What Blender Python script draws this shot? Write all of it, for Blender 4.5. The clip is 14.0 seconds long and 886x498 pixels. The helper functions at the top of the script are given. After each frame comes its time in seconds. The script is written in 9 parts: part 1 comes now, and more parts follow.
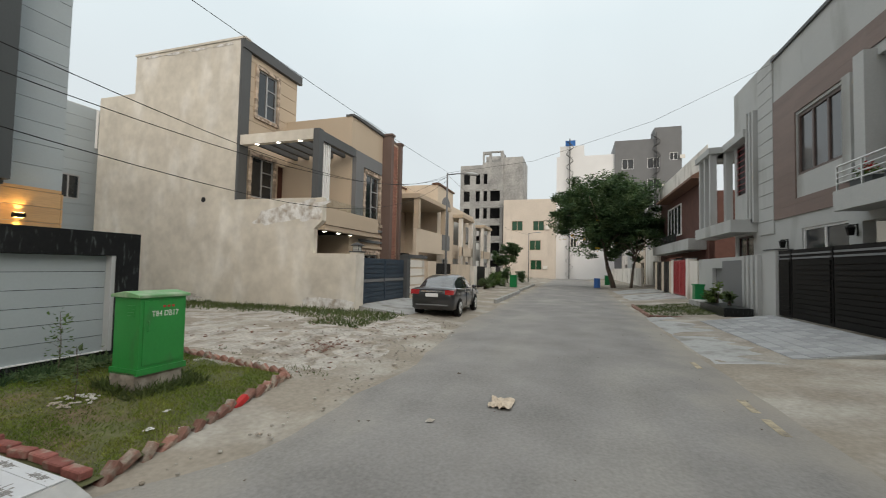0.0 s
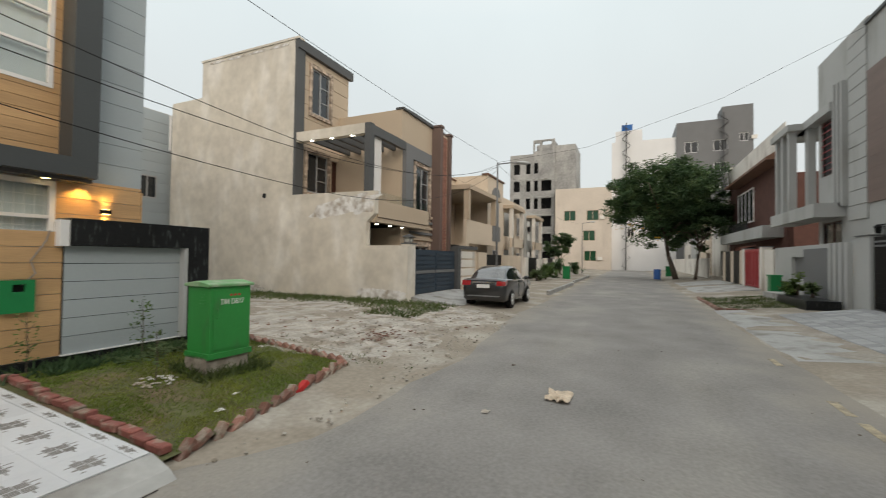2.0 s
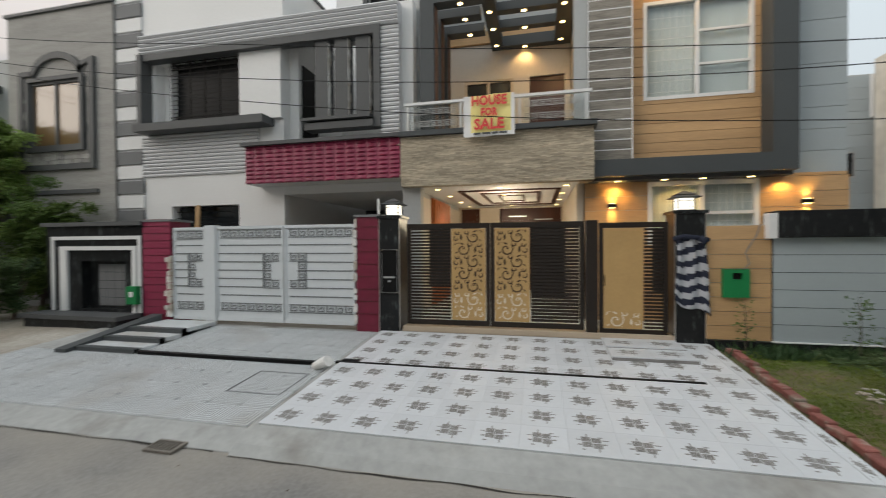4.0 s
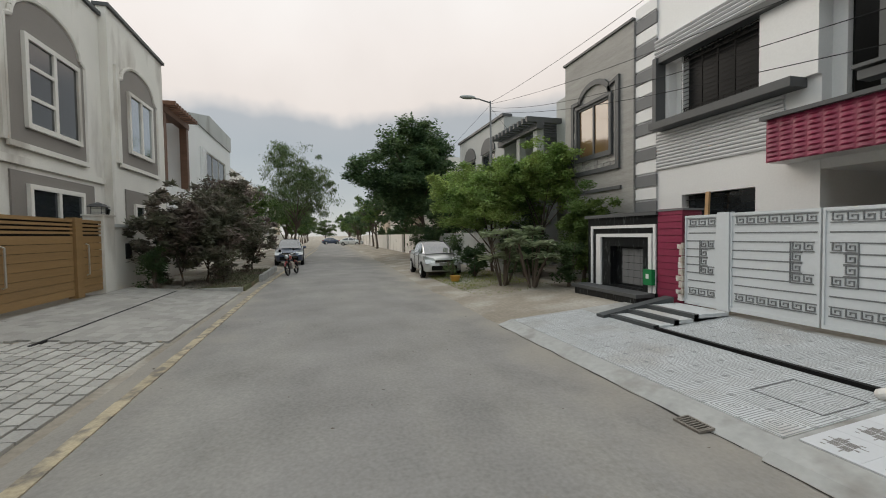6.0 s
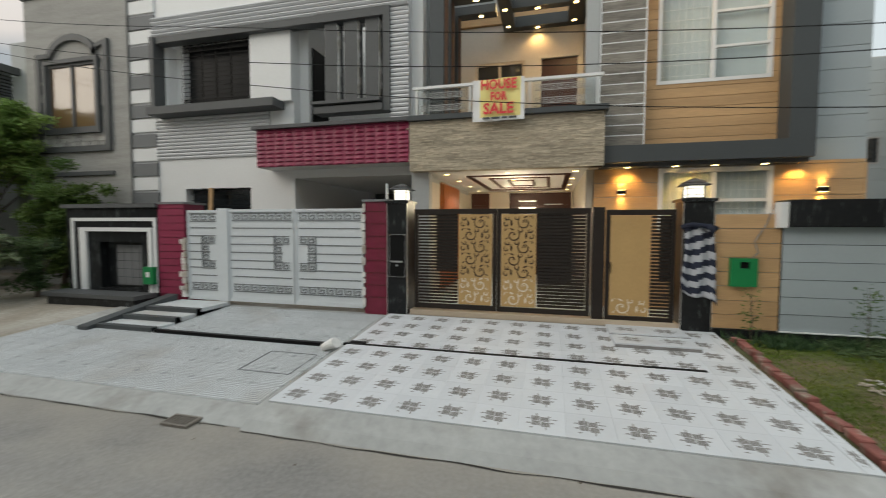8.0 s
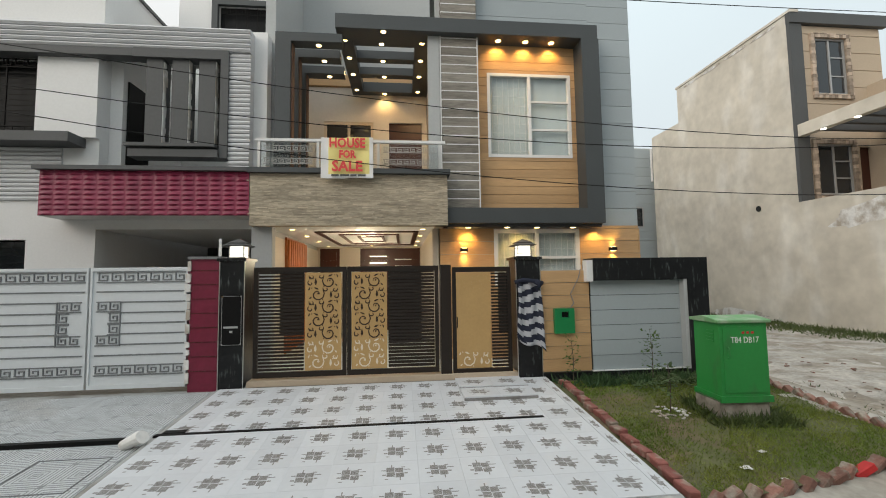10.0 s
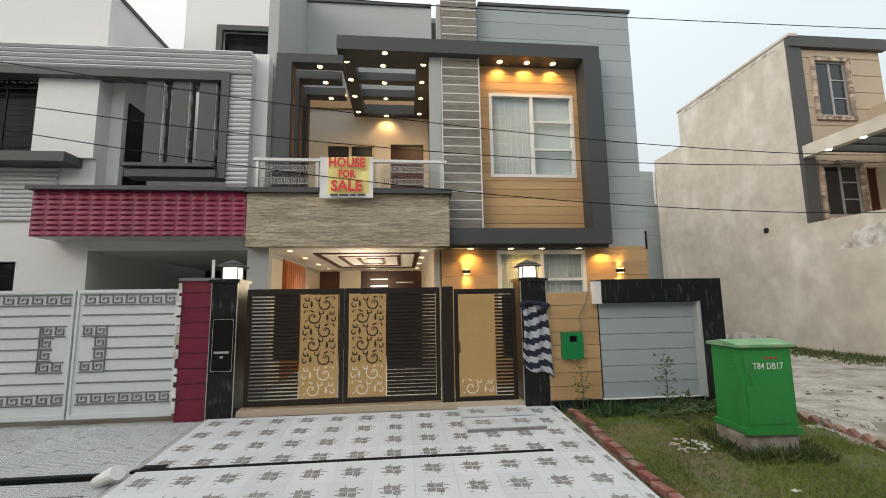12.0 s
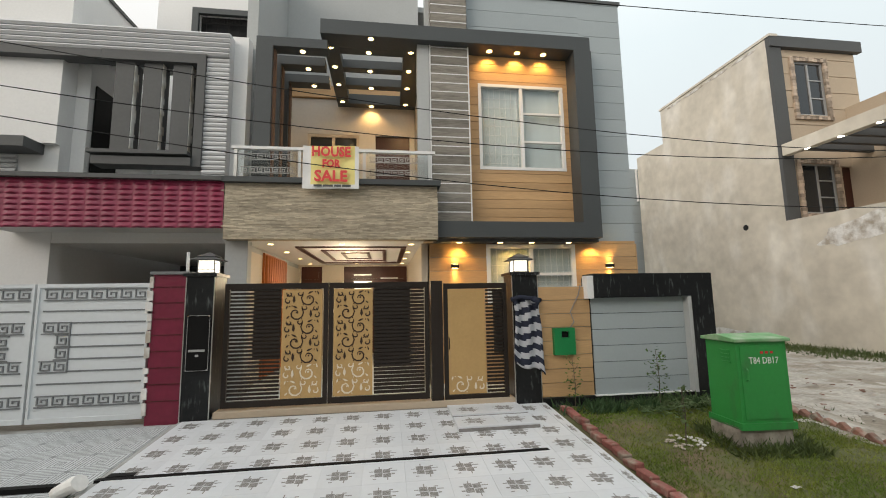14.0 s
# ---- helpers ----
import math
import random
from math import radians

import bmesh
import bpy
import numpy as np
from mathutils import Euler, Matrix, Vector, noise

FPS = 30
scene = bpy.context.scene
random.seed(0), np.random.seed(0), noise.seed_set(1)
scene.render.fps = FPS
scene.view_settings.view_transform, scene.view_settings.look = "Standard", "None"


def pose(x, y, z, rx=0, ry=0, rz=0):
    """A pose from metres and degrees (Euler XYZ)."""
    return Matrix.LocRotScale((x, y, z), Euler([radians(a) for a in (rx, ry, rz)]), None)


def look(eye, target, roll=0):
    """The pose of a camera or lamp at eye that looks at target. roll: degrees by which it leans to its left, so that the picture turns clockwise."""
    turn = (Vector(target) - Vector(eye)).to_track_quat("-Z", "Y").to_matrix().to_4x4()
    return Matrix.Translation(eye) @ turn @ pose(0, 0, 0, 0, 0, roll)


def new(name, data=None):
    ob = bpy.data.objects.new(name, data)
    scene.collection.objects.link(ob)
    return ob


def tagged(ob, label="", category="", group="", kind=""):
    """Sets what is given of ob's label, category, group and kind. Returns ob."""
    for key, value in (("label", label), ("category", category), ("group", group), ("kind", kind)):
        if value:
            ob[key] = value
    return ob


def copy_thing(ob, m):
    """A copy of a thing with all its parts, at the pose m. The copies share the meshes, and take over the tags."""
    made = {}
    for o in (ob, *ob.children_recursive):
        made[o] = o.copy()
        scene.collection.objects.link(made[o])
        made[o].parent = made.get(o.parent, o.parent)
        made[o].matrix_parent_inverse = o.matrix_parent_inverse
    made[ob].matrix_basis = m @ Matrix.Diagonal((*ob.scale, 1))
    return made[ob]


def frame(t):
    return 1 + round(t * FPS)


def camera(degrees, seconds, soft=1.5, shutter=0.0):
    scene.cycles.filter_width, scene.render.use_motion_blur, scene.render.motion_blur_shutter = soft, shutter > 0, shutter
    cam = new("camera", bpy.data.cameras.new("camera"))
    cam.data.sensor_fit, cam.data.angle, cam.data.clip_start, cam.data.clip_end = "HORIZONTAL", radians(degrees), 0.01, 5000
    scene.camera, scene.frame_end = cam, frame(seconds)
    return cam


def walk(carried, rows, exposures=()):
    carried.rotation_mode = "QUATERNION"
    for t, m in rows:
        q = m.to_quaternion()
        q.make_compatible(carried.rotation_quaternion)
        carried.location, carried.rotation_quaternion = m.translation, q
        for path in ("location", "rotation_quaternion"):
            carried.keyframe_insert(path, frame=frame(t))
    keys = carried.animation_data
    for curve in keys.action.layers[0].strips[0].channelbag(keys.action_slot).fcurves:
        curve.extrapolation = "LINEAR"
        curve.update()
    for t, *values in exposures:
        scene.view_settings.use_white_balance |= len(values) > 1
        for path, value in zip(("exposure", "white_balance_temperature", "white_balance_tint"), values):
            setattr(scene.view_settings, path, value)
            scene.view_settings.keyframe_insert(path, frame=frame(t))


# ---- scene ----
# the camera and its way: seconds, eye, target, roll
cam = camera(93.4, 14.0, soft=1.0, shutter=0.2)
PATH = [
    (0, (2.709, -6.797, 1.793), (4.616, -6.2, 1.879), 1.2),
    (0.5, (2.716, -6.819, 1.802), (4.664, -6.372, 1.89), 1.2),
    (1, (2.704, -6.839, 1.8), (4.649, -6.383, 1.896), 1.2),
    (1.5, (2.694, -6.829, 1.791), (4.619, -6.29, 1.872), 1.0),
    (2, (2.78, -6.726, 1.754), (4.605, -5.907, 1.798), 0.8),
    (2.5, (2.658, -6.582, 1.774), (4.097, -5.192, 1.757), -0.1),
    (3, (2.577, -6.581, 1.87), (3.42, -4.768, 1.844), -1.2),
    (3.5, (2.542, -6.485, 1.832), (2.842, -4.508, 1.82), -2.0),
    (4, (2.588, -6.565, 1.796), (2.145, -4.615, 1.772), -0.4),
    (4.2, (2.527, -6.594, 1.763), (1.787, -4.736, 1.715), -0.4),
    (4.7, (2.5, -6.65, 1.78), (1.111, -5.212, 1.721), -0.4),
    (5.2, (2.48, -6.74, 1.81), (0.74, -5.756, 1.744), -0.6),
    (5.75, (2.46, -6.82, 1.84), (0.565, -6.186, 1.77), -0.8),
    (6.3, (2.454, -6.86, 1.845), (0.525, -6.338, 1.775), -0.8),
    (6.5, (2.456, -6.839, 1.819), (0.544, -6.256, 1.747), -0.7),
    (7, (2.466, -6.738, 1.769), (0.698, -5.807, 1.686), -0.0),
    (7.5, (2.524, -6.621, 1.764), (1.228, -5.101, 1.669), -0.7),
    (8, (2.669, -6.609, 1.836), (2.174, -4.674, 1.73), 0.2),
    (8.5, (2.7, -6.57, 1.84), (2.769, -4.572, 1.792), 0.2),
    (8.7, (2.691, -6.548, 1.836), (2.885, -4.558, 1.835), -0.3),
    (10.8, (2.683, -6.471, 1.969), (2.875, -4.496, 2.223), -1.3),
    (11, (2.709, -6.41, 1.897), (2.888, -4.439, 2.188), -1.3),
    (11.5, (2.743, -6.344, 1.885), (2.939, -4.372, 2.154), -1.0),
    (12, (2.727, -6.264, 1.892), (2.915, -4.29, 2.148), -0.9),
    (12.5, (2.712, -6.158, 1.872), (2.923, -4.186, 2.128), -1.6),
    (13, (2.687, -6.113, 1.865), (2.921, -4.142, 2.107), -0.9),
    (13.5, (2.653, -6.062, 1.869), (2.884, -4.092, 2.126), -1.4),
    (14, (2.644, -6.022, 1.859), (2.917, -4.056, 2.101), -1.0),
]
EXPOSURES = [(0.0, 0.34, 6500, 7), (1.5, 0.34, 6700, 7), (4.2, 0.28, 6350, 7), (6.3, 0.36, 6500, 7), (7.5, 0.34, 6450, 7), (8.5, 0.30, 6400, 2), (10.8, 0.45, 6400, 7), (14.0, 0.47, 6600, 7)]
walk(cam, [(t, look(eye, target, roll)) for t, eye, target, roll in PATH], EXPOSURES)

# ---------------------------------------------------------------- world and sun
world = bpy.data.worlds.new("dusk_sky")
scene.world = world
world.use_nodes = True
wn, wl = world.node_tree.nodes, world.node_tree.links
wn.clear()
sky = wn.new("ShaderNodeTexSky")
sky.sky_type = "NISHITA"
sky.sun_disc = False
sky.sun_elevation, sky.sun_rotation = radians(22), radians(230)
sky.air_density, sky.dust_density = 1.0, 0.3
wco = wn.new("ShaderNodeTexCoord")
wsep = wn.new("ShaderNodeSeparateXYZ")
wl.new(wco.outputs["Generated"], wsep.inputs[0])


def wramp(value, stops):
    r = wn.new("ShaderNodeValToRGB")
    while len(r.color_ramp.elements) > 1:
        r.color_ramp.elements.remove(r.color_ramp.elements[-1])
    for i, (p, c) in enumerate(stops):
        e = r.color_ramp.elements[0] if i == 0 else r.color_ramp.elements.new(p)
        e.position, e.color = p, (*c, 1)
    wl.new(value, r.inputs[0])
    return r.outputs[0]


def wmix(fac, a, b, kind="MIX"):
    m = wn.new("ShaderNodeMix")
    m.data_type, m.blend_type = "RGBA", kind
    for sock, v in ((m.inputs[0], fac), (m.inputs[6], a), (m.inputs[7], b)):
        if isinstance(v, (int, float)):
            sock.default_value = v
        elif isinstance(v, tuple):
            sock.default_value = (*v, 1)
        else:
            wl.new(v, sock)
    return m.outputs[2]


# a veil of even high cloud, cool to the east and peach to the west, with a low grey bank in the west
wnoise = wn.new("ShaderNodeTexNoise")
wnoise.inputs["Scale"].default_value, wnoise.inputs["Detail"].default_value = 2.2, 5
wl.new(wco.outputs["Generated"], wnoise.inputs["Vector"])
warp = wn.new("ShaderNodeMath")
warp.operation = "MULTIPLY_ADD"
wl.new(wnoise.outputs["Fac"], warp.inputs[0])
warp.inputs[1].default_value = 0.22
wl.new(wsep.outputs[2], warp.inputs[2])
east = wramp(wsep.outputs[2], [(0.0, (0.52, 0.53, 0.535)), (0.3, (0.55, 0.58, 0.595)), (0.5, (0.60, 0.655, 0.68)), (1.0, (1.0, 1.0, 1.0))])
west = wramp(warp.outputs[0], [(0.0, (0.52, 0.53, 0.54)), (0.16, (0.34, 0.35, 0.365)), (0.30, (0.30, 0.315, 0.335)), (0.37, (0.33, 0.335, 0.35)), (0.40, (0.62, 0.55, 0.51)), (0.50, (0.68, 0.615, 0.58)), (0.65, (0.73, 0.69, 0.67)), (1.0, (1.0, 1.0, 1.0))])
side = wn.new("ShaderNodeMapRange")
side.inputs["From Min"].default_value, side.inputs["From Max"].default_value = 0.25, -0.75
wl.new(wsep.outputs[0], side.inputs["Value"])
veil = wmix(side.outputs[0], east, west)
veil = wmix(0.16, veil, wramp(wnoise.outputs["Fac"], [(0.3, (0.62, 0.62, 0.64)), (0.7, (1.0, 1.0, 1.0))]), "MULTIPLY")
bgs, bgv = wn.new("ShaderNodeBackground"), wn.new("ShaderNodeBackground")
wl.new(sky.outputs[0], bgs.inputs[0])
bgs.inputs[1].default_value = 0.008
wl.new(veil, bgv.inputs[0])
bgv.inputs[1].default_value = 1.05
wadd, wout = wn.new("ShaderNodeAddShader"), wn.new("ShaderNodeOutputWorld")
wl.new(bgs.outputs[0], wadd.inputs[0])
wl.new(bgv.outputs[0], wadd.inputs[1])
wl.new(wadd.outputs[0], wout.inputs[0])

sun = new("sun", bpy.data.lights.new("sun", "SUN"))
sun.data.energy, sun.data.angle, sun.data.color = 1.15, radians(40), (1.0, 0.87, 0.75)
sun.matrix_world = look((-38, -32, 20), (0, 0, 0))


# ---------------------------------------------------------------- materials
def mat(name, col, rough=0.8, metal=0.0, var=0.25, big=0.7, fine=35.0, bump=0.2, stretch=(1, 1, 1), stain=None, rnd=0.0, island=0.0, spec=0.4, coat=0.0, detail=4):
    """A surface with slow and fine variation of tone at world scale, relief, and stains of another colour: (colour, share, scale, stretch)."""
    m = bpy.data.materials.new(name)
    m.use_nodes = True
    n, l = m.node_tree.nodes, m.node_tree.links
    b = n["Principled BSDF"]
    b.inputs["Roughness"].default_value, b.inputs["Metallic"].default_value = rough, metal
    b.inputs["Specular IOR Level"].default_value = spec
    b.inputs["Coat Weight"].default_value = coat
    geo = n.new("ShaderNodeNewGeometry")

    def noise_of(scale, st=(1, 1, 1), det=detail):
        mp = n.new("ShaderNodeVectorMath")
        mp.operation = "MULTIPLY"
        mp.inputs[1].default_value = st
        l.new(geo.outputs["Position"], mp.inputs[0])
        t = n.new("ShaderNodeTexNoise")
        t.inputs["Scale"].default_value, t.inputs["Detail"].default_value = scale, det
        l.new(mp.outputs[0], t.inputs["Vector"])
        return t.outputs["Fac"]

    def calc(op, a, c):
        k = n.new("ShaderNodeMath")
        k.operation = op
        for s, v in zip(k.inputs, (a, c)):
            if isinstance(v, (int, float)):
                s.default_value = v
            else:
                l.new(v, s)
        return k.outputs[0]

    f2 = noise_of(fine, stretch)
    tone = calc("ADD", calc("MULTIPLY", noise_of(big, stretch if stretch != (1, 1, 1) else (1, 1, 1)), 1.1), calc("MULTIPLY", f2, 0.9))
    tone = calc("ADD", calc("MULTIPLY", calc("SUBTRACT", tone, 1.0), 2.0 * var), 1.0)
    if rnd:
        info = n.new("ShaderNodeObjectInfo")
        tone = calc("MULTIPLY", tone, calc("ADD", calc("MULTIPLY", info.outputs["Random"], 2 * rnd), 1 - rnd))
    if island:
        tone = calc("MULTIPLY", tone, calc("ADD", calc("MULTIPLY", geo.outputs["Random Per Island"], 2 * island), 1 - island))
    base = n.new("ShaderNodeRGB")
    base.outputs[0].default_value = (*col, 1)
    colour = base.outputs[0]
    if stain:
        sc, share, sscale, sst = stain
        ramp = n.new("ShaderNodeMapRange")
        ramp.inputs["From Min"].default_value, ramp.inputs["From Max"].default_value = 0.62 - share * 0.35, 0.74 - share * 0.2
        l.new(noise_of(sscale, sst, 6), ramp.inputs["Value"])
        mx = n.new("ShaderNodeMix")
        mx.data_type = "RGBA"
        l.new(ramp.outputs[0], mx.inputs[0])
        l.new(colour, mx.inputs[6])
        mx.inputs[7].default_value = (*sc, 1)
        colour = mx.outputs[2]
    sc = n.new("ShaderNodeVectorMath")
    sc.operation = "SCALE"
    l.new(colour, sc.inputs[0])
    l.new(tone, sc.inputs["Scale"])
    l.new(sc.outputs[0], b.inputs["Base Color"])
    if bump:
        bp = n.new("ShaderNodeBump")
        bp.inputs["Strength"].default_value, bp.inputs["Distance"].default_value = bump, 0.01
        l.new(f2, bp.inputs["Height"])
        l.new(bp.outputs[0], b.inputs["Normal"])
    return m


def glow(name, col, strength):
    m = bpy.data.materials.new(name)
    m.use_nodes = True
    b = m.node_tree.nodes["Principled BSDF"]
    b.inputs["Base Color"].default_value = (*col, 1)
    b.inputs["Emission Color"].default_value = (*col, 1)
    b.inputs["Emission Strength"].default_value = strength
    return m


def glass(name, tint=(0.9, 0.95, 0.95), rough=0.01):
    m = bpy.data.materials.new(name)
    m.use_nodes = True
    b = m.node_tree.nodes["Principled BSDF"]
    b.inputs["Base Color"].default_value = (*tint, 1)
    b.inputs["Roughness"].default_value = rough
    b.inputs["Transmission Weight"].default_value = 1.0
    b.inputs["IOR"].default_value = 1.4
    return m


ASPHALT = mat("asphalt", (0.256, 0.248, 0.237), 0.92, var=0.32, big=0.8, fine=26, bump=0.9, stain=((0.295, 0.285, 0.265), 0.42, 0.7, (0.3, 1, 1)), spec=0.2, detail=12)


def dusty_edges(m, dust):
    """Blown dust on the outer strips of the carriageway, breaking up unevenly towards its crown."""
    n, l = m.node_tree.nodes, m.node_tree.links
    b = n["Principled BSDF"]
    old = b.inputs["Base Color"].links[0].from_socket
    geo, sep = n.new("ShaderNodeNewGeometry"), n.new("ShaderNodeSeparateXYZ")
    l.new(geo.outputs["Position"], sep.inputs[0])
    tex = n.new("ShaderNodeTexNoise")
    tex.inputs["Scale"].default_value, tex.inputs["Detail"].default_value = 0.8, 8
    l.new(geo.outputs["Position"], tex.inputs["Vector"])

    def calc(op, a, c):
        k = n.new("ShaderNodeMath")
        k.operation = op
        for s, v in zip(k.inputs, (a, c)):
            if isinstance(v, (int, float)):
                s.default_value = v
            else:
                l.new(v, s)
        return k.outputs[0]

    off = calc("ABSOLUTE", calc("ADD", sep.outputs[1], 6.4), 0.0)
    reach = calc("ADD", off, calc("MULTIPLY", calc("SUBTRACT", tex.outputs["Fac"], 0.5), 2.6))
    ramp = n.new("ShaderNodeMapRange")
    ramp.inputs["From Min"].default_value, ramp.inputs["From Max"].default_value = 2.1, 3.3
    ramp.inputs["To Max"].default_value = 0.75
    l.new(reach, ramp.inputs["Value"])
    mx = n.new("ShaderNodeMix")
    mx.data_type = "RGBA"
    l.new(ramp.outputs[0], mx.inputs[0])
    l.new(old, mx.inputs[6])
    mx.inputs[7].default_value = (*dust, 1)
    l.new(mx.outputs[2], b.inputs["Base Color"])


dusty_edges(ASPHALT, (0.335, 0.308, 0.262))
DIRT = mat("dusty_earth", (0.30, 0.268, 0.222), 0.95, var=0.35, big=0.5, fine=14, bump=0.9, stain=((0.41, 0.385, 0.34), 0.45, 0.8, (1, 1, 1)), spec=0.1, detail=8)
SAND = mat("pale_dust", (0.42, 0.395, 0.355), 0.95, var=0.5, big=2.6, fine=16, bump=1.0, stain=((0.27, 0.235, 0.19), 0.4, 2.6, (0.6, 1, 1)), spec=0.1, detail=9)
CONCRETE = mat("grey_cement", (0.39, 0.395, 0.385), 0.9, var=0.22, big=1.2, fine=12, bump=0.3, stain=((0.25, 0.24, 0.22), 0.3, 1.3, (1, 1, 1)), spec=0.2)
RAWCON = mat("raw_concrete", (0.31, 0.31, 0.30), 0.92, var=0.4, big=0.4, fine=3, bump=0.2, stain=((0.42, 0.415, 0.40), 0.5, 0.5, (1, 1, 0.5)))
PAVER = mat("concrete_paver", (0.37, 0.36, 0.335), 0.9, var=0.22, big=0.8, fine=40, bump=0.3, rnd=0.12, island=0.12)
YELLOW = mat("faded_yellow_paint", (0.46, 0.39, 0.27), 0.85, var=0.35, big=2.5, fine=30, bump=0.2, stain=((0.2, 0.18, 0.15), 0.5, 5, (1, 1, 1)))
WHITEP = mat("white_paint", (0.75, 0.75, 0.745), 0.7, var=0.06, big=0.5, fine=25, bump=0.06)
OFFWHITE = mat("offwhite_render", (0.74, 0.71, 0.655), 0.82, var=0.1, big=0.6, fine=25, bump=0.12, stain=((0.48, 0.44, 0.39), 0.25, 0.9, (1, 1, 0.3)))
BEIGE = mat("beige_cement_plaster", (0.61, 0.565, 0.485), 0.9, var=0.26, big=0.5, fine=2.6, bump=0.2, stain=((0.70, 0.665, 0.60), 0.38, 1.1, (1, 1, 0.45)), spec=0.15, detail=9)
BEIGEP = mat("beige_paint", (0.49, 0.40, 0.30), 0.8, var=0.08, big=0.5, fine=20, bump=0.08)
CREAM = mat("cream_paint", (0.62, 0.525, 0.415), 0.8, var=0.1, big=0.4, fine=10, bump=0.05, stain=((0.48, 0.40, 0.31), 0.3, 0.4, (1, 1, 0.3)))
EFFLO = mat("pale_salt_crust", (0.72, 0.71, 0.69), 0.95, var=0.25, big=2.0, fine=15, bump=0.5, stain=((0.4, 0.35, 0.29), 0.5, 3.0, (1, 1, 1)))
GREYP = mat("grey_paint", (0.42, 0.435, 0.435), 0.75, var=0.07, big=0.5, fine=22, bump=0.06)
GREYW = mat("light_grey_render", (0.43, 0.44, 0.43), 0.8, var=0.1, big=0.5, fine=22, bump=0.1, stain=((0.3, 0.3, 0.28), 0.25, 0.7, (1, 1, 0.3)))
BLUEGREY = mat("blue_grey_board", (0.36, 0.405, 0.425), 0.6, var=0.06, big=0.8, fine=30, bump=0.05, rnd=0.05)
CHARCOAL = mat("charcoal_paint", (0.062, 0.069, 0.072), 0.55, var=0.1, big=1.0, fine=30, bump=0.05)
DGREY = mat("dark_grey_paint", (0.085, 0.088, 0.09), 0.6, var=0.12, big=0.8, fine=25, bump=0.08)
MGREY = mat("mid_grey_paint", (0.17, 0.174, 0.178), 0.7, var=0.1, big=0.8, fine=25, bump=0.08)
WOODP = mat("honey_wood_board", (0.52, 0.33, 0.165), 0.55, var=0.22, big=1.6, fine=26, bump=0.12, stretch=(0.25, 0.25, 3.5), rnd=0.08)
WOODT = mat("brown_wood_tile", (0.155, 0.082, 0.052), 0.6, var=0.3, big=1.5, fine=24, bump=0.15, stretch=(0.25, 0.25, 3.5), rnd=0.15)
WOODG = mat("golden_oak_gate", (0.27, 0.165, 0.07), 0.5, var=0.25, big=1.5, fine=24, bump=0.12, stretch=(0.25, 0.25, 3.0), rnd=0.08)
DOORW = mat("mahogany_door", (0.06, 0.018, 0.011), 0.35, var=0.25, big=2, fine=20, bump=0.1, stretch=(3, 3, 0.3))
SLATE = mat("split_slate", (0.40, 0.345, 0.26), 0.85, var=0.55, big=3, fine=26, bump=0.6, stretch=(0.35, 0.35, 2.2), rnd=0.12, island=0.22)
SLATED = mat("strip_slate", (0.235, 0.215, 0.185), 0.8, var=0.5, big=2.5, fine=20, bump=0.6, stretch=(0.35, 0.35, 3.0), rnd=0.2)
MARBLE = mat("black_marble", (0.012, 0.013, 0.014), 0.28, var=0.5, big=3, fine=20, bump=0.02, stain=((0.09, 0.10, 0.10), 0.12, 13, (1.5, 1.5, 0.35)), spec=0.3)
MAROON = mat("maroon_glazed_tile", (0.155, 0.012, 0.035), 0.38, var=0.25, big=1.5, fine=18, bump=0.05, rnd=0.16, spec=0.5)
ROSE = mat("crimson_relief_tile", (0.225, 0.022, 0.06), 0.42, var=0.2, big=1.5, fine=18, bump=0.06, rnd=0.14, spec=0.5)
TILEW = mat("white_porcelain_tile", (0.62, 0.64, 0.665), 0.35, var=0.06, big=1.4, fine=20, bump=0.03, rnd=0.05, spec=0.5)
TILEG = mat("grey_tile_print", (0.235, 0.225, 0.215), 0.4, var=0.35, big=20, fine=60, bump=0.03)
TILEB = mat("pale_grey_tile", (0.55, 0.575, 0.585), 0.6, var=0.14, big=1.2, fine=20, bump=0.05, rnd=0.05, stain=((0.44, 0.43, 0.41), 0.3, 1.1, (1, 1, 1)))
TILEM = mat("grey_maze_print", (0.25, 0.26, 0.265), 0.5, var=0.2, big=3, fine=30, bump=0.03)
GOLD = mat("gold_cut_sheet", (0.50, 0.325, 0.135), 0.42, 0.1, var=0.1, big=2, fine=25, bump=0.05)
GATEB = mat("black_brown_gate_paint", (0.021, 0.0155, 0.012), 0.42, 0.2, var=0.25, big=2, fine=25, bump=0.08)
BLACKM = mat("black_metal", (0.010, 0.010, 0.010), 0.45, 0.0, var=0.2, big=2, fine=25, bump=0.04, spec=0.08)
WHITEM = mat("white_gate_paint", (0.63, 0.66, 0.68), 0.4, 0.0, var=0.06, big=1.0, fine=18, bump=0.04)
STEEL = mat("brushed_steel", (0.62, 0.62, 0.60), 0.28, 0.9, var=0.08, big=3, fine=50, bump=0.02)
ALU = mat("white_window_frame", (0.78, 0.78, 0.77), 0.4, var=0.04, big=2, fine=30, bump=0.02)
ALUG = mat("grey_window_frame", (0.40, 0.40, 0.40), 0.4, 0.3, var=0.06, big=2, fine=30, bump=0.02)
BLUEGATE = mat("navy_gate_paint", (0.035, 0.055, 0.08), 0.45, 0.1, var=0.2, big=2, fine=25, bump=0.05)
REDGATE = mat("red_gate_paint", (0.34, 0.045, 0.05), 0.5, var=0.15, big=1.2, fine=20, bump=0.05)
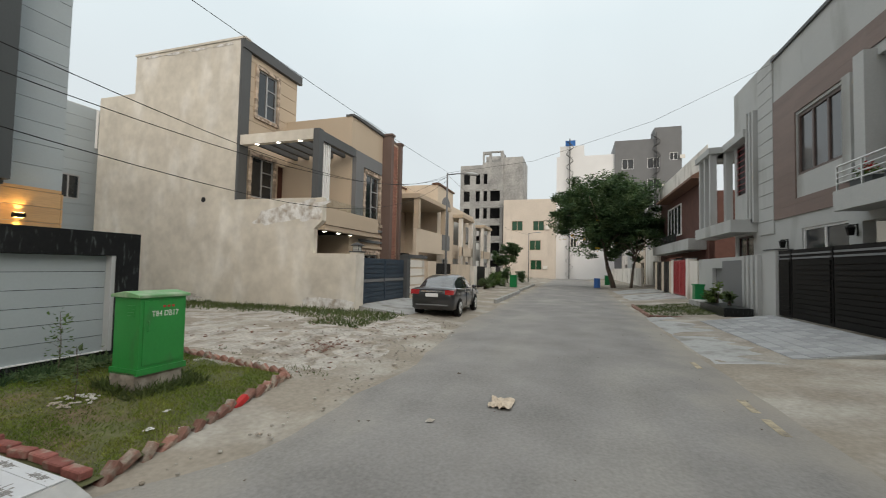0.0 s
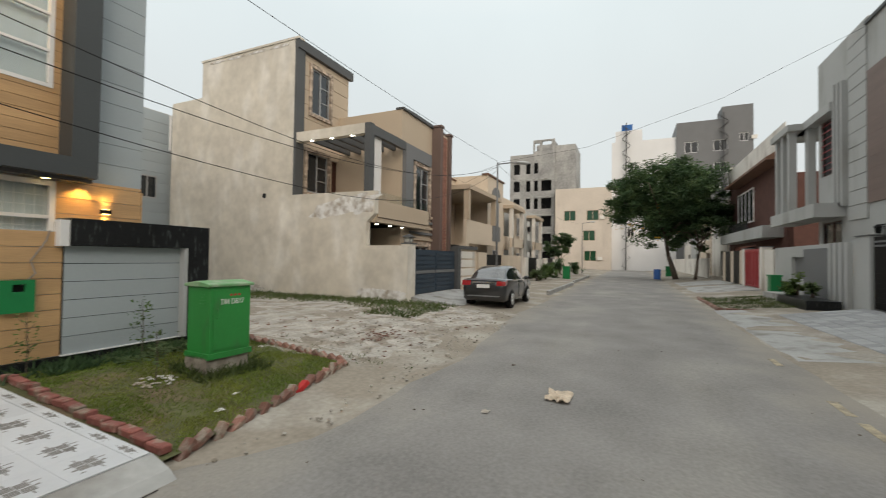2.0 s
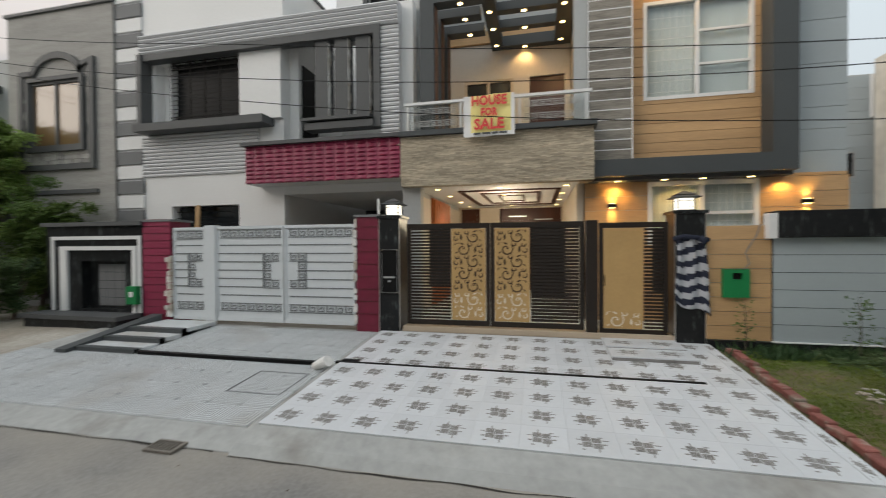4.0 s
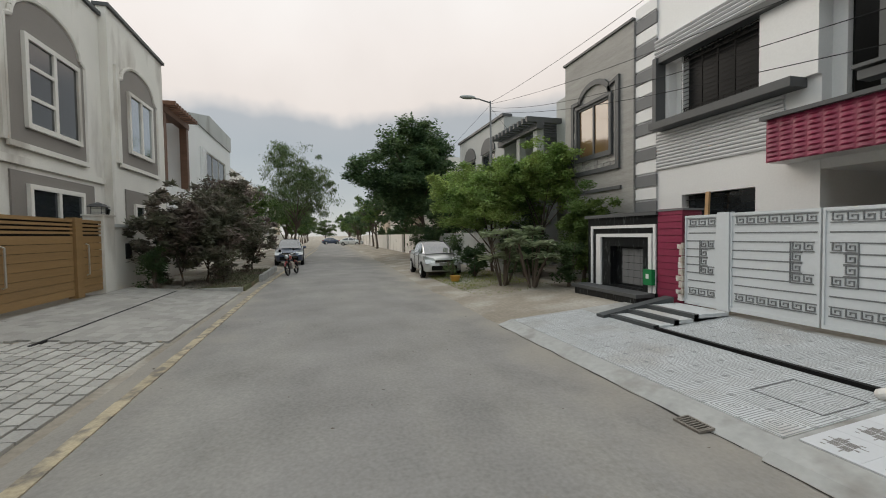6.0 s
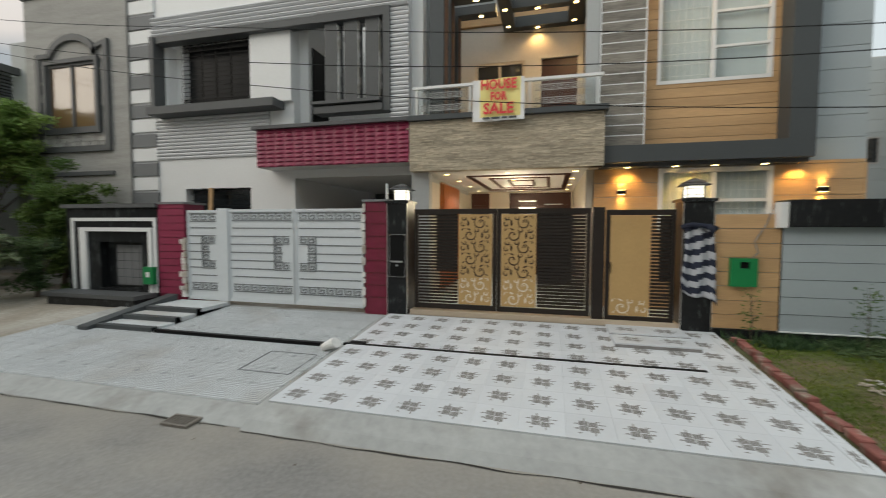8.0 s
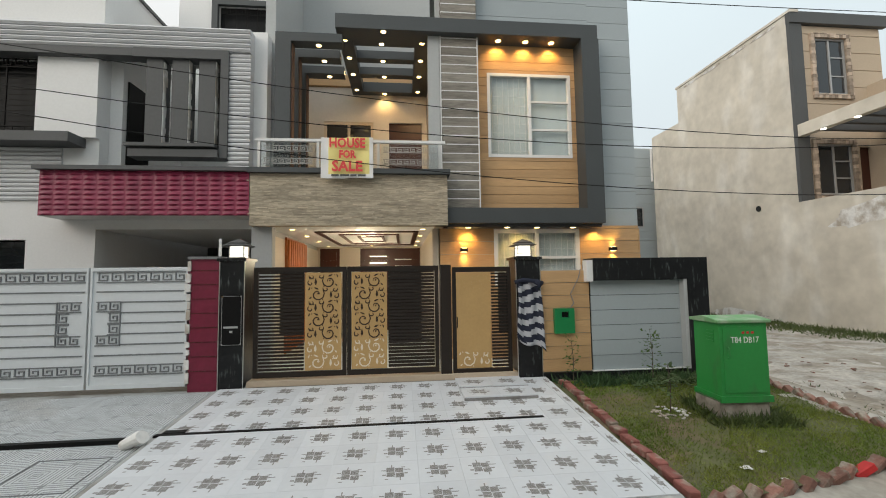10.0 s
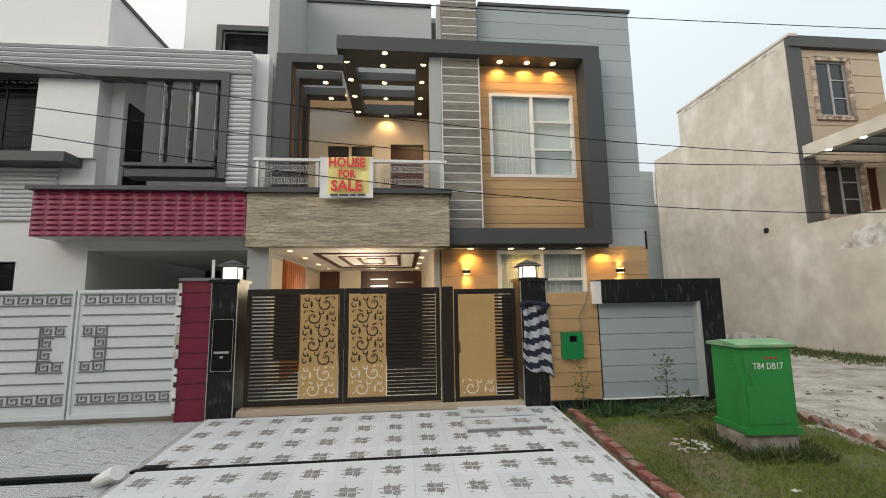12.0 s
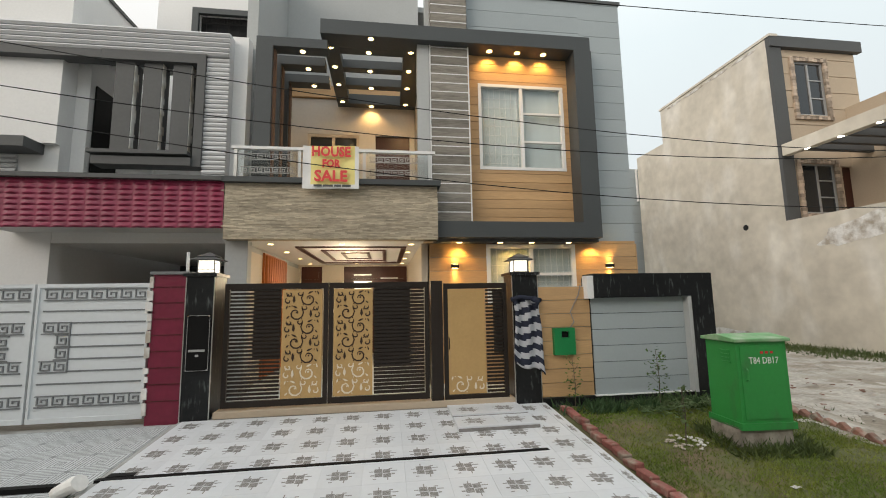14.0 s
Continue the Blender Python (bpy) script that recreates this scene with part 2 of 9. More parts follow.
REDBR = mat("red_wall_brick", (0.125, 0.058, 0.045), 0.85, var=0.3, big=2, fine=30, bump=0.3, rnd=0.2, island=0.2)
KERBBR = mat("old_border_brick", (0.25, 0.13, 0.10), 0.92, var=0.4, big=6, fine=40, bump=0.7, rnd=0.3, stain=((0.32, 0.28, 0.23), 0.45, 9, (1, 1, 1)))
REDPAINT = mat("bright_red_paint", (0.5, 0.03, 0.03), 0.6, var=0.2, big=8, fine=40, bump=0.2)
REDKERB = mat("faded_red_kerb", (0.24, 0.09, 0.075), 0.9, var=0.35, big=4, fine=30, bump=0.5, rnd=0.2, stain=((0.3, 0.25, 0.2), 0.4, 6, (1, 1, 1)))
GREENBOX = mat("green_enamel", (0.035, 0.27, 0.06), 0.42, var=0.1, big=2, fine=25, bump=0.03, stain=((0.05, 0.20, 0.06), 0.2, 4, (1, 1, 0.4)))
GREENPL = mat("green_plastic", (0.012, 0.20, 0.06), 0.4, var=0.08, big=3, fine=30, bump=0.02)
# near-black fill that paints the shade inside rooms, porches, garages and holes
SHADEIN = mat("interior_shade", (0.015, 0.015, 0.016), 0.9, var=0.2, big=1, fine=10, bump=0)
GLASSD = mat("dark_window_glass", (0.018, 0.022, 0.026), 0.06, var=0.2, big=0.4, fine=2, bump=0, spec=0.7)
# dull near-black glass: the unlit room behind is put into its colour
GLASSN = mat("shaded_window_glass", (0.012, 0.013, 0.014), 0.4, var=0.2, big=0.4, fine=4, bump=0, spec=0.12)
GLASSG = mat("grey_window_glass", (0.05, 0.05, 0.05), 0.08, var=0.2, big=0.4, fine=2, bump=0, spec=0.8)
GLASS = glass("clear_glass")
CURTAIN = mat("pale_net_curtain", (0.53, 0.58, 0.60), 0.9, var=0.15, big=1.0, fine=16, bump=0.1, stretch=(6, 6, 0.4))
BARK = mat("grey_bark", (0.12, 0.095, 0.075), 0.95, var=0.35, big=3, fine=25, bump=0.8, stretch=(2, 2, 0.4))
TYRE = mat("tyre_rubber", (0.016, 0.016, 0.016), 0.85, var=0.2, big=5, fine=40, bump=0.1)
CHROME = mat("chrome", (0.75, 0.75, 0.76), 0.12, 1.0, var=0.03, big=5, fine=30, bump=0)
WARM = glow("warm_lamp_lens", (1.0, 0.66, 0.25), 7.0)
WARMW = glow("white_lamp_lens", (1.0, 0.93, 0.82), 8.0)
LANT = glow("lantern_glass", (1.0, 0.93, 0.80), 1.15)
UNLIT = mat("frosted_lantern_glass", (0.5, 0.5, 0.47), 0.3, var=0.1, big=5, fine=30, bump=0)


def leaf_mat(name, a, b):
    m = mat(name, a, 0.55, var=0.35, big=0.6, fine=6, bump=0, stain=(b, 0.5, 0.9, (1, 1, 1)), island=0.3, spec=0.3)
    n, l = m.node_tree.nodes, m.node_tree.links
    b, out = n["Principled BSDF"], n["Material Output"]
    thin, mx = n.new("ShaderNodeBsdfTranslucent"), n.new("ShaderNodeMixShader")
    l.new(b.inputs["Base Color"].links[0].from_socket, thin.inputs["Color"])
    mx.inputs[0].default_value = 0.35
    l.new(b.outputs[0], mx.inputs[1])
    l.new(thin.outputs[0], mx.inputs[2])
    l.new(mx.outputs[0], out.inputs["Surface"])
    return m


LEAFD = leaf_mat("dark_leaves", (0.056, 0.103, 0.044), (0.115, 0.17, 0.068))
LEAFM = leaf_mat("green_leaves", (0.085, 0.15, 0.04), (0.14, 0.20, 0.055))
LEAFY = leaf_mat("yellow_green_leaves", (0.22, 0.33, 0.095), (0.33, 0.42, 0.13))
LEAFL = leaf_mat("pale_leaves", (0.10, 0.15, 0.06), (0.16, 0.20, 0.09))
LEAFP = leaf_mat("purple_brown_leaves", (0.15, 0.155, 0.105), (0.235, 0.185, 0.165))
GRASS = leaf_mat("short_grass", (0.15, 0.215, 0.035), (0.25, 0.275, 0.055))
GRASSW = leaf_mat("rank_grass", (0.085, 0.12, 0.04), (0.12, 0.14, 0.05))


# ---------------------------------------------------------------- building helpers
TURN = [Matrix.Identity(4)]  # the place that parts are built into


def bx(bm, a, b, mi=0):
    """An upright block from corner a to corner b."""
    (x0, y0, z0), (x1, y1, z1) = [min(p, q) for p, q in zip(a, b)], [max(p, q) for p, q in zip(a, b)]
    v = [bm.verts.new(p) for p in ((x0, y0, z0), (x1, y0, z0), (x1, y1, z0), (x0, y1, z0), (x0, y0, z1), (x1, y0, z1), (x1, y1, z1), (x0, y1, z1))]
    for f in ((3, 2, 1, 0), (4, 5, 6, 7), (0, 1, 5, 4), (1, 2, 6, 5), (2, 3, 7, 6), (3, 0, 4, 7)):
        bm.faces.new([v[i] for i in f]).material_index = mi
    return v


def prism(bm, outline, axis, lo, hi, mi=0):
    """A closed outline of (p, q) pairs drawn out along an axis."""
    def at(p, q, w):
        return {"x": (w, p, q), "y": (p, w, q), "z": (p, q, w)}[axis]
    a, b = [bm.verts.new(at(p, q, lo)) for p, q in outline], [bm.verts.new(at(p, q, hi)) for p, q in outline]
    n = len(outline)
    faces = [bm.faces.new(a[::-1]), bm.faces.new(b)] + [bm.faces.new((a[i], a[(i + 1) % n], b[(i + 1) % n], b[i])) for i in range(n)]
    for f in faces:
        f.material_index = mi
    bmesh.ops.recalc_face_normals(bm, faces=faces)


def tube(bm, pts, r0, r1=None, sides=8, mi=0):
    """A tapered round rod along points."""
    r1 = r0 if r1 is None else r1
    pts = [Vector(p) for p in pts]
    rings = []
    for i, p in enumerate(pts):
        d = (pts[min(i + 1, len(pts) - 1)] - pts[max(i - 1, 0)]).normalized()
        u = d.orthogonal().normalized() if abs(d.z) < 0.99 else Vector((1, 0, 0))
        if i and rings:
            u = (prev - d * prev.dot(d)).normalized()
        prev = u
        w = d.cross(u)
        r = r0 + (r1 - r0) * i / max(1, len(pts) - 1)
        rings.append([bm.verts.new(p + (u * math.cos(k * math.tau / sides) + w * math.sin(k * math.tau / sides)) * r) for k in range(sides)])
    for a, b in zip(rings, rings[1:]):
        for k in range(sides):
            bm.faces.new((a[k], a[(k + 1) % sides], b[(k + 1) % sides], b[k])).material_index = mi
    bm.faces.new(rings[0][::-1]).material_index = mi
    bm.faces.new(rings[-1]).material_index = mi


def disc(bm, c, r, h, axis="z", sides=16, r2=None, mi=0):
    c, d = Vector(c), {"x": Vector((1, 0, 0)), "y": Vector((0, 1, 0)), "z": Vector((0, 0, 1))}[axis]
    tube(bm, [c, c + d * h], r, r if r2 is None else r2, sides, mi)


def link_mesh(name, me, material, parent=None, label="", kind=""):
    for m in material if isinstance(material, (list, tuple)) else [material]:
        me.materials.append(m)
    ob = new(name, me)
    if parent is not None:
        ob.parent = parent
        if parent.type == "EMPTY":
            ob.matrix_parent_inverse = parent.matrix_basis.inverted()
    return tagged(ob, label=label, kind=kind)


def part(name, bm, material, parent=None, label="", bevel=0.0, smooth=False, kind=""):
    """One mesh object from a bmesh, under a thing or a part."""
    if bevel:
        bmesh.ops.bevel(bm, geom=[e for e in bm.edges if len(e.link_faces) == 2 and e.calc_face_angle(0.0) > 0.2], offset=bevel, segments=1, affect="EDGES")
    if not bevel and name.endswith("wall"):
        bmesh.ops.remove_doubles(bm, verts=bm.verts[:], dist=1e-4)
    bm.transform(TURN[0])
    me = bpy.data.meshes.new(name)
    bm.to_mesh(me)
    bm.free()
    if smooth:
        me.shade_smooth()
    return link_mesh(name, me, material, parent, label, kind)


def block(name, a, b, material, parent=None, label="", bevel=0.004, kind=""):
    bm = bmesh.new()
    bx(bm, a, b)
    return part(name, bm, material, parent, label, bevel, kind=kind)


def thing(name, at, label, category, group="", kind=""):
    ob = new(name)
    ob.empty_display_size = 0.2
    ob.matrix_basis = Matrix.Translation(TURN[0] @ Vector(at))
    return tagged(ob, label, category, group, kind)


def holed(bm, x0, x1, y0, y1, z0, z1, holes=()):
    """A wall along x with rectangular holes (x0, x1, z0, z1) right through it, as one closed shell."""
    xs = sorted({round(min(max(v, x0), x1), 5) for h in holes for v in h[:2]} | {x0, x1})
    zs = sorted({round(min(max(v, z0), z1), 5) for h in holes for v in h[2:]} | {z0, z1})
    full = set()
    for i in range(len(xs) - 1):
        for j in range(len(zs) - 1):
            mx, mz = (xs[i] + xs[i + 1]) / 2, (zs[j] + zs[j + 1]) / 2
            if not any(h[0] < mx < h[1] and h[2] < mz < h[3] for h in holes):
                full.add((i, j))
    made = {}

    def corner(i, j, k):
        if (i, j, k) not in made:
            made[(i, j, k)] = bm.verts.new((xs[i], (y0, y1)[k], zs[j]))
        return made[(i, j, k)]

    for i, j in full:
        sides = [((i, j, 0), (i + 1, j, 0), (i + 1, j + 1, 0), (i, j + 1, 0)), ((i, j, 1), (i, j + 1, 1), (i + 1, j + 1, 1), (i + 1, j, 1))]
        if (i - 1, j) not in full:
            sides.append(((i, j, 0), (i, j + 1, 0), (i, j + 1, 1), (i, j, 1)))
        if (i + 1, j) not in full:
            sides.append(((i + 1, j, 0), (i + 1, j, 1), (i + 1, j + 1, 1), (i + 1, j + 1, 0)))
        if (i, j - 1) not in full:
            sides.append(((i, j, 0), (i, j, 1), (i + 1, j, 1), (i + 1, j, 0)))
        if (i, j + 1) not in full:
            sides.append(((i, j + 1, 0), (i + 1, j + 1, 0), (i + 1, j + 1, 1), (i, j + 1, 1)))
        for q in sides:
            bm.faces.new([corner(*c) for c in q])


def window(parent, x0, x1, z0, z1, y, frame=ALU, pane=GLASSD, cols=2, bars=0, w=0.06, label="", surround=None, sw=0.12, depth=0.08, name="window", barcol=1):
    """A window facing -y whose frame stands at y: outer frame, mullions, glazing bars and panes."""
    bm = bmesh.new()
    holed(bm, x0, x1, y, y + depth, z0, z1, [(x0 + w, x1 - w, z0 + w, z1 - w)])
    step, extra = (x1 - x0 - w) / cols, []
    bmesh.ops.remove_doubles(bm, verts=bm.verts, dist=1e-5)
    for i in range(1, cols):
        extra.append(("mullion", (x0 + i * step, y + 0.006, z0 + w), (x0 + i * step + w, y + depth - 0.006, z1 - w)))
    for i in range(cols):
        if bars and (barcol == -1 or i == barcol):
            for k in range(1, bars + 1):
                zc = z0 + (z1 - z0) * k / (bars + 1)
                extra.append(("glazing_bar", (x0 + i * step + w, y + 0.012, zc - w * 0.35), (x0 + (i + 1) * step, y + depth - 0.012, zc + w * 0.35)))
    win = part(name, bm, frame, parent, label)
    for nm, a, b in extra:
        block(nm, a, b, frame, win, bevel=0)
    for i in range(cols):
        sheet = block("pane", (x0 + i * step + w, y + depth * 0.5, z0 + w), (x0 + (i + 1) * step, y + depth * 0.5 + 0.012, z1 - w), pane, win, bevel=0)
        sheet.visible_shadow = pane is not GLASS
    if surround:
        bm = bmesh.new()
        holed(bm, x0 - sw, x1 + sw, y - 0.06, y + 0.02, z0 - sw, z1 + sw, [(x0, x1, z0, z1)])
        part("surround", bm, surround, win, bevel=0.006)
    return win


def planks(name, x0, x1, z0, z1, y, h, material, parent, holes=(), gap=0.008, depth=0.03):
    """Horizontal boards on a wall facing -y, each a piece of its own, cut round holes."""
    z, n = z0, 0
    while z < z1 - 0.02:
        t = min(z + h, z1) - gap
        spans, cur = [], x0
        for q in sorted(q for q in holes if q[2] < t and q[3] > z):
            if q[0] > cur:
                spans.append((cur, q[0], z, t))
            cur = max(cur, q[1])
            if q[2] > z + 0.03:
                spans.append((q[0], q[1], z, min(t, q[2])))
            if q[3] < t - 0.03:
                spans.append((q[0], q[1], max(z, q[3]), t))
        if cur < x1:
            spans.append((cur, x1, z, t))
        for a, b, c, d in spans:
            block(name, (a, y - depth, c), (b, y, d), material, parent, bevel=0.003)
        z += h


def key_strip(bm, x0, x1, z0, z1, y, d=0.012, t=0.016):
    """A row of meander hooks on a face towards -y."""
    h = z1 - z0
    n = max(1, round((x1 - x0) / (h * 1.15)))
    p = (x1 - x0) / n
    bx(bm, (x0, y - d, z0), (x1, y, z0 + t))
    bx(bm, (x0, y - d, z1 - t), (x1, y, z1))
    for i in range(n):
        a = x0 + i * p + p * 0.12
        b = a + p * 0.72
        bx(bm, (a, y - d, z0 + h * 0.2), (a + t, y, z1 - t))
        bx(bm, (a + t, y - d, z0 + h * 0.2), (b, y, z0 + h * 0.2 + t))
        bx(bm, (b - t, y - d, z0 + h * 0.2 + t), (b, y, z0 + h * 0.72))
        bx(bm, (a + p * 0.28, y - d, z0 + h * 0.72 - t), (b - t, y, z0 + h * 0.72))
        bx(bm, (a + p * 0.28, y - d, z0 + h * 0.45), (a + p * 0.28 + t, y, z0 + h * 0.72 - t))


def words(name, text, size, m, material, parent, label="", flat=1.0, bold=0.0):
    """Raised lettering in the built-in font, as a mesh; m places it (letters lie in x and y, facing +z)."""
    cu = bpy.data.curves.new(name, "FONT")
    cu.body, cu.size, cu.align_x, cu.align_y, cu.extrude = text, size, "CENTER", "CENTER", 0.002
    cu.resolution_u, cu.offset = 2, bold
    tmp = bpy.data.objects.new(name, cu)
    me = bpy.data.meshes.new_from_object(tmp)
    bpy.data.objects.remove(tmp)
    me.transform(TURN[0] @ m @ Matrix.Diagonal((flat, 1, 1, 1)))
    return link_mesh(name, me, material, parent, label)


def leaves(name, centres, size, material, parent, seed, aspect=0.5, flat=0.35, kind="", label="", droop=0.0):
    """Many small folded leaves at given centres."""
    rng = np.random.default_rng(seed)
    n = len(centres)
    d = rng.normal(size=(n, 3))
    d[:, 2] = d[:, 2] * flat - droop
    d /= np.linalg.norm(d, axis=1)[:, None]
    u = np.cross(d, rng.normal(size=(n, 3)) * 0.5 + (0, 0, 1.0))
    u /= np.linalg.norm(u, axis=1)[:, None] + 1e-9
    w = np.cross(d, u)
    s = size * rng.uniform(0.6, 1.35, n)[:, None]
    tip, mid = centres + d * s, centres + d * s * 0.45
    a, b = mid + u * s * aspect * 0.5 + w * s * 0.12, mid - u * s * aspect * 0.5 + w * s * 0.12
    v = np.stack([centres, a, tip, b], 1).reshape(-1, 3)
    f = (np.arange(n)[:, None, None] * 4 + np.array([[0, 1, 2], [0, 2, 3]])).reshape(-1, 3)
    me = bpy.data.meshes.new(name)
    me.from_pydata(v.tolist(), [], f.tolist())
    return link_mesh(name, me, material, parent, label, kind)


def clumps(rng, centre, radii, n_clumps, per, r_clump, shell=0.55):
    """Leaf centres gathered in uneven clumps inside an ellipsoid."""
    out = []
    for _ in range(n_clumps):
        d = rng.normal(size=3)
        d /= np.linalg.norm(d)
        lump = 0.82 + 0.6 * noise.noise(Vector(d * 1.6 + np.array(centre) * 0.37))
        c = np.array(centre) + d * np.array(radii) * lump * rng.uniform(shell, 1.08)
        r = r_clump * rng.uniform(0.45, 1.25)
        k = int(per * rng.uniform(0.5, 1.4))
        q = rng.normal(size=(k, 3))
        q /= np.linalg.norm(q, axis=1)[:, None]
        out.append(c + q * r * rng.uniform(0.2, 1.0, (k, 1)) ** 0.6 * (1, 1, 0.75))
    return np.concatenate(out)


def lobes(rng, centre, radii, n_clumps, per, r_clump, count=11):
    """Leaf centres on rounded lobes of a crown, denser on top of each lobe, with gaps between the lobes."""
    out, heads = [], []
    for k in range(count):
        a, up = k * 2.4 + rng.uniform(-0.5, 0.5), rng.uniform(-0.85, 0.95)
        flat = math.sqrt(max(0.05, 1 - up * up))
        reach = rng.uniform(0.35, 0.72)
        heads.append((np.array(centre) + np.array((math.cos(a) * flat, math.sin(a) * flat, up)) * np.array(radii) * reach, rng.uniform(0.36, 0.56)))
    for i in range(n_clumps):
        c0, s = heads[i % count]
        d = rng.normal(size=3) + (0, 0, 0.35)
        d /= np.linalg.norm(d)
        c = c0 + d * np.array(radii) * s * rng.uniform(0.35, 1.1)
        k = int(per * rng.uniform(0.4, 1.5))
        q = rng.normal(size=(k, 3))
        q /= np.linalg.norm(q, axis=1)[:, None]
        out.append(c + q * r_clump * rng.uniform(0.35, 1.2) * rng.uniform(0.1, 1.0, (k, 1)) ** 0.6 * (1, 1, 0.6))
    return np.concatenate(out)


def tree(at, height, crown, radii, label, seed, material=LEAFM, n=70, per=110, size=0.16, trunk=0.14, lean=(0, 0), kind_of="tree", group="", forks=7, fork_at=0.35, aspect=0.5, droop=0.0):
    """A tapered trunk with limbs, and a crown of many leaves in clumps; crown is its middle above the foot."""
    rng = np.random.default_rng(seed)
    x, y, z = at
    t = thing(kind_of, at, label, kind_of, group)
    bm = bmesh.new()
    top = Vector((x + crown[0], y + crown[1], z + crown[2]))
    foot = Vector((x, y, z - 0.1))
    fork = foot.lerp(top, fork_at) + Vector((lean[0], lean[1], 0))
    tube(bm, [foot, foot.lerp(fork, 0.5) + Vector(rng.normal(size=3) * 0.05), fork], trunk, trunk * 0.7, 9)
    tube(bm, [fork, fork.lerp(top, 0.5) + Vector(rng.normal(size=3) * 0.15), top], trunk * 0.65, trunk * 0.15, 7)
    for k in range(forks):
        ang = k * math.tau / forks + rng.uniform(-0.4, 0.4)
        e = top + Vector((math.cos(ang) * radii[0] * 0.75, math.sin(ang) * radii[1] * 0.75, rng.uniform(-0.5, 0.6) * radii[2]))
        s = fork.lerp(top, rng.uniform(0.0, 0.5))
        tube(bm, [s, s.lerp(e, 0.5) + Vector((0, 0, 0.15 * radii[2])), e], trunk * 0.4, trunk * 0.08, 6)
    part("trunk", bm, BARK, t, smooth=True)
    leaves("crown", lobes(rng, top, radii, n, per, min(radii) * 0.24, min(16, max(9, n // 12))), size, material, t, seed + 1, aspect, droop=droop)
    return t


def shrub(at, radii, label, seed, material=LEAFM, n=25, per=70, size=0.1, kind_of="shrub", group="", aspect=0.5, stems=6):
    rng = np.random.default_rng(seed)
    x, y, z = at
    t = thing(kind_of, at, label, "shrub", group)
    bm = bmesh.new()
    for k in range(stems):
        e = (x + rng.uniform(-0.6, 0.6) * radii[0], y + rng.uniform(-0.6, 0.6) * radii[1], z + radii[2] * rng.uniform(1.0, 1.7))
        tube(bm, [(x + rng.uniform(-0.1, 0.1), y + rng.uniform(-0.1, 0.1), z - 0.05), ((x + e[0]) / 2, (y + e[1]) / 2, z + radii[2] * 0.7), e], 0.025, 0.008, 5)
    part("stem", bm, BARK, t)
    leaves("foliage", clumps(rng, (x, y, z + radii[2]), radii, n, per, min(radii) * 0.4, 0.35), size, material, t, seed + 1, aspect)
    return t


def spot(at, to, watts, angle=70, col=(1.0, 0.66, 0.30), name="spot_light", size=0.03):
    li = bpy.data.lights.new(name, "SPOT")
    li.energy, li.spot_size, li.spot_blend, li.color, li.shadow_soft_size = watts, radians(angle), 0.7, col, size
    ob = new(name, li)
    ob.matrix_world = look(at, to)
    return ob


def point(at, watts, col=(1.0, 0.7, 0.35), size=0.05, name="lamp_light"):
    li = bpy.data.lights.new(name, "POINT")
    li.energy, li.color, li.shadow_soft_size = watts, col, size
    ob = new(name, li)
    ob.location = at
    return ob


# ---------------------------------------------------------------- ground, road, verges
def ground_height(x, y):
    if -9.3 <= y <= -3.45:
        return 0.0
    north = y > -3.45
    d = (y + 3.45) if north else (-9.3 - y)
    h = 0.30 * min(1.0, d / 3.2)
    if north and x > 8.6:
        h *= 0.6
    return h


def ground_grid(name, xs, ys, material, lift, rough, kind, label, category):
    verts = [(x, y, ground_height(x, y) + lift + (noise.noise((x * 0.9, y * 0.9, 3.1)) * rough + noise.noise((x * 3.1, y * 3.1, 7)) * rough * 0.5 if -80 < x < 90 else 0)) for y in ys for x in xs]
    w = len(xs)
    faces = [(j * w + i, j * w + i + 1, (j + 1) * w + i + 1, (j + 1) * w + i) for j in range(len(ys) - 1) for i in range(w - 1)]
    me = bpy.data.meshes.new(name)
    me.from_pydata(verts, [], faces)
    me.shade_smooth()
    return tagged(link_mesh(name, me, material), label, category, kind=kind)


gx = [-2500, -600, -200, -100, -60, -40] + [-30 + 1.0 * i for i in range(31)] + [0.5 * i for i in range(1, 81)] + [42, 48, 56, 66, 80, 100, 200, 600, 2500]
gy = [-2500, -400, -100, -40, -20, -16, -14, -13, -12, -11, -10, -9.6, -9.3, -9.1, -6.5, -3.6, -3.45] + [-3.2 + 0.4 * i for i in range(10)] + [1, 2, 3, 4.5, 6, 8, 10, 12, 14, 20, 40, 100, 400, 2500]
ground_grid("ground", gx, gy, DIRT, -0.02, 0.02, "structure", "dusty bare earth beside the street", "ground")

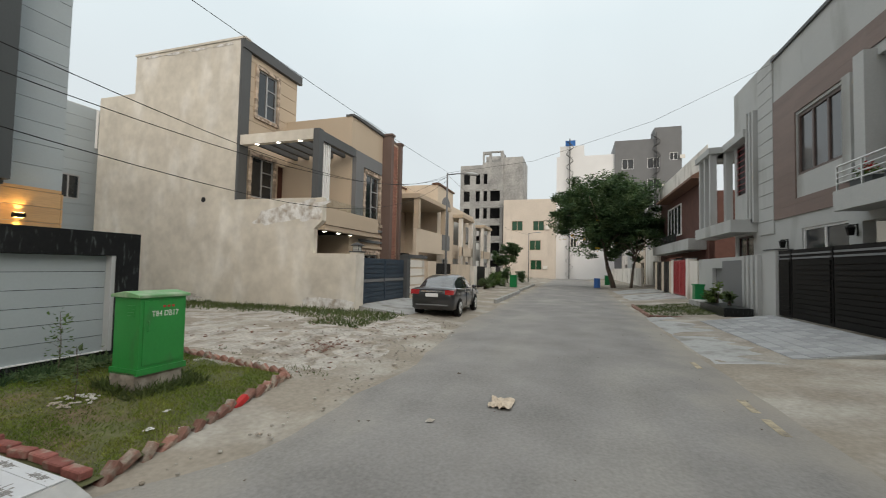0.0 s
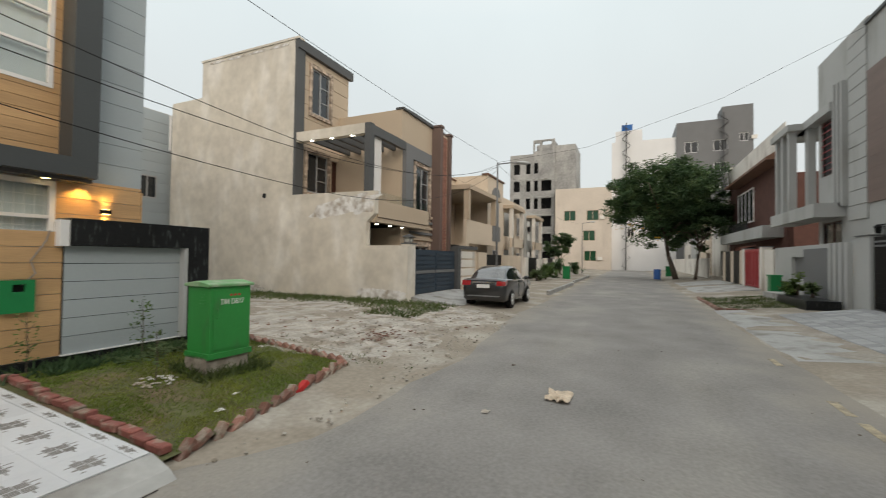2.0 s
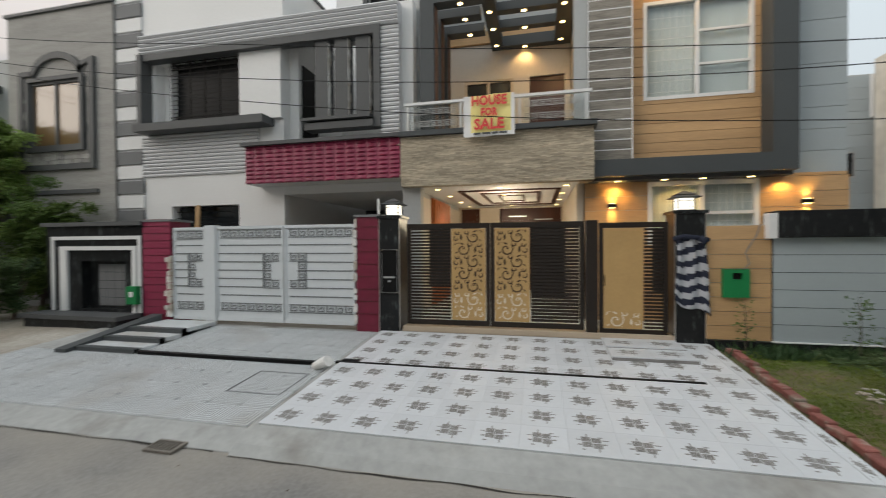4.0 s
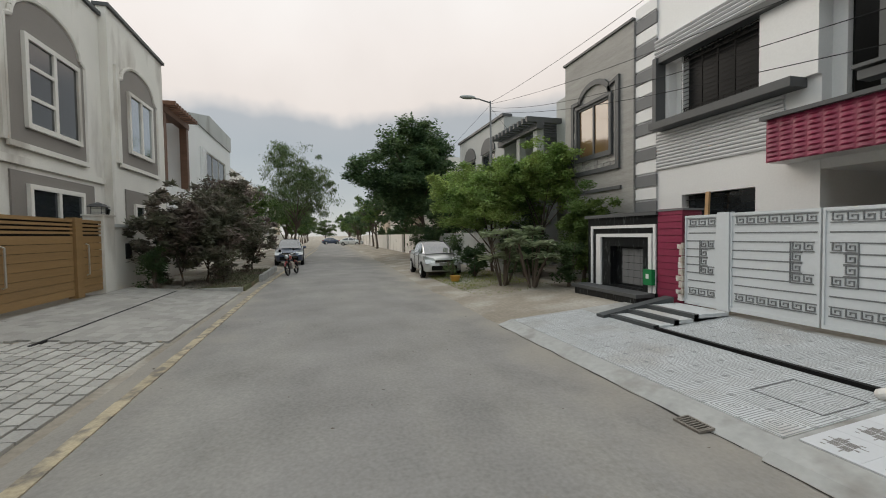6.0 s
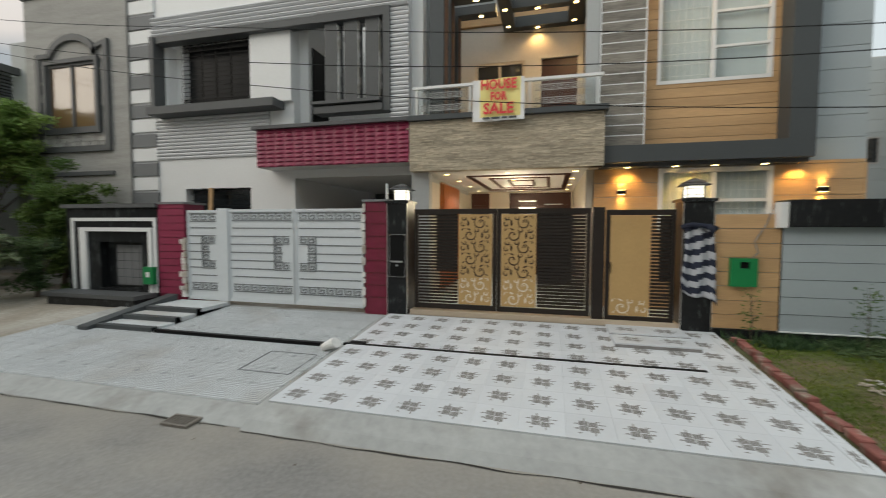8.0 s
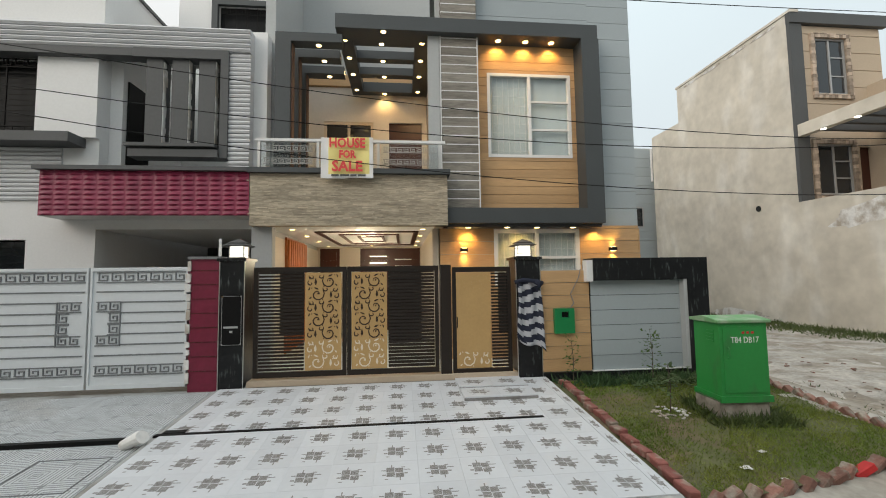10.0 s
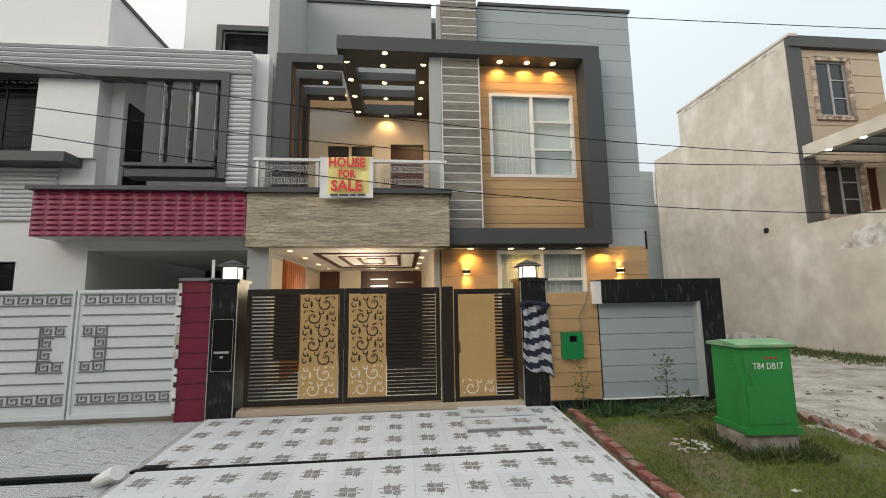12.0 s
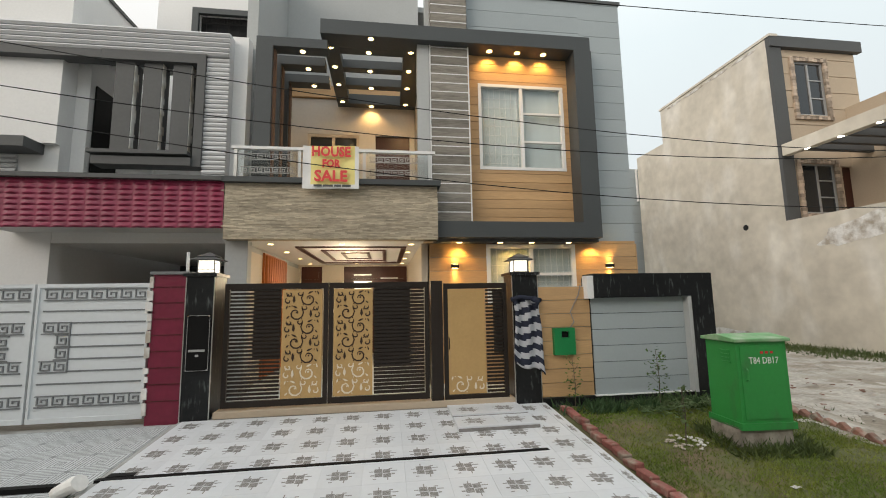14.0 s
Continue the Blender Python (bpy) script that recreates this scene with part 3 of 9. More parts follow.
# asphalt with ragged dusty edges
bm = bmesh.new()
rowsx = [-220, -120, -70] + [-50 + 0.5 * i for i in range(240)] + [76, 84]
prev = None
for x in rowsx:
    wob = noise.noise((x * 0.55, 1.7, 0)) * 0.16 + noise.noise((x * 2.3, 4.1, 0)) * 0.07
    wob2 = noise.noise((x * 0.5, 9.7, 0)) * 0.12 + noise.noise((x * 2.1, 6.1, 0)) * 0.05
    if -5.4 < x < 5.1:
        wob = 0.12
    elif 5.1 <= x < 16:
        wob -= 0.55 * min(1, (x - 5.1) / 1.0) * min(1, (16 - x) / 6)
    left, right = 0.03 * min(70, max(0.0, -14 - x)), 0.055 * min(45, max(0.0, -14 - x))
    ring = [bm.verts.new((x, y + left + (right - left) * (y + 9.42) / 6.0, z)) for y, z in ((-9.42 + (wob2 if x > 4 else 0), -0.012), (-9.3 + (wob2 if x > 4 else 0), 0.006), (-7.4, 0.03), (-5.2, 0.03), (-3.55 + wob, 0.006), (-3.4 + wob, -0.012))]
    if prev:
        for k in range(5):
            bm.faces.new((prev[k], ring[k], ring[k + 1], prev[k + 1]))
    prev = ring
tagged(part("road", bm, ASPHALT, smooth=True), "worn light grey asphalt street with dusty edges", "road", kind="structure")
# the crossing street at the far end
bm = bmesh.new()
bx(bm, (84.0, -120, -0.06), (91.0, 120, 0.012))
tagged(part("cross_road", bm, ASPHALT), "grey asphalt cross street at the end", "road", kind="structure")

# ragged crack where the driveways meet the asphalt
bm = bmesh.new()
last = None
for k in range(106):
    x = -5.2 + 0.095 * k
    y = (-3.505 if x < 0 else -3.55) + noise.noise((x * 2.3, 0, 5)) * 0.03
    w = 0.004 + 0.018 * max(0.0, noise.noise((x * 1.7, 3, 1)) + 0.15)
    pair = [bm.verts.new((x, y - w, 0.0125)), bm.verts.new((x, y + w, 0.0135))]
    if last and not (-0.1 < x < 0.1):
        bm.faces.new((last[0], pair[0], pair[1], last[1]))
    last = pair
tagged(part("road_crack", bm, mat("crack_dirt", (0.035, 0.032, 0.028), 0.95, bump=0.3)), "dark ragged crack along the foot of the driveways", "crack", kind="structure")

# faded line along the edge, broken by wear
bm = bmesh.new()
x = -60.0
while x < 2.2:
    w = 0.075 + 0.02 * noise.noise((x, 0, 2))
    yl = -9.05 + 0.03 * max(0.0, -14 - x)
    bx(bm, (x, yl - w, 0.004), (x + 0.5, yl + w, 0.024))
    x += 0.5
for x in (6.2, 8.3, 9.1, 11.6):
    bx(bm, (x, -9.1, 0.008), (x + 0.55, -9.0, 0.0155))
tagged(part("edge_line", bm, YELLOW), "worn yellow paint line along the asphalt edge", "road marking", kind="structure")

# pale dusty lot between the houses
xs = [7.9 + 0.2 * i for i in range(40)]
ys = [-3.6 + 0.25 * i for i in range(66)]
verts = []
for y in ys:
    for x in xs:
        e = 0.10 if y < -2.9 else 0
        e2 = 0.12 * max(0.0, 1 - (x - 7.9) / 0.7) * max(0.0, min(1.0, (-1.9 - y) / 0.7))
        verts.append((x, y, ground_height(x, y) - 0.01 - e2 - e * (-(y + 2.9) / 0.7) + noise.noise((x * 0.8, y * 0.8, 1)) * 0.045 + noise.noise((x * 3, y * 3, 5)) * 0.03))
me = bpy.data.meshes.new("lot")
w = len(xs)
me.from_pydata(verts, [], [(j * w + i, j * w + i + 1, (j + 1) * w + i + 1, (j + 1) * w + i) for j in range(len(ys) - 1) for i in range(w - 1)])
me.shade_smooth()
tagged(link_mesh("vacant_lot", me, SAND), "vacant plot of pale trodden dust and rubble", "ground", kind="structure")


# ---------------------------------------------------------------- the house for sale
# teak pushed to orange: the spotlight's glow is put into the colour
TEAKGLOW = mat("teak_in_lamp_glow", (0.36, 0.11, 0.025), 0.4, var=0.25, big=2, fine=20, bump=0.1, stretch=(3, 3, 0.3))
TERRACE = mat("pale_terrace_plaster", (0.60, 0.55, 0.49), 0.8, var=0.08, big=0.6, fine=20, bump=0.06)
houseA = thing("house", (3.8, 5.0, 0.3), "two-storey grey and honey-wood house, lit by warm downlights", "house", "street houses")
bm = bmesh.new()
holed(bm, 3.42, 7.52, 1.62, 1.86, 0.2, 8.02, [(4.45, 6.2, 4.34, 6.09), (4.52, 6.28, 1.75, 2.88)])
bx(bm, (7.28, 1.86, 0.2), (7.52, 12, 8.02))
bx(bm, (0.0, 1.9, 0.2), (0.2, 12, 9.9))
bx(bm, (3.42, 1.86, 4.0), (3.62, 4.2, 6.95))
holed(bm, 0.2, 3.5, 4.2, 4.4, 3.95, 9.9, [(0.75, 2.0, 5.0, 5.98), (2.4, 3.25, 3.95, 5.98)])
bx(bm, (3.42, 4.2, 6.9), (7.28, 4.4, 8.0))
part("wall", bm, GREYP, houseA)
block("roof", (0.2, 4.4, 9.6), (7.5, 12, 9.75), CONCRETE, houseA)
block("parapet_cap", (4.28, 1.56, 8.02), (7.58, 1.92, 8.08), DGREY, houseA, "dark grey parapet coping")
block("parapet_cap", (0.0, 4.14, 9.9), (3.5, 4.46, 9.97), DGREY, houseA, "dark grey parapet coping")
# blue-grey boards of the street side and the right flank
planks("board", 6.62, 7.53, 2.95, 8.02, 1.62, 0.36, BLUEGREY, houseA, depth=0.025)
planks("board", 4.26, 6.62, 6.95, 8.02, 1.62, 0.36, BLUEGREY, houseA, depth=0.025)
for k in range(14):
    block("flank_board", (7.52, 1.6, 2.95 + 0.36 * k), (7.545, 3.6, 2.95 + 0.36 * k + 0.352), BLUEGREY, houseA, bevel=0.003)
# wood boards round the windows
planks("wood_board", 4.24, 6.32, 3.24, 6.68, 1.62, 0.172, WOODP, houseA, [(4.45, 6.2, 4.34, 6.09)], depth=0.03)
planks("wood_board", 3.44, 7.54, 0.35, 2.96, 1.62, 0.255, WOODP, houseA, [(4.52, 6.28, 1.75, 2.88)], depth=0.03)
for k in range(10):
    block("wood_board", (7.545, 1.59, 0.35 + 0.255 * k), (7.57, 2.6, 0.35 + 0.255 * k + 0.247), WOODP, houseA, bevel=0.003)
# slate column with pale joints
z = 3.28
while z < 8.3:
    block("slate_slab", (3.5, 1.36, z), (4.2, 1.64, z + 0.158), SLATED, houseA, bevel=0.003)
    block("joint", (3.494, 1.356, z + 0.159), (4.206, 1.63, z + 0.177), WHITEP, houseA, bevel=0)
    z += 0.178
block("column_cap", (3.44, 1.3, 8.33), (4.26, 1.7, 8.39), DGREY, houseA)
for xx in (3.47, 4.205):
    block("column_edge", (xx, 1.345, 3.25), (xx + 0.022, 1.365, 6.68), WHITEP, houseA, bevel=0)
block("cream_pier", (3.24, 1.36, 3.95), (3.46, 1.6, 6.68), GREYP, houseA)
# charcoal portal
bm = bmesh.new()
bx(bm, (1.48, 1.2, 6.68), (6.56, 1.62, 6.96))
bx(bm, (6.3, 1.2, 2.96), (6.66, 1.62, 6.68))
bx(bm, (3.56, 1.2, 2.96), (6.3, 1.62, 3.25))
bx(bm, (6.56, 1.2, 6.68), (6.64, 1.62, 6.96))
part("portal_frame", bm, CHARCOAL, houseA, "charcoal frame round the upper window")
# pergola over the balcony: ring with cross-beams and three hoops
bm = bmesh.new()
bx(bm, (1.48, 1.62, 6.7), (1.76, 4.18, 6.95))
bx(bm, (3.0, 1.62, 6.7), (3.46, 4.18, 6.95))
bx(bm, (1.76, 3.95, 6.7), (3.0, 4.18, 6.95))
part("pergola_ring", bm, CHARCOAL, houseA)
for yy in (1.72, 2.4, 3.12):
    block("cross_beam", (1.76, yy, 6.74), (3.0, yy + 0.2, 6.92), CHARCOAL, houseA)
for k, yy in enumerate((1.25, 1.83, 2.49)):
    bm = bmesh.new()
    holed(bm, 0.38, 1.6 if k == 0 else 1.48, yy, yy + 0.26, 3.95, 6.58, [(0.66, 2.0, 3.9, 6.41)])
    part("pergola_hoop", bm, CHARCOAL, houseA)
    block("hoop_lining", (0.66, yy + 0.08, 3.95), (0.685, yy + 0.22, 6.4), WOODT, houseA, bevel=0)
block("hoop_beam", (0.2, 4.1, 6.9), (3.42, 4.2, 7.2), WOODP, houseA)


def downlight(x, y, z, parent, r=0.048):
    bm = bmesh.new()
    disc(bm, (x, y, z - 0.012), r, 0.012, sides=14)
    d = part("downlight", bm, WARM, parent)
    bm = bmesh.new()
    disc(bm, (x, y, z - 0.008), r + 0.014, 0.008, sides=14)
    part("rim", bm, STEEL, d)


for yy in (1.64, 2.33, 3.06, 3.87):
    downlight(1.61, yy, 6.7, houseA)
    downlight(3.14, yy + 0.02, 6.7, houseA)
for yy in (1.82, 2.5, 3.22):
    downlight(2.32, yy, 6.74, houseA)
downlight(2.38, 1.28, 6.68, houseA)
downlight(2.3, 4.06, 6.7, houseA)
for yy in (1.38, 1.96, 2.62):
    downlight(1.15, yy, 6.41, houseA)
for xx in (4.66, 5.22, 5.76):
    downlight(xx, 1.42, 6.68, houseA, 0.05)
for xx in (3.98, 4.75, 5.35, 6.08):
    downlight(xx, 1.42, 2.9, houseA)
for xx in (4.66, 5.22, 5.76):
    spot((xx, 1.44, 6.65), (xx, 1.6, 6.1), 15, 125, (1.0, 0.53, 0.12))
spot((2.3, 3.98, 6.66), (2.3, 4.2, 5.9), 16, 120, (1.0, 0.6, 0.22))
spot((1.65, 2.6, 6.66), (1.4, 3.4, 4.0), 30, 130)
spot((3.12, 2.6, 6.66), (3.3, 3.2, 4.0), 45, 140)
for xx in (3.98, 5.05, 6.6):
    spot((xx, 1.44, 2.86), (xx, 1.6, 2.2), 15, 120, (1.0, 0.55, 0.13))

# upper window with net curtain and grille
upper = window(houseA, 4.45, 6.2, 4.34, 6.09, 1.58, ALU, GLASS, cols=2, bars=2, w=0.06, label="white upper window with net curtains", depth=0.09)
block("curtain", (4.5, 1.72, 4.38), (6.16, 1.74, 6.05), CURTAIN, upper, bevel=0)
bm = bmesh.new()
for k in range(7):
    bx(bm, (4.56 + k * 0.115, 1.69, 4.4), (4.568 + k * 0.115, 1.70, 6.04))
for k in range(9):
    bx(bm, (4.52, 1.70, 4.5 + k * 0.19), (5.3, 1.706, 4.508 + k * 0.19))
part("grille", bm, WHITEP, upper)
lower = window(houseA, 4.52, 6.28, 1.75, 2.88, 1.58, ALU, GLASS, cols=2, bars=1, w=0.075, label="white ground-floor window with grille", depth=0.09)
block("blind", (4.56, 1.73, 1.78), (6.25, 1.75, 2.84), CURTAIN, lower, bevel=0)
bm = bmesh.new()
for k in range(14):
    bx(bm, (4.62 + k * 0.12, 1.69, 1.8), (4.63 + k * 0.12, 1.70, 2.84))
for k in range(7):
    bx(bm, (4.56, 1.70, 1.85 + k * 0.16), (6.25, 1.708, 1.858 + k * 0.16))
part("grille", bm, WHITEP, lower)
# terrace door and window in the recess
window(houseA, 0.75, 2.0, 5.0, 5.98, 4.18, CREAM, GLASSG, cols=2, w=0.07, label="cream framed terrace window")
block("terrace_door", (2.4, 4.24, 3.95), (3.25, 4.3, 5.98), DOORW, houseA, "dark mahogany terrace door")
bm = bmesh.new()
holed(bm, 0.23, 3.38, 4.17, 4.198, 3.95, 6.88, [(0.75, 2.0, 5.0, 5.98), (2.4, 3.25, 3.9, 5.98)])
part("terrace_plaster", bm, TERRACE, houseA)
# beige on the side plaster puts the lamps' warm glow into its colour
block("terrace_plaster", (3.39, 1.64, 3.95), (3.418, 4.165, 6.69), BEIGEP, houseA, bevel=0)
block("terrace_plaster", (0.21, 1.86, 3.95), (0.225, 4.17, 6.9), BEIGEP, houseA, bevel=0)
block("terrace_floor", (0.05, 1.3, 3.85), (3.42, 4.3, 3.95), CONCRETE, houseA)

# balcony front of split slate
bm = bmesh.new()
bx(bm, (0.03, 1.1, 2.9), (3.55, 1.32, 3.84))
bx(bm, (3.33, 1.1, 2.9), (3.55, 1.6, 3.84))
part("balcony_wall", bm, SLATE, houseA)
bm = bmesh.new()
z = 2.9
while z < 3.83:
    x = 0.03 - random.random() * 0.2
    while x < 3.55:
        w = random.uniform(0.07, 0.26)
        bx(bm, (max(x, 0.03), 1.085 + random.random() * 0.009, z), (min(x + w, 3.55), 1.11, min(z + 0.0215, 3.845)))
        x += w + 0.002
    z += 0.0222
part("stone_cladding", bm, SLATE, houseA, "brown-grey split slate courses", kind="stuff")
bm = bmesh.new()
bx(bm, (0.0, 1.0, 3.84), (3.6, 1.36, 3.93))
part("balcony_cap", bm, CHARCOAL, houseA, "charcoal balcony coping", bevel=0.008)
# glass balustrade
rail = thing("balustrade", (1.8, 1.12, 3.93), "glass balcony balustrade with white handrail and key-pattern etching", "railing")
bm = bmesh.new()
bx(bm, (0.1, 1.08, 4.43), (3.52, 1.16, 4.48))
part("handrail", bm, WHITEP, rail, bevel=0.012)
for xx in (0.17, 1.2, 2.28, 3.42):
    bm = bmesh.new()
    bx(bm, (xx - 0.025, 1.1, 3.93), (xx + 0.025, 1.14, 4.43))
    part("post", bm, STEEL, rail, bevel=0.006)
for a, b in ((0.21, 1.15), (1.25, 2.23), (2.33, 3.38)):
    g = block("glass_panel", (a, 1.112, 3.98), (b, 1.122, 4.42), GLASS, rail, bevel=0)
    g.visible_shadow = False
    bm = bmesh.new()
    key_strip(bm, a + 0.04, b - 0.04, 4.25, 4.36, 1.11, 0.003, 0.013)
    key_strip(bm, a + 0.04, b - 0.04, 4.02, 4.13, 1.11, 0.003, 0.013)
    part("etching", bm, CONCRETE, g)

# sale banner hung over the rail
ban = thing("banner", (1.74, 1.04, 4.0), "sagging white and yellow vinyl banner tied to the railing", "banner")
bm = bmesh.new()
nx, nz = 14, 10
grid = [[bm.verts.new((1.28 + 0.92 * i / nx, 0.95 + 0.012 * math.sin(i * 1.3) + 0.01 * math.sin(j * 1.1 + i * 0.4), 4.47 - 0.74 * j / nz - 0.008 * math.sin(i * 0.45))) for i in range(nx + 1)] for j in range(nz + 1)]
for j in range(nz):
    for i in range(nx):
        f = bm.faces.new((grid[j][i], grid[j + 1][i], grid[j + 1][i + 1], grid[j][i + 1]))
        f.material_index = 1 if 2 <= i < 13 and 0 <= j < 9 else 0
BANW = mat("banner_white", (0.74, 0.74, 0.73), 0.5, var=0.06, big=3, fine=30, bump=0.03)
BANY = mat("banner_yellow", (0.80, 0.70, 0.26), 0.5, var=0.06, big=3, fine=30, bump=0.03)
BANR = mat("banner_red", (0.68, 0.06, 0.06), 0.5, var=0.05, big=3, fine=30, bump=0)
cloth = part("sheet", bm, [BANW, BANY], ban, smooth=True)
for text, size, zz, fx in (("HOUSE", 0.235, 4.35, 0.84), ("FOR", 0.19, 4.145, 0.8), ("SALE", 0.26, 3.93, 0.98)):
    words("lettering", text, size, Matrix.Translation((1.745, 0.908, zz)) @ Matrix.Rotation(radians(90), 4, "X"), BANR, cloth, flat=fx, bold=0.008)
bm = bmesh.new()
x = 1.47
for w in (0.13, 0.16, 0.11, 0.14):
    bx(bm, (x, 0.905, 3.755), (x + w, 0.911, 3.79))
    x += w + 0.02
part("small_print", bm, CHARCOAL, cloth)

# car porch under the balcony
PORCHW = mat("porch_tile", (0.55, 0.49, 0.40), 0.35, var=0.06, big=1.2, fine=20, bump=0.03, rnd=0.04)
bm = bmesh.new()
bx(bm, (0.0, 1.33, 2.91), (3.44, 7.2, 3.0))
tagged(part("ceiling_porch", bm, WHITEP), "white false ceiling of the lit car porch", "ceiling", kind="structure")
block("porch_wall", (0.0, 1.3, 0.3), (0.36, 1.5, 2.9), GREYP, houseA)
for k in range(4):
    block("porch_tile", (0.2, 1.5, 0.4 + 0.6 * k), (0.24, 6.2, 0.4 + 0.6 * k + 0.59), PORCHW, houseA, bevel=0.003)
bm = bmesh.new()
holed(bm, 0.2, 3.44, 6.2, 6.4, 0.3, 2.9, [(0.28, 0.86, 0.4, 2.86), (1.46, 3.26, 0.4, 2.86)])
part("porch_back_wall", bm, PORCHW, houseA)
block("porch_side_wall", (3.3, 1.62, 0.3), (3.46, 6.4, 2.9), PORCHW, houseA)
for a, b in ((0.28, 0.86), (1.46, 3.26)):
    d = block("entrance_door", (a, 6.26, 0.4), (b, 6.34, 2.87), DOORW, houseA, "dark mahogany entrance door")
    for k in range(6):
        block("panel", (a + 0.1, 6.235, 0.6 + k * 0.38), (b - 0.1, 6.26, 0.85 + k * 0.38), DOORW, d, bevel=0.008)
for k in range(5):
    block("door_bar", (1.75 + 0.75 * (k % 2), 6.2, 2.2 + 0.1 * k), (2.25 + 0.75 * (k % 2), 6.225, 2.23 + 0.1 * k), STEEL, houseA, bevel=0)
sd = block("side_door", (0.24, 2.6, 0.4), (0.28, 4.3, 2.84), TEAKGLOW, houseA, "fluted wooden side door with orange lamp glow in its colour")
for k in range(10):
    bm = bmesh.new()
    tube(bm, [(0.29, 2.7 + k * 0.17, 0.45), (0.29, 2.7 + k * 0.17, 2.8)], 0.05, 0.05, 8)
    part("flute", bm, TEAKGLOW, sd)
bm = bmesh.new()
for (a, b, c, d, wd) in ((0.95, 3.05, 2.1, 5.5, 0.10), (1.35, 2.65, 2.6, 4.9, 0.07), (1.7, 2.3, 3.1, 4.4, 0.06)):
    bx(bm, (a, c, 2.885), (b, c + wd, 2.91))
    bx(bm, (a, d - wd, 2.885), (b, d, 2.91))
    bx(bm, (a, c + wd, 2.885), (a + wd, d - wd, 2.91))
    bx(bm, (b - wd, c + wd, 2.885), (b, d - wd, 2.91))
bmesh.ops.recalc_face_normals(bm, faces=bm.faces)
part("ceiling_trim", bm, DOORW, houseA, "dark wood false-ceiling trim")
spot((0.55, 3.4, 2.7), (0.25, 3.4, 2.0), 12, 80, (1.0, 0.5, 0.12))
for xx in (0.6, 1.85, 3.12):
    for yy in (1.75, 3.0, 4.4, 5.8):
        downlight(xx, yy, 2.91, houseA, 0.045)
for yy in (2.4, 4.6):
    point((1.9, yy, 2.45), 25, (1.0, 0.80, 0.55), 0.12, "porch_light")
block("porch_floor", (0.0, 0.1, 0.25), (7.5, 6.4, 0.37), TILEB, houseA)
block("soffit", (3.5, 1.36, 2.9), (6.66, 1.62, 2.965), DGREY, houseA)


def sconce(x, z):
    t = thing("wall_light", (x, 1.6, z), "small black up-and-down wall light, glowing warm", "wall lamp", "wall lights")
    bm = bmesh.new()
    bx(bm, (x - 0.07, 1.5, z - 0.035), (x + 0.07, 1.59, z + 0.035))
    part("body", bm, BLACKM, t, bevel=0.006)
    for s in (-1, 1):
        bm = bmesh.new()
        bx(bm, (x - 0.05, 1.51, z + s * 0.036), (x + 0.05, 1.575, z + s * 0.042))
        part("lens", bm, WARM, t)
        spot((x, 1.545, z + s * 0.05), (x, 1.58, z + s * 1.0), 11.0, 100, (1.0, 0.6, 0.16))


sconce(3.91, 2.47)
sconce(6.96, 2.47)


# ---------------------------------------------------------------- gate and boundary wall of the house for sale
def lantern(x, y, z, label="square black pillar lantern with lit frosted glass", s=1.0, lens=LANT):
    t = thing("gate_lantern", (x, y, z), label, "lantern", "gate lanterns")
    bm = bmesh.new()
    bx(bm, (x - 0.125 * s, y - 0.125 * s, z), (x + 0.125 * s, y + 0.125 * s, z + 0.02 * s))
    for a in (-1, 1):
        for b in (-1, 1):
            bx(bm, (x + (a * 0.108 - 0.006) * s, y + (b * 0.108 - 0.006) * s, z + 0.02 * s), (x + (a * 0.108 + 0.006) * s, y + (b * 0.108 + 0.006) * s, z + 0.19 * s))
        for h in (0.055, 0.145):
            bx(bm, (x - 0.1 * s, y + (a * 0.109 - 0.003) * s, z + h * s), (x + 0.1 * s, y + (a * 0.109 + 0.003) * s, z + (h + 0.006) * s))
            bx(bm, (x + (a * 0.109 - 0.003) * s, y - 0.1 * s, z + h * s), (x + (a * 0.109 + 0.003) * s, y + 0.1 * s, z + (h + 0.006) * s))
    part("cage", bm, DGREY, t)
    bm = bmesh.new()
    bx(bm, (x - 0.1 * s, y - 0.1 * s, z + 0.02 * s), (x + 0.1 * s, y + 0.1 * s, z + 0.19 * s))
    part("glass", bm, lens, t, "frosted glass")
    bm = bmesh.new()
    rings = [[bm.verts.new((x + a * r * s, y + b * r * s, z + h * s)) for a, b in ((-1, -1), (1, -1), (1, 1), (-1, 1))] for r, h in ((0.16, 0.185), (0.185, 0.2), (0.12, 0.232), (0.135, 0.24), (0.03, 0.295), (0.012, 0.305))]
    for lo, hi in zip(rings, rings[1:]):
        for k in range(4):
            bm.faces.new((lo[k], lo[(k + 1) % 4], hi[(k + 1) % 4], hi[k]))
    bm.faces.new(rings[0][::-1])
    bm.faces.new(rings[-1])
    part("roof", bm, DGREY, t)
    return t


def pillar(x0, x1, y0, y1, z0, z1, material, label, cap=None, edge=True):
    t = thing("gate_pillar", ((x0 + x1) / 2, (y0 + y1) / 2, z0), label, "gate pillar")
    block("shaft", (x0, y0, z0 - 0.2), (x1, y1, z1 - 0.04), material, t, bevel=0.006)
    block("cap", (x0 - 0.03, y0 - 0.03, z1 - 0.04), (x1 + 0.03, y1 + 0.03, z1), cap or material, t, bevel=0.008)
    if edge:
        for xx in (x0 - 0.004, x1 - 0.008):
            block("edge_strip", (xx, y0 - 0.005, z0 - 0.1), (xx + 0.012, y0 + 0.004, z1 - 0.05), STEEL, t, bevel=0)
    return t


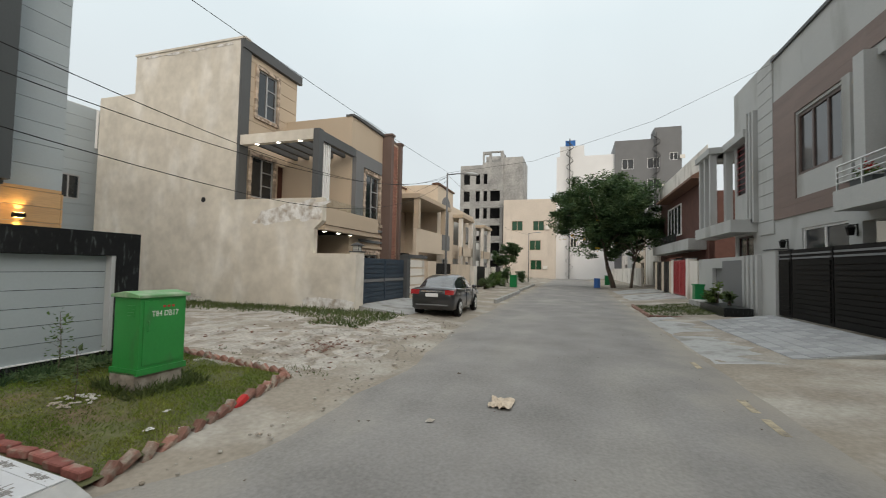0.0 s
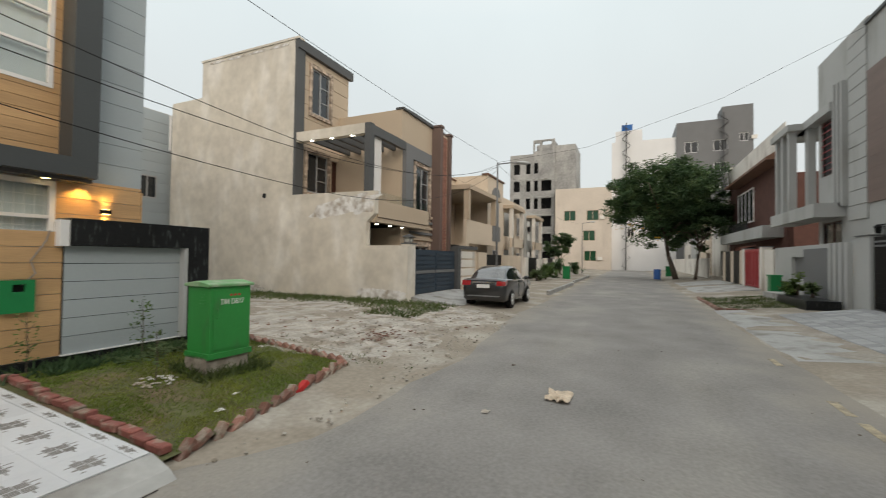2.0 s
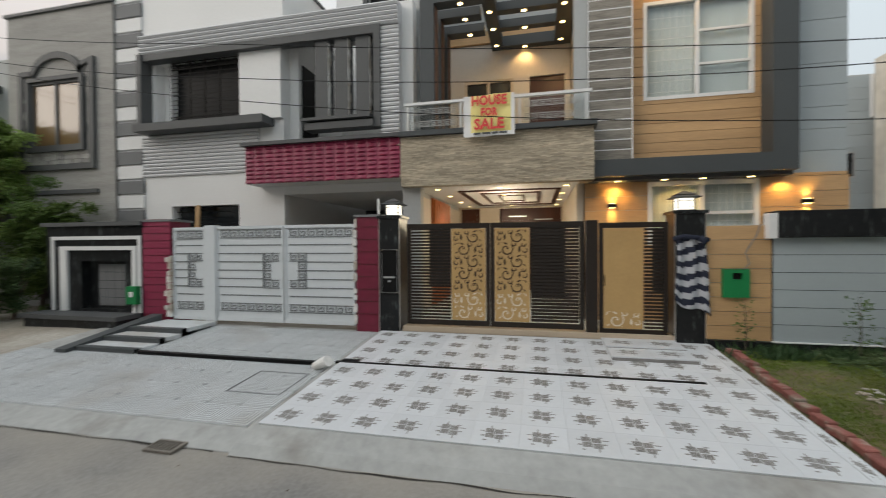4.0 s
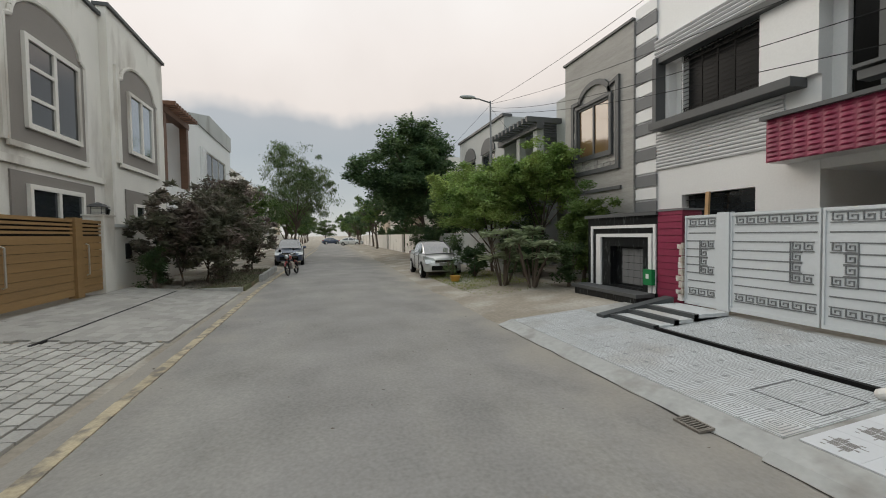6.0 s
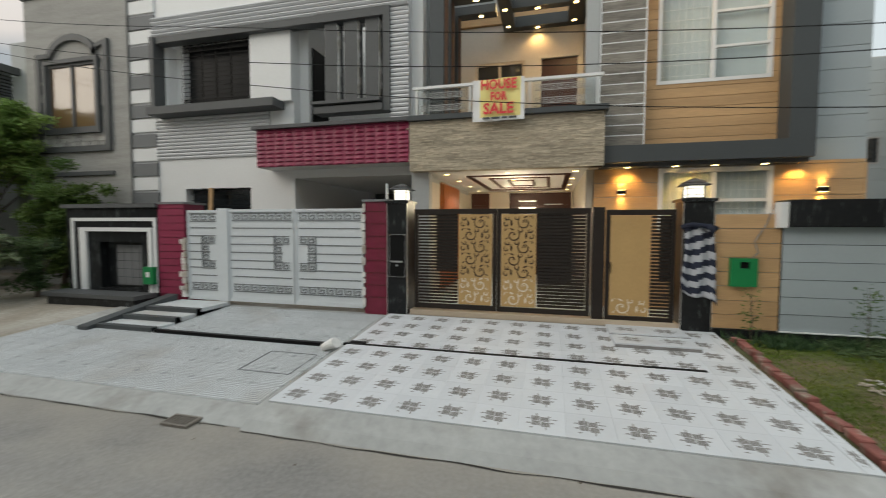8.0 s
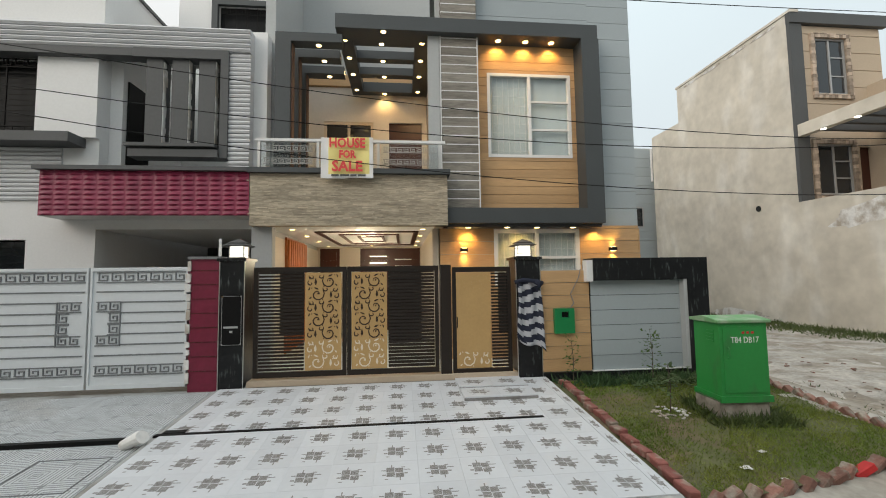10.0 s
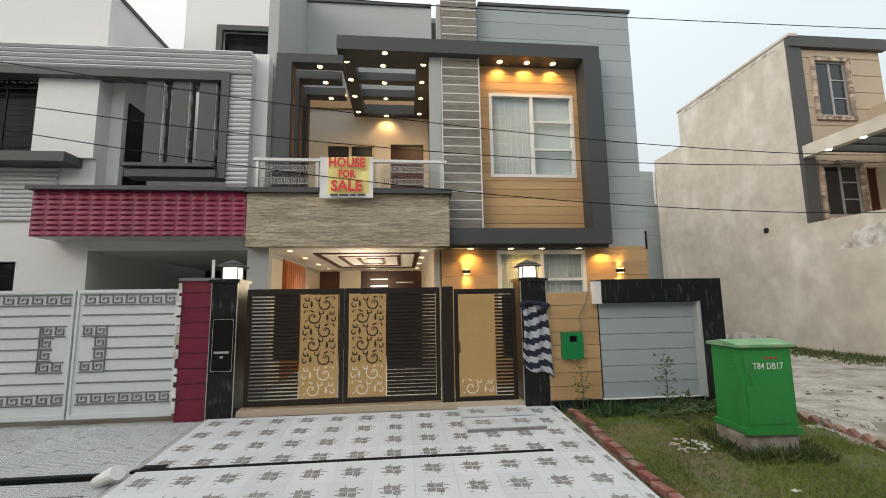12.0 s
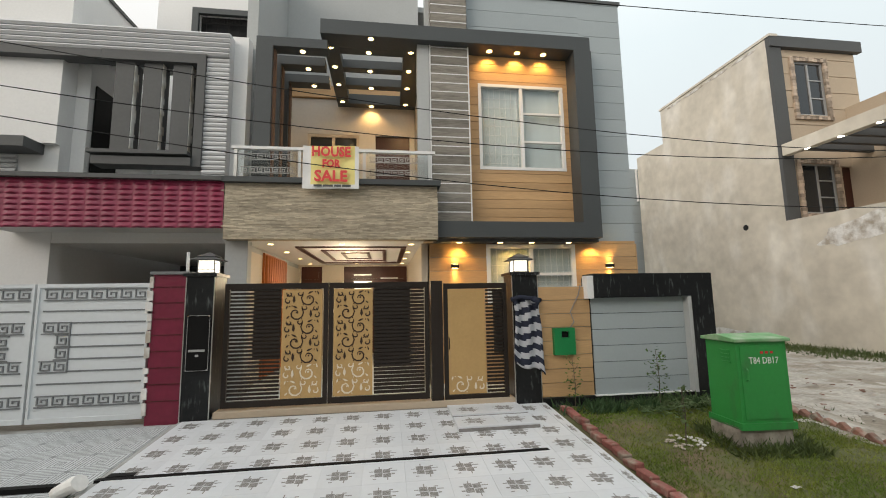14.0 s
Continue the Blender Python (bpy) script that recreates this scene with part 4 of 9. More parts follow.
pl = pillar(0.0, 0.36, 0.0, 0.42, 0.4, 2.27, MARBLE, "black veined marble gate pillar")
bm = bmesh.new()
bx(bm, (0.04, -0.02, 0.98), (0.34, -0.003, 1.72))
plate = part("name_plate", bm, BLACKM, pl, "glossy black name plate", bevel=0.004)
bm = bmesh.new()
for xx, zz, w in ((0.08, 1.235, 0.2), (0.165, 1.17, 0.04)):
    bx(bm, (xx, -0.024, zz), (xx + w, -0.02, zz + 0.03))
part("inscription", bm, ALUG, plate)
bm = bmesh.new()
for xx in (0.06, 0.32):
    for zz in (1.0, 1.7):
        disc(bm, (xx, -0.028, zz), 0.012, 0.008, "y", 8)
part("stud", bm, CHROME, plate)
bm = bmesh.new()
holed(bm, 0.05, 0.33, -0.023, -0.02, 0.99, 1.71, [(0.055, 0.325, 0.995, 1.705)])
part("rim", bm, ALUG, plate, "fine pale rim")
pillar(4.5, 4.9, 0.0, 0.42, 0.35, 2.25, MARBLE, "black veined marble gate pillar with a cloth tied on")
lantern(0.2, 0.2, 2.27)
lantern(4.68, 0.2, 2.25)

# striped cloth tied round the pillar
BANDD = mat("navy_cloth", (0.018, 0.022, 0.04), 0.9, var=0.2, big=4, fine=40, bump=0.2)
BANDW = mat("grey_cloth", (0.42, 0.43, 0.46), 0.9, var=0.12, big=4, fine=40, bump=0.2)
cl = thing("cloth", (4.72, -0.03, 1.2), "navy and white striped cloth tied round a pillar", "cloth")
bm = bmesh.new()
nx, nz = 12, 36
g = []
for j in range(nz + 1):
    v = j / nz
    row = []
    for i in range(nx + 1):
        u = i / nx
        wide = 0.34 + 0.12 * v
        xx = 4.5 + 0.02 * math.sin(5 * v) + u * wide * (1 if v > 0.12 else 0.8 + v * 1.6)
        low = 0.98 - 0.24 * u if v > 0.5 else 0.98 - 0.24 * u * v * 2
        zz = 1.86 - v * (1.86 - low) - 0.05 * math.sin(u * 6.0) * v
        row.append(bm.verts.new((xx, -0.035 - 0.028 * math.sin(u * 13 + v * 2) - 0.02 * v, zz)))
    g.append(row)
for j in range(nz):
    for i in range(nx):
        bm.faces.new((g[j][i], g[j + 1][i], g[j + 1][i + 1], g[j][i + 1])).material_index = (int((j + i * 0.35) / 3.2)) % 2
bm.normal_update()
bmesh.ops.solidify(bm, geom=bm.faces[:], thickness=0.006)
part("drape", bm, [BANDD, BANDW], cl, smooth=True)
bm = bmesh.new()
tube(bm, [(4.47, -0.03, 1.84), (4.6, -0.06, 1.88), (4.78, -0.06, 1.86), (4.93, -0.02, 1.83)], 0.035, 0.03, 7)
tube(bm, [(4.8, -0.06, 1.86), (4.86, -0.09, 1.80), (4.83, -0.06, 1.74)], 0.05, 0.03, 7)
part("knot", bm, BANDD, cl, smooth=True)


def scroll(bm, cx, cz, r, start, turns, y, w, flip=1):
    """A flat tapering spiral stroke."""
    n = max(8, int(10 * turns))
    pts = []
    for i in range(n + 1):
        t = i / n
        a = start + flip * t * turns * math.tau
        rr = r * (1 - 0.78 * t)
        pts.append((cx + rr * math.cos(a), cz + rr * math.sin(a), w * (0.35 + 0.65 * math.sin(math.pi * min(1, 0.15 + 0.85 * t)))))
    ring = []
    for i, (px, pz, ww) in enumerate(pts):
        qx, qz, _ = pts[min(i + 1, n)]
        ox, oz, _ = pts[max(i - 1, 0)]
        dx, dz = qx - ox, qz - oz
        k = math.hypot(dx, dz) or 1
        ring.append((bm.verts.new((px - dz / k * ww, y, pz + dx / k * ww)), bm.verts.new((px + dz / k * ww, y, pz - dx / k * ww))))
    for a, b in zip(ring, ring[1:]):
        bm.faces.new((a[0], a[1], b[1], b[0]))


def petal(bm, cx, cz, length, ang, y, w):
    dx, dz = math.cos(ang), math.sin(ang)
    v = [bm.verts.new((cx + dx * length * a - dz * w * b, y, cz + dz * length * a + dx * w * b)) for a, b in ((0, 0), (0.35, 1), (0.7, 0.7), (1, 0), (0.7, -0.7), (0.35, -1))]
    bm.faces.new(v)


def arabesque(x0, x1, z0, z1, y, seed, parent, dark):
    """Open scrolls on alternate sides with buds, leaf strokes and dots, as painted cut-outs on a sheet."""
    bm = bmesh.new()
    mid, w = (x0 + x1) / 2, x1 - x0
    n = max(1, round((z1 - z0) / 0.19))
    h = (z1 - z0) / n
    for k in range(n):
        z, s = z0 + k * h, 1 if (k + seed) % 2 else -1
        cx = mid + s * w * 0.18
        scroll(bm, cx, z + h * 0.42, w * 0.23, math.pi * (0.75 if s > 0 else 0.25), 1.15, y, 0.0105, s)
        petal(bm, cx, z + h * 0.42, 0.035, 0.9, y, 0.012)
        petal(bm, cx - s * w * 0.04, z + h * 0.80, 0.085, 1.57 - s * 1.15, y, 0.013)
        petal(bm, mid - s * w * 0.24, z + h * 0.12, 0.115, 1.57, y, 0.019)
        scroll(bm, mid - s * w * 0.40, z + h * 0.30, w * 0.10, 1.57 + s * 0.6, 0.8, y, 0.0095, s)
        scroll(bm, mid - s * w * 0.08, z + h * 0.84, w * 0.10, 1.57 - s * 1.2, 0.75, y, 0.009, -s)
        scroll(bm, mid - s * w * 0.36, z + h * 0.80, w * 0.095, 1.57 + s * 1.2, 0.8, y, 0.009, s)
        petal(bm, mid + s * w * 0.46, z + h * 0.72, 0.06, 1.57 + s * 0.35, y, 0.011)
        petal(bm, mid + s * w * 0.44, z + h * 0.06, 0.055, 1.57 + s * 0.8, y, 0.011)
        petal(bm, mid - s * w * 0.44, z + h * 0.58, 0.05, 1.57 - s * 0.5, y, 0.010)
        for u, v in ((0.02, 0.04), (-0.30, 0.64), (0.36, 0.92)):
            for a in range(2):
                petal(bm, mid + s * w * u - 0.009 * (1 - a), z + h * v - 0.009 * a, 0.018, 1.57 * a, y, 0.009)
    bm.normal_update()
    bmesh.ops.solidify(bm, geom=bm.faces[:], thickness=0.003)
    part("cut_out", bm, dark, parent, kind="stuff")


# no holes are cut: strokes carry the porch's dark and its bright floor
DARKCUT = mat("dark_seen_through_cuts", (0.035, 0.018, 0.010), 0.6, var=0.2, big=3, fine=20, bump=0)
PALECUT = mat("bright_floor_through_cuts", (0.74, 0.66, 0.52), 0.5, var=0.1, big=3, fine=20, bump=0)
BACKB = mat("brown_gate_backing", (0.075, 0.05, 0.035), 0.5, var=0.2, big=2, fine=20, bump=0.05)


def slat_gate(x0, x1, z0, z1, y, bays, label):
    """bays: (x0, x1, kind) with kind slats, dense or gold."""
    t = thing("gate_leaf", ((x0 + x1) / 2, y, z0), label, "gate", "gate leaves")
    bm = bmesh.new()
    bx(bm, (x0, y, z0), (x1, y + 0.05, z0 + 0.08))
    bx(bm, (x0, y, z1 - 0.08), (x1, y + 0.05, z1))
    bx(bm, (x0, y, z0 + 0.08), (x0 + 0.06, y + 0.05, z1 - 0.08))
    bx(bm, (x1 - 0.06, y, z0 + 0.08), (x1, y + 0.05, z1 - 0.08))
    part("frame", bm, GATEB, t, bevel=0.004)
    for a, b, kind in bays:
        if kind == "gold":
            p = block("gold_panel", (a, y + 0.005, z0 + 0.09), (b, y + 0.025, z1 - 0.09), GOLD, t, "gold sheet with cut scrollwork", bevel=0.004)
            arabesque(a + 0.03, b - 0.03, z0 + 0.56, z1 - 0.11, y - 0.001, 1, p, DARKCUT)
            arabesque(a + 0.03, b - 0.03, z0 + 0.12, z0 + 0.55, y - 0.001, 2, p, PALECUT)
        elif kind == "plain":
            p = block("gold_panel", (a, y + 0.005, z0 + 0.09), (b, y + 0.025, z1 - 0.09), GOLD, t, "gold sheet with cut scrollwork", bevel=0.004)
            arabesque(a + 0.03, b - 0.03, z0 + 0.11, z0 + 0.36, y - 0.001, 2, p, PALECUT)
            arabesque(a + 0.03, b - 0.03, z1 - 0.38, z1 - 0.11, y - 0.001, 3, p, GOLD)
        else:
            z = z0 + 0.1
            while z < z1 - 0.1:
                block("slat", (a, y + 0.01, z), (b, y + 0.035, z + (0.032 if kind == "slats" else 0.042)), GATEB, t, bevel=0)
                z += 0.052
            if kind == "dense":
                block("backing", (a, y + 0.036, z0 + 0.5), (b - 0.2, y + 0.042, z1 - 0.1), BACKB, t, bevel=0)
            else:
                block("backing", (a + (b - a) * 0.45, y + 0.036, z0 + 0.62), (b, y + 0.042, z1 - 0.1), BACKB, t, bevel=0)
    return t


slat_gate(0.46, 1.84, 0.47, 2.13, 0.1, [(0.53, 1.2, "slats"), (1.22, 1.76, "gold")], "dark metal driveway gate leaf with slats and gold scroll panel")
slat_gate(1.85, 3.27, 0.47, 2.13, 0.1, [(1.92, 2.46, "gold"), (2.48, 3.2, "dense")], "dark metal driveway gate leaf with slats and gold scroll panel")
block("gate_post", (3.3, 0.08, 0.35), (3.47, 0.26, 2.14), GATEB, thing("gate_post", (3.38, 0.15, 0.37), "dark metal post between gate and wicket", "gate post"), bevel=0.006)
bpy.data.objects["gate_post.001"].name = "post"
slat_gate(3.49, 4.44, 0.42, 2.1, 0.1, [(3.54, 4.1, "plain"), (4.12, 4.38, "slats")], "dark metal wicket gate with gold panel")
block("threshold", (0.4, 0.02, 0.36), (4.5, 0.3, 0.44), BEIGEP, thing("gate_threshold", (2.4, 0.1, 0.36), "pink-beige stone threshold under the gate", "threshold"))
bm = bmesh.new()
tube(bm, [(3.56, 0.085, 1.15), (3.56, 0.06, 1.17), (3.56, 0.06, 1.29), (3.56, 0.085, 1.31)], 0.008, 0.008, 6)
hd = thing("pull_handle", (3.56, 0.07, 1.2), "small black pull handle on the wicket gate", "handle")
part("bar", bm, BLACKM, hd)

# boundary wall: wood boards, meter box, boarded panel in black marble
bw = thing("boundary_wall", (6.3, 0.1, 0.2), "front wall of wood boards, blue-grey boards and black marble", "wall")
block("core", (4.9, 0.02, 0.1), (5.72, 0.24, 2.03), GREYP, bw)
planks("wood_board", 4.905, 5.7, 0.43, 2.04, 0.018, 0.2, WOODP, bw, depth=0.025)
block("core", (5.7, 0.0, 0.1), (7.62, 0.22, 2.16), MARBLE, bw)
planks("board", 5.72, 7.28, 0.43, 1.86, -0.002, 0.238, BLUEGREY, bw, depth=0.022)
block("marble_head", (5.72, -0.15, 1.86), (7.66, 0.22, 2.21), MARBLE, bw, "black marble beam", bevel=0.006)
block("marble_side", (7.3, -0.15, 0.2), (7.66, 0.0, 1.86), MARBLE, bw, "black marble pier", bevel=0.006)
block("marble_base", (4.9, -0.05, 0.05), (7.3, 0.0, 0.42), MARBLE, bw, "black marble plinth", bevel=0.006)
block("reveal", (7.24, -0.14, 0.43), (7.3, -0.005, 1.86), GREYP, bw, bevel=0.002)
block("reveal", (5.62, -0.13, 1.84), (5.72, 0.02, 2.18), WHITEP, bw, bevel=0.002)
block("ledge", (5.7, -0.06, 0.42), (7.3, -0.002, 0.435), WHITEP, bw, bevel=0)
mb = thing("meter_box", (5.25, -0.05, 1.2), "green plastic meter box with a cut hole, on wood boards", "meter box", "meter boxes")
bm = bmesh.new()
holed(bm, 5.09, 5.41, -0.09, -0.01, 1.03, 1.42, [(5.2, 5.32, 1.28, 1.37)])
part("case", bm, GREENPL, mb, bevel=0.008)
block("opening", (5.19, -0.05, 1.27), (5.33, -0.02, 1.38), BLACKM, mb)
bm = bmesh.new()
tube(bm, [(5.30, -0.06, 1.36), (5.42, -0.05, 1.5), (5.38, -0.03, 1.65), (5.52, -0.03, 1.9), (5.56, -0.02, 2.04)], 0.008, 0.008, 6)
part("cable", bm, TILEG, mb)

# ---------------------------------------------------------------- tiled ramps, lawn and kiosk
def ramp_z(y):
    return 0.155 + (y + 3.2) * (0.37 - 0.155) / 3.2


bm = bmesh.new()
prism(bm, [(-3.54, -0.05), (-3.53, 0.0), (-3.43, 0.07), (-3.22, 0.142), (0.1, 0.356), (0.1, -0.05)], "x", 0.0, 4.94)
rampA = tagged(part("driveway", bm, CONCRETE), "white tiled driveway ramp with grey motif and cement nosing", "driveway", kind="structure")
SL = math.atan((0.37 - 0.155) / 3.2)


def ramp_tile_mesh(name, size, draw, mats):
    b = bmesh.new()
    h = size / 2 - 0.0004
    bx(b, (-h, -h, 0), (h, h, 0.012))
    bmesh.ops.bevel(b, geom=[e for e in b.edges if all(v.co.z > 0.01 for v in e.verts)], offset=0.0012, segments=1, affect="EDGES")
    draw(b)
    me = bpy.data.meshes.new(name)
    b.to_mesh(me)
    b.free()
    for m in mats:
        me.materials.append(m)
    return me


def motif(b):
    """A small printed cluster of hatched squares with stroke ends."""
    z0, z1 = 0.0122, 0.0134
    for x, y in ((-0.085, -0.07), (-0.005, -0.085), (-0.09, 0.012), (-0.012, 0.0)):
        for k in range(4):
            bx(b, (x, y + k * 0.0185, z0), (x + 0.072, y + k * 0.0185 + 0.0145, z1), 1)
    for x, y, w, h in ((-0.135, 0.03, 0.04, 0.01), (0.066, 0.035, 0.06, 0.01), (-0.05, 0.085, 0.01, 0.045), (0.03, -0.135, 0.01, 0.045), (-0.125, -0.05, 0.035, 0.018), (0.072, -0.03, 0.03, 0.018), (0.045, 0.078, 0.035, 0.012), (-0.1, -0.115, 0.03, 0.012)):
        bx(b, (x, y, z0), (x + w, y + h, z1), 1)


def maze(b):
    z0, z1 = 0.0122, 0.0132
    for k in range(5):
        h = 0.182 - k * 0.036
        for s in (-1, 1):
            bx(b, (-h, s * h - 0.006, z0), (h, s * h + 0.006, z1), 1)
            bx(b, (s * h - 0.006, -h, z0), (s * h + 0.006, h, z1), 1)
    bx(b, (-0.02, -0.012, z0), (0.02, 0.012, z1), 1)
    for sx in (-1, 1):
        for sy in (-1, 1):
            bx(b, (sx * 0.196, sy * 0.196, z0), (sx * 0.172, sy * 0.172, z1 + 0.0004), 1)


TS = 0.395
me_a = ramp_tile_mesh("tile", TS, motif, [TILEW, TILEG])
me_b = ramp_tile_mesh("tile", TS, maze, [TILEB, TILEM])


def lay_tiles(me, x0, cols, y0, rows, parent, skip=lambda x, y: False):
    for j in range(rows):
        for i in range(cols):
            x, y = x0 + (i + 0.5) * TS, y0 + (j + 0.5) * TS * math.cos(SL)
            if skip(x, y):
                continue
            ob = new("tile", me)
            ob.parent = parent
            ob.matrix_basis = Matrix.Translation((x, y, ramp_z(y) - 0.01)) @ Matrix.Rotation(SL, 4, "X")


drain_y = -1.55
# the dark drainage slot across both ramps, and low steps to the wicket
bm = bmesh.new()
bx(bm, (0.0, drain_y - 0.03, ramp_z(drain_y) - 0.02), (4.36, drain_y + 0.03, ramp_z(drain_y) + 0.006))
bx(bm, (0.06, drain_y + 0.03, ramp_z(drain_y) - 0.02), (0.3, drain_y + 0.12, ramp_z(drain_y + 0.08) + 0.005))
tagged(part("drain_slot", bm, BLACKM), "black drainage slot across the driveway", "drain", kind="structure")
st = thing("wicket_steps", (4.0, -0.6, 0.36), "two shallow white tiled steps before the wicket gate", "steps")
block("step", (3.5, -0.5, ramp_z(-0.5) - 0.05), (4.5, 0.02, ramp_z(-0.25) + 0.03), TILEW, st)
block("step", (3.5, -0.95, ramp_z(-0.95) - 0.05), (4.5, -0.5, ramp_z(-0.5) + 0.022), TILEW, st)
for yy, top in ((-0.5, ramp_z(-0.25) + 0.03), (-0.95, ramp_z(-0.5) + 0.022)):
    block("riser", (3.5, yy - 0.005, ramp_z(yy)), (4.5, yy - 0.001, top - 0.012), TILEG, st, "grey riser", bevel=0)
    for xx in (3.75, 4.25):
        ob = new("tread_tile", me_a)
        ob.parent = st
        ob.matrix_parent_inverse = st.matrix_basis.inverted()
        ob.matrix_basis = Matrix.Translation((xx, yy + 0.235, top - 0.002)) @ Matrix.Diagonal((1.24, 1.15, 0.6, 1))
# lawn with brick border
xs, ys = [4.96 + 0.16 * i for i in range(21)], [-3.3 + 0.15 * i for i in range(22)]


def lawn_z(x, y):
    return 0.045 + 0.275 * (y + 3.3) / 3.1 + noise.noise((x * 1.5, y * 1.5, 2)) * 0.02


def lawn_edge(x):
    return -3.22 + 0.19 * max(0.0, x - 5.2)


me = bpy.data.meshes.new("lawn_soil")
w = len(xs)
me.from_pydata([(x, max(y, lawn_edge(x)), lawn_z(x, max(y, lawn_edge(x)))) for y in ys for x in xs], [], [(j * w + i, j * w + i + 1, (j + 1) * w + i + 1, (j + 1) * w + i) for j in range(len(ys) - 1) for i in range(w - 1)])
me.shade_smooth()
SOIL = mat("lawn_soil", (0.105, 0.11, 0.048), 0.95, var=0.4, big=1.5, fine=20, bump=0.6, stain=((0.16, 0.12, 0.075), 0.4, 1.6, (1, 1, 1)))
tagged(link_mesh("lawn_soil", me, SOIL), "small patchy lawn bed beside the driveway", "ground", kind="structure")


def grass(name, n, area, zf, size, material, label, seed, dens=lambda x, y: 1.0):
    rng = np.random.default_rng(seed)
    x, y = rng.uniform(area[0], area[1], n), rng.uniform(area[2], area[3], n)
    keep = [i for i in range(n) if rng.random() < dens(x[i], y[i])]
    c = np.array([(x[i], y[i], zf(x[i], y[i])) for i in keep])
    rng2 = np.random.default_rng(seed + 5)
    d = rng2.normal(size=(len(c), 3)) * (0.55, 0.55, 0.15) + (0, 0, 0.75)
    d /= np.linalg.norm(d, axis=1)[:, None]
    s = size * rng2.uniform(0.4, 1.4, (len(c), 1))
    u = np.cross(d, rng2.normal(size=(len(c), 3)))
    u /= np.linalg.norm(u, axis=1)[:, None]
    v = np.stack([c - u * s * 0.10, c + u * s * 0.10, c + d * s], 1).reshape(-1, 3)
    me = bpy.data.meshes.new(name)
    me.from_pydata(v.tolist(), [], (np.arange(len(c))[:, None] * 3 + np.array([0, 1, 2])).tolist())
    return tagged(link_mesh(name, me, material), label, "grass", kind="stuff")


grass("lawn_grass", 62000, (5.1, 8.1, -3.2, -0.2), lawn_z, 0.034, GRASS, "short patchy green lawn grass", 3, lambda x, y: (y > lawn_edge(x) + 0.03) * (0.35 + 0.65 * (noise.noise((x * 1.3, y * 1.3, 9)) > -0.15)))


def lot_z(x, y):
    return ground_height(x, y) - 0.01


grass("wild_grass", 26000, (11.0, 16.0, -1.6, 13.0), lot_z, 0.15, GRASSW, "rank grass along the foot of the plastered wall", 4,
      lambda x, y: max(0.0, 1.0 - abs(x - 15.4 + 0.6 * noise.noise((y * 0.6, 0, 0))) / 1.5) if y > 0.2 else (0.75 if x > 12.6 + 0.8 * noise.noise((x, y, 0)) and y > -1.3 + noise.noise((x * 0.7, 0, 3)) * 0.5 else 0.0))
grass("verge_weeds", 5000, (5.0, 11.5, -3.6, -0.3), lambda x, y: ground_height(x, y), 0.06, GRASSW, "sparse weeds in the dust by the brick border", 5,
      lambda x, y: 0.9 if (7.95 < x < 8.9 + 0.5 * noise.noise((x, y, 4)) and noise.noise((x * 1.7, y * 1.7, 6)) > 0.1) else 0.0)

def foot(x, y):
    d = BOXM.inverted() @ Vector((x, y, 0))
    return 0.95 if (-0.02 < d.x < 0.85 and -0.16 < d.y < -0.01) or (0.71 < d.x < 0.86 and -0.1 < d.y < 0.7) else (0.35 if -0.25 < d.x < 1.0 and -0.3 < d.y < 0.8 else 0.0)


BOXM = Matrix.Translation((6.50, -1.76, 0.03)) @ Matrix.Rotation(radians(-4), 4, "Z") @ Matrix.Diagonal((0.83, 0.77, 1.035, 1))
grass("kiosk_weeds", 7000, (6.1, 7.6, -2.3, -0.9), lawn_z, 0.12, GRASSW, "dark rank weeds at the foot of the kiosk", 6, foot)
grass("wall_weeds", 3500, (5.0, 7.7, -0.5, -0.12), lawn_z, 0.12, LEAFD, "dark weeds along the foot of the front wall", 7, lambda x, y: 0.8 if noise.noise((x * 2.2, y * 2, 8)) > -0.05 else 0.15)

border = thing("brick_border", (6.5, -3.3, 0.1), "border of old bricks set on edge round the lawn", "brick border")


def brick_mesh():
    b = bmesh.new()
    bx(b, (-0.11, -0.052, -0.035), (0.11, 0.052, 0.035))
    bmesh.ops.bevel(b, geom=b.edges[:], offset=0.009, segments=1, affect="EDGES")
    me = bpy.data.meshes.new("brick")
    b.to_mesh(me)
    b.free()
    return me


bricks = {}
for nm, mt in (("kerb", KERBBR), ("red", REDKERB), ("paint", REDPAINT)):
    bricks[nm] = brick_mesh()
    bricks[nm].materials.append(mt)


def lay_brick(kind, x, y, z, rx=0, ry=0, rz=0):
    ob = new("brick", bricks[kind])
    ob.parent = border
    ob.matrix_parent_inverse = border.matrix_basis.inverted()
    ob.matrix_basis = pose(x, y, z, rx, ry, rz)


rr = random.Random(5)
y = -0.35
while y > -3.2:  # along the driveway, lying end to end
    lay_brick("red", 5.1 + rr.uniform(-0.015, 0.015), y, lawn_z(5.1, y) + 0.035, rr.uniform(-4, 4), rr.uniform(-6, 6), 90 + rr.uniform(-3, 3))
    y -= 0.225
x, k = 5.22, 0
while x < 8.15:  # street side, tilted like teeth
    yy = -3.2 + 0.19 * max(0, (x - 5.2)) + rr.uniform(-0.015, 0.015)
    lay_brick("paint" if k == 9 else "kerb", x, yy, lawn_z(x, max(yy, -3.3)) - rr.uniform(-0.005, 0.04), rr.uniform(-10, 10), -40 + rr.uniform(-14, 14), 8 + rr.uniform(-12, 12))
    x += rr.uniform(0.165, 0.22)
    k += 1
y = -2.6
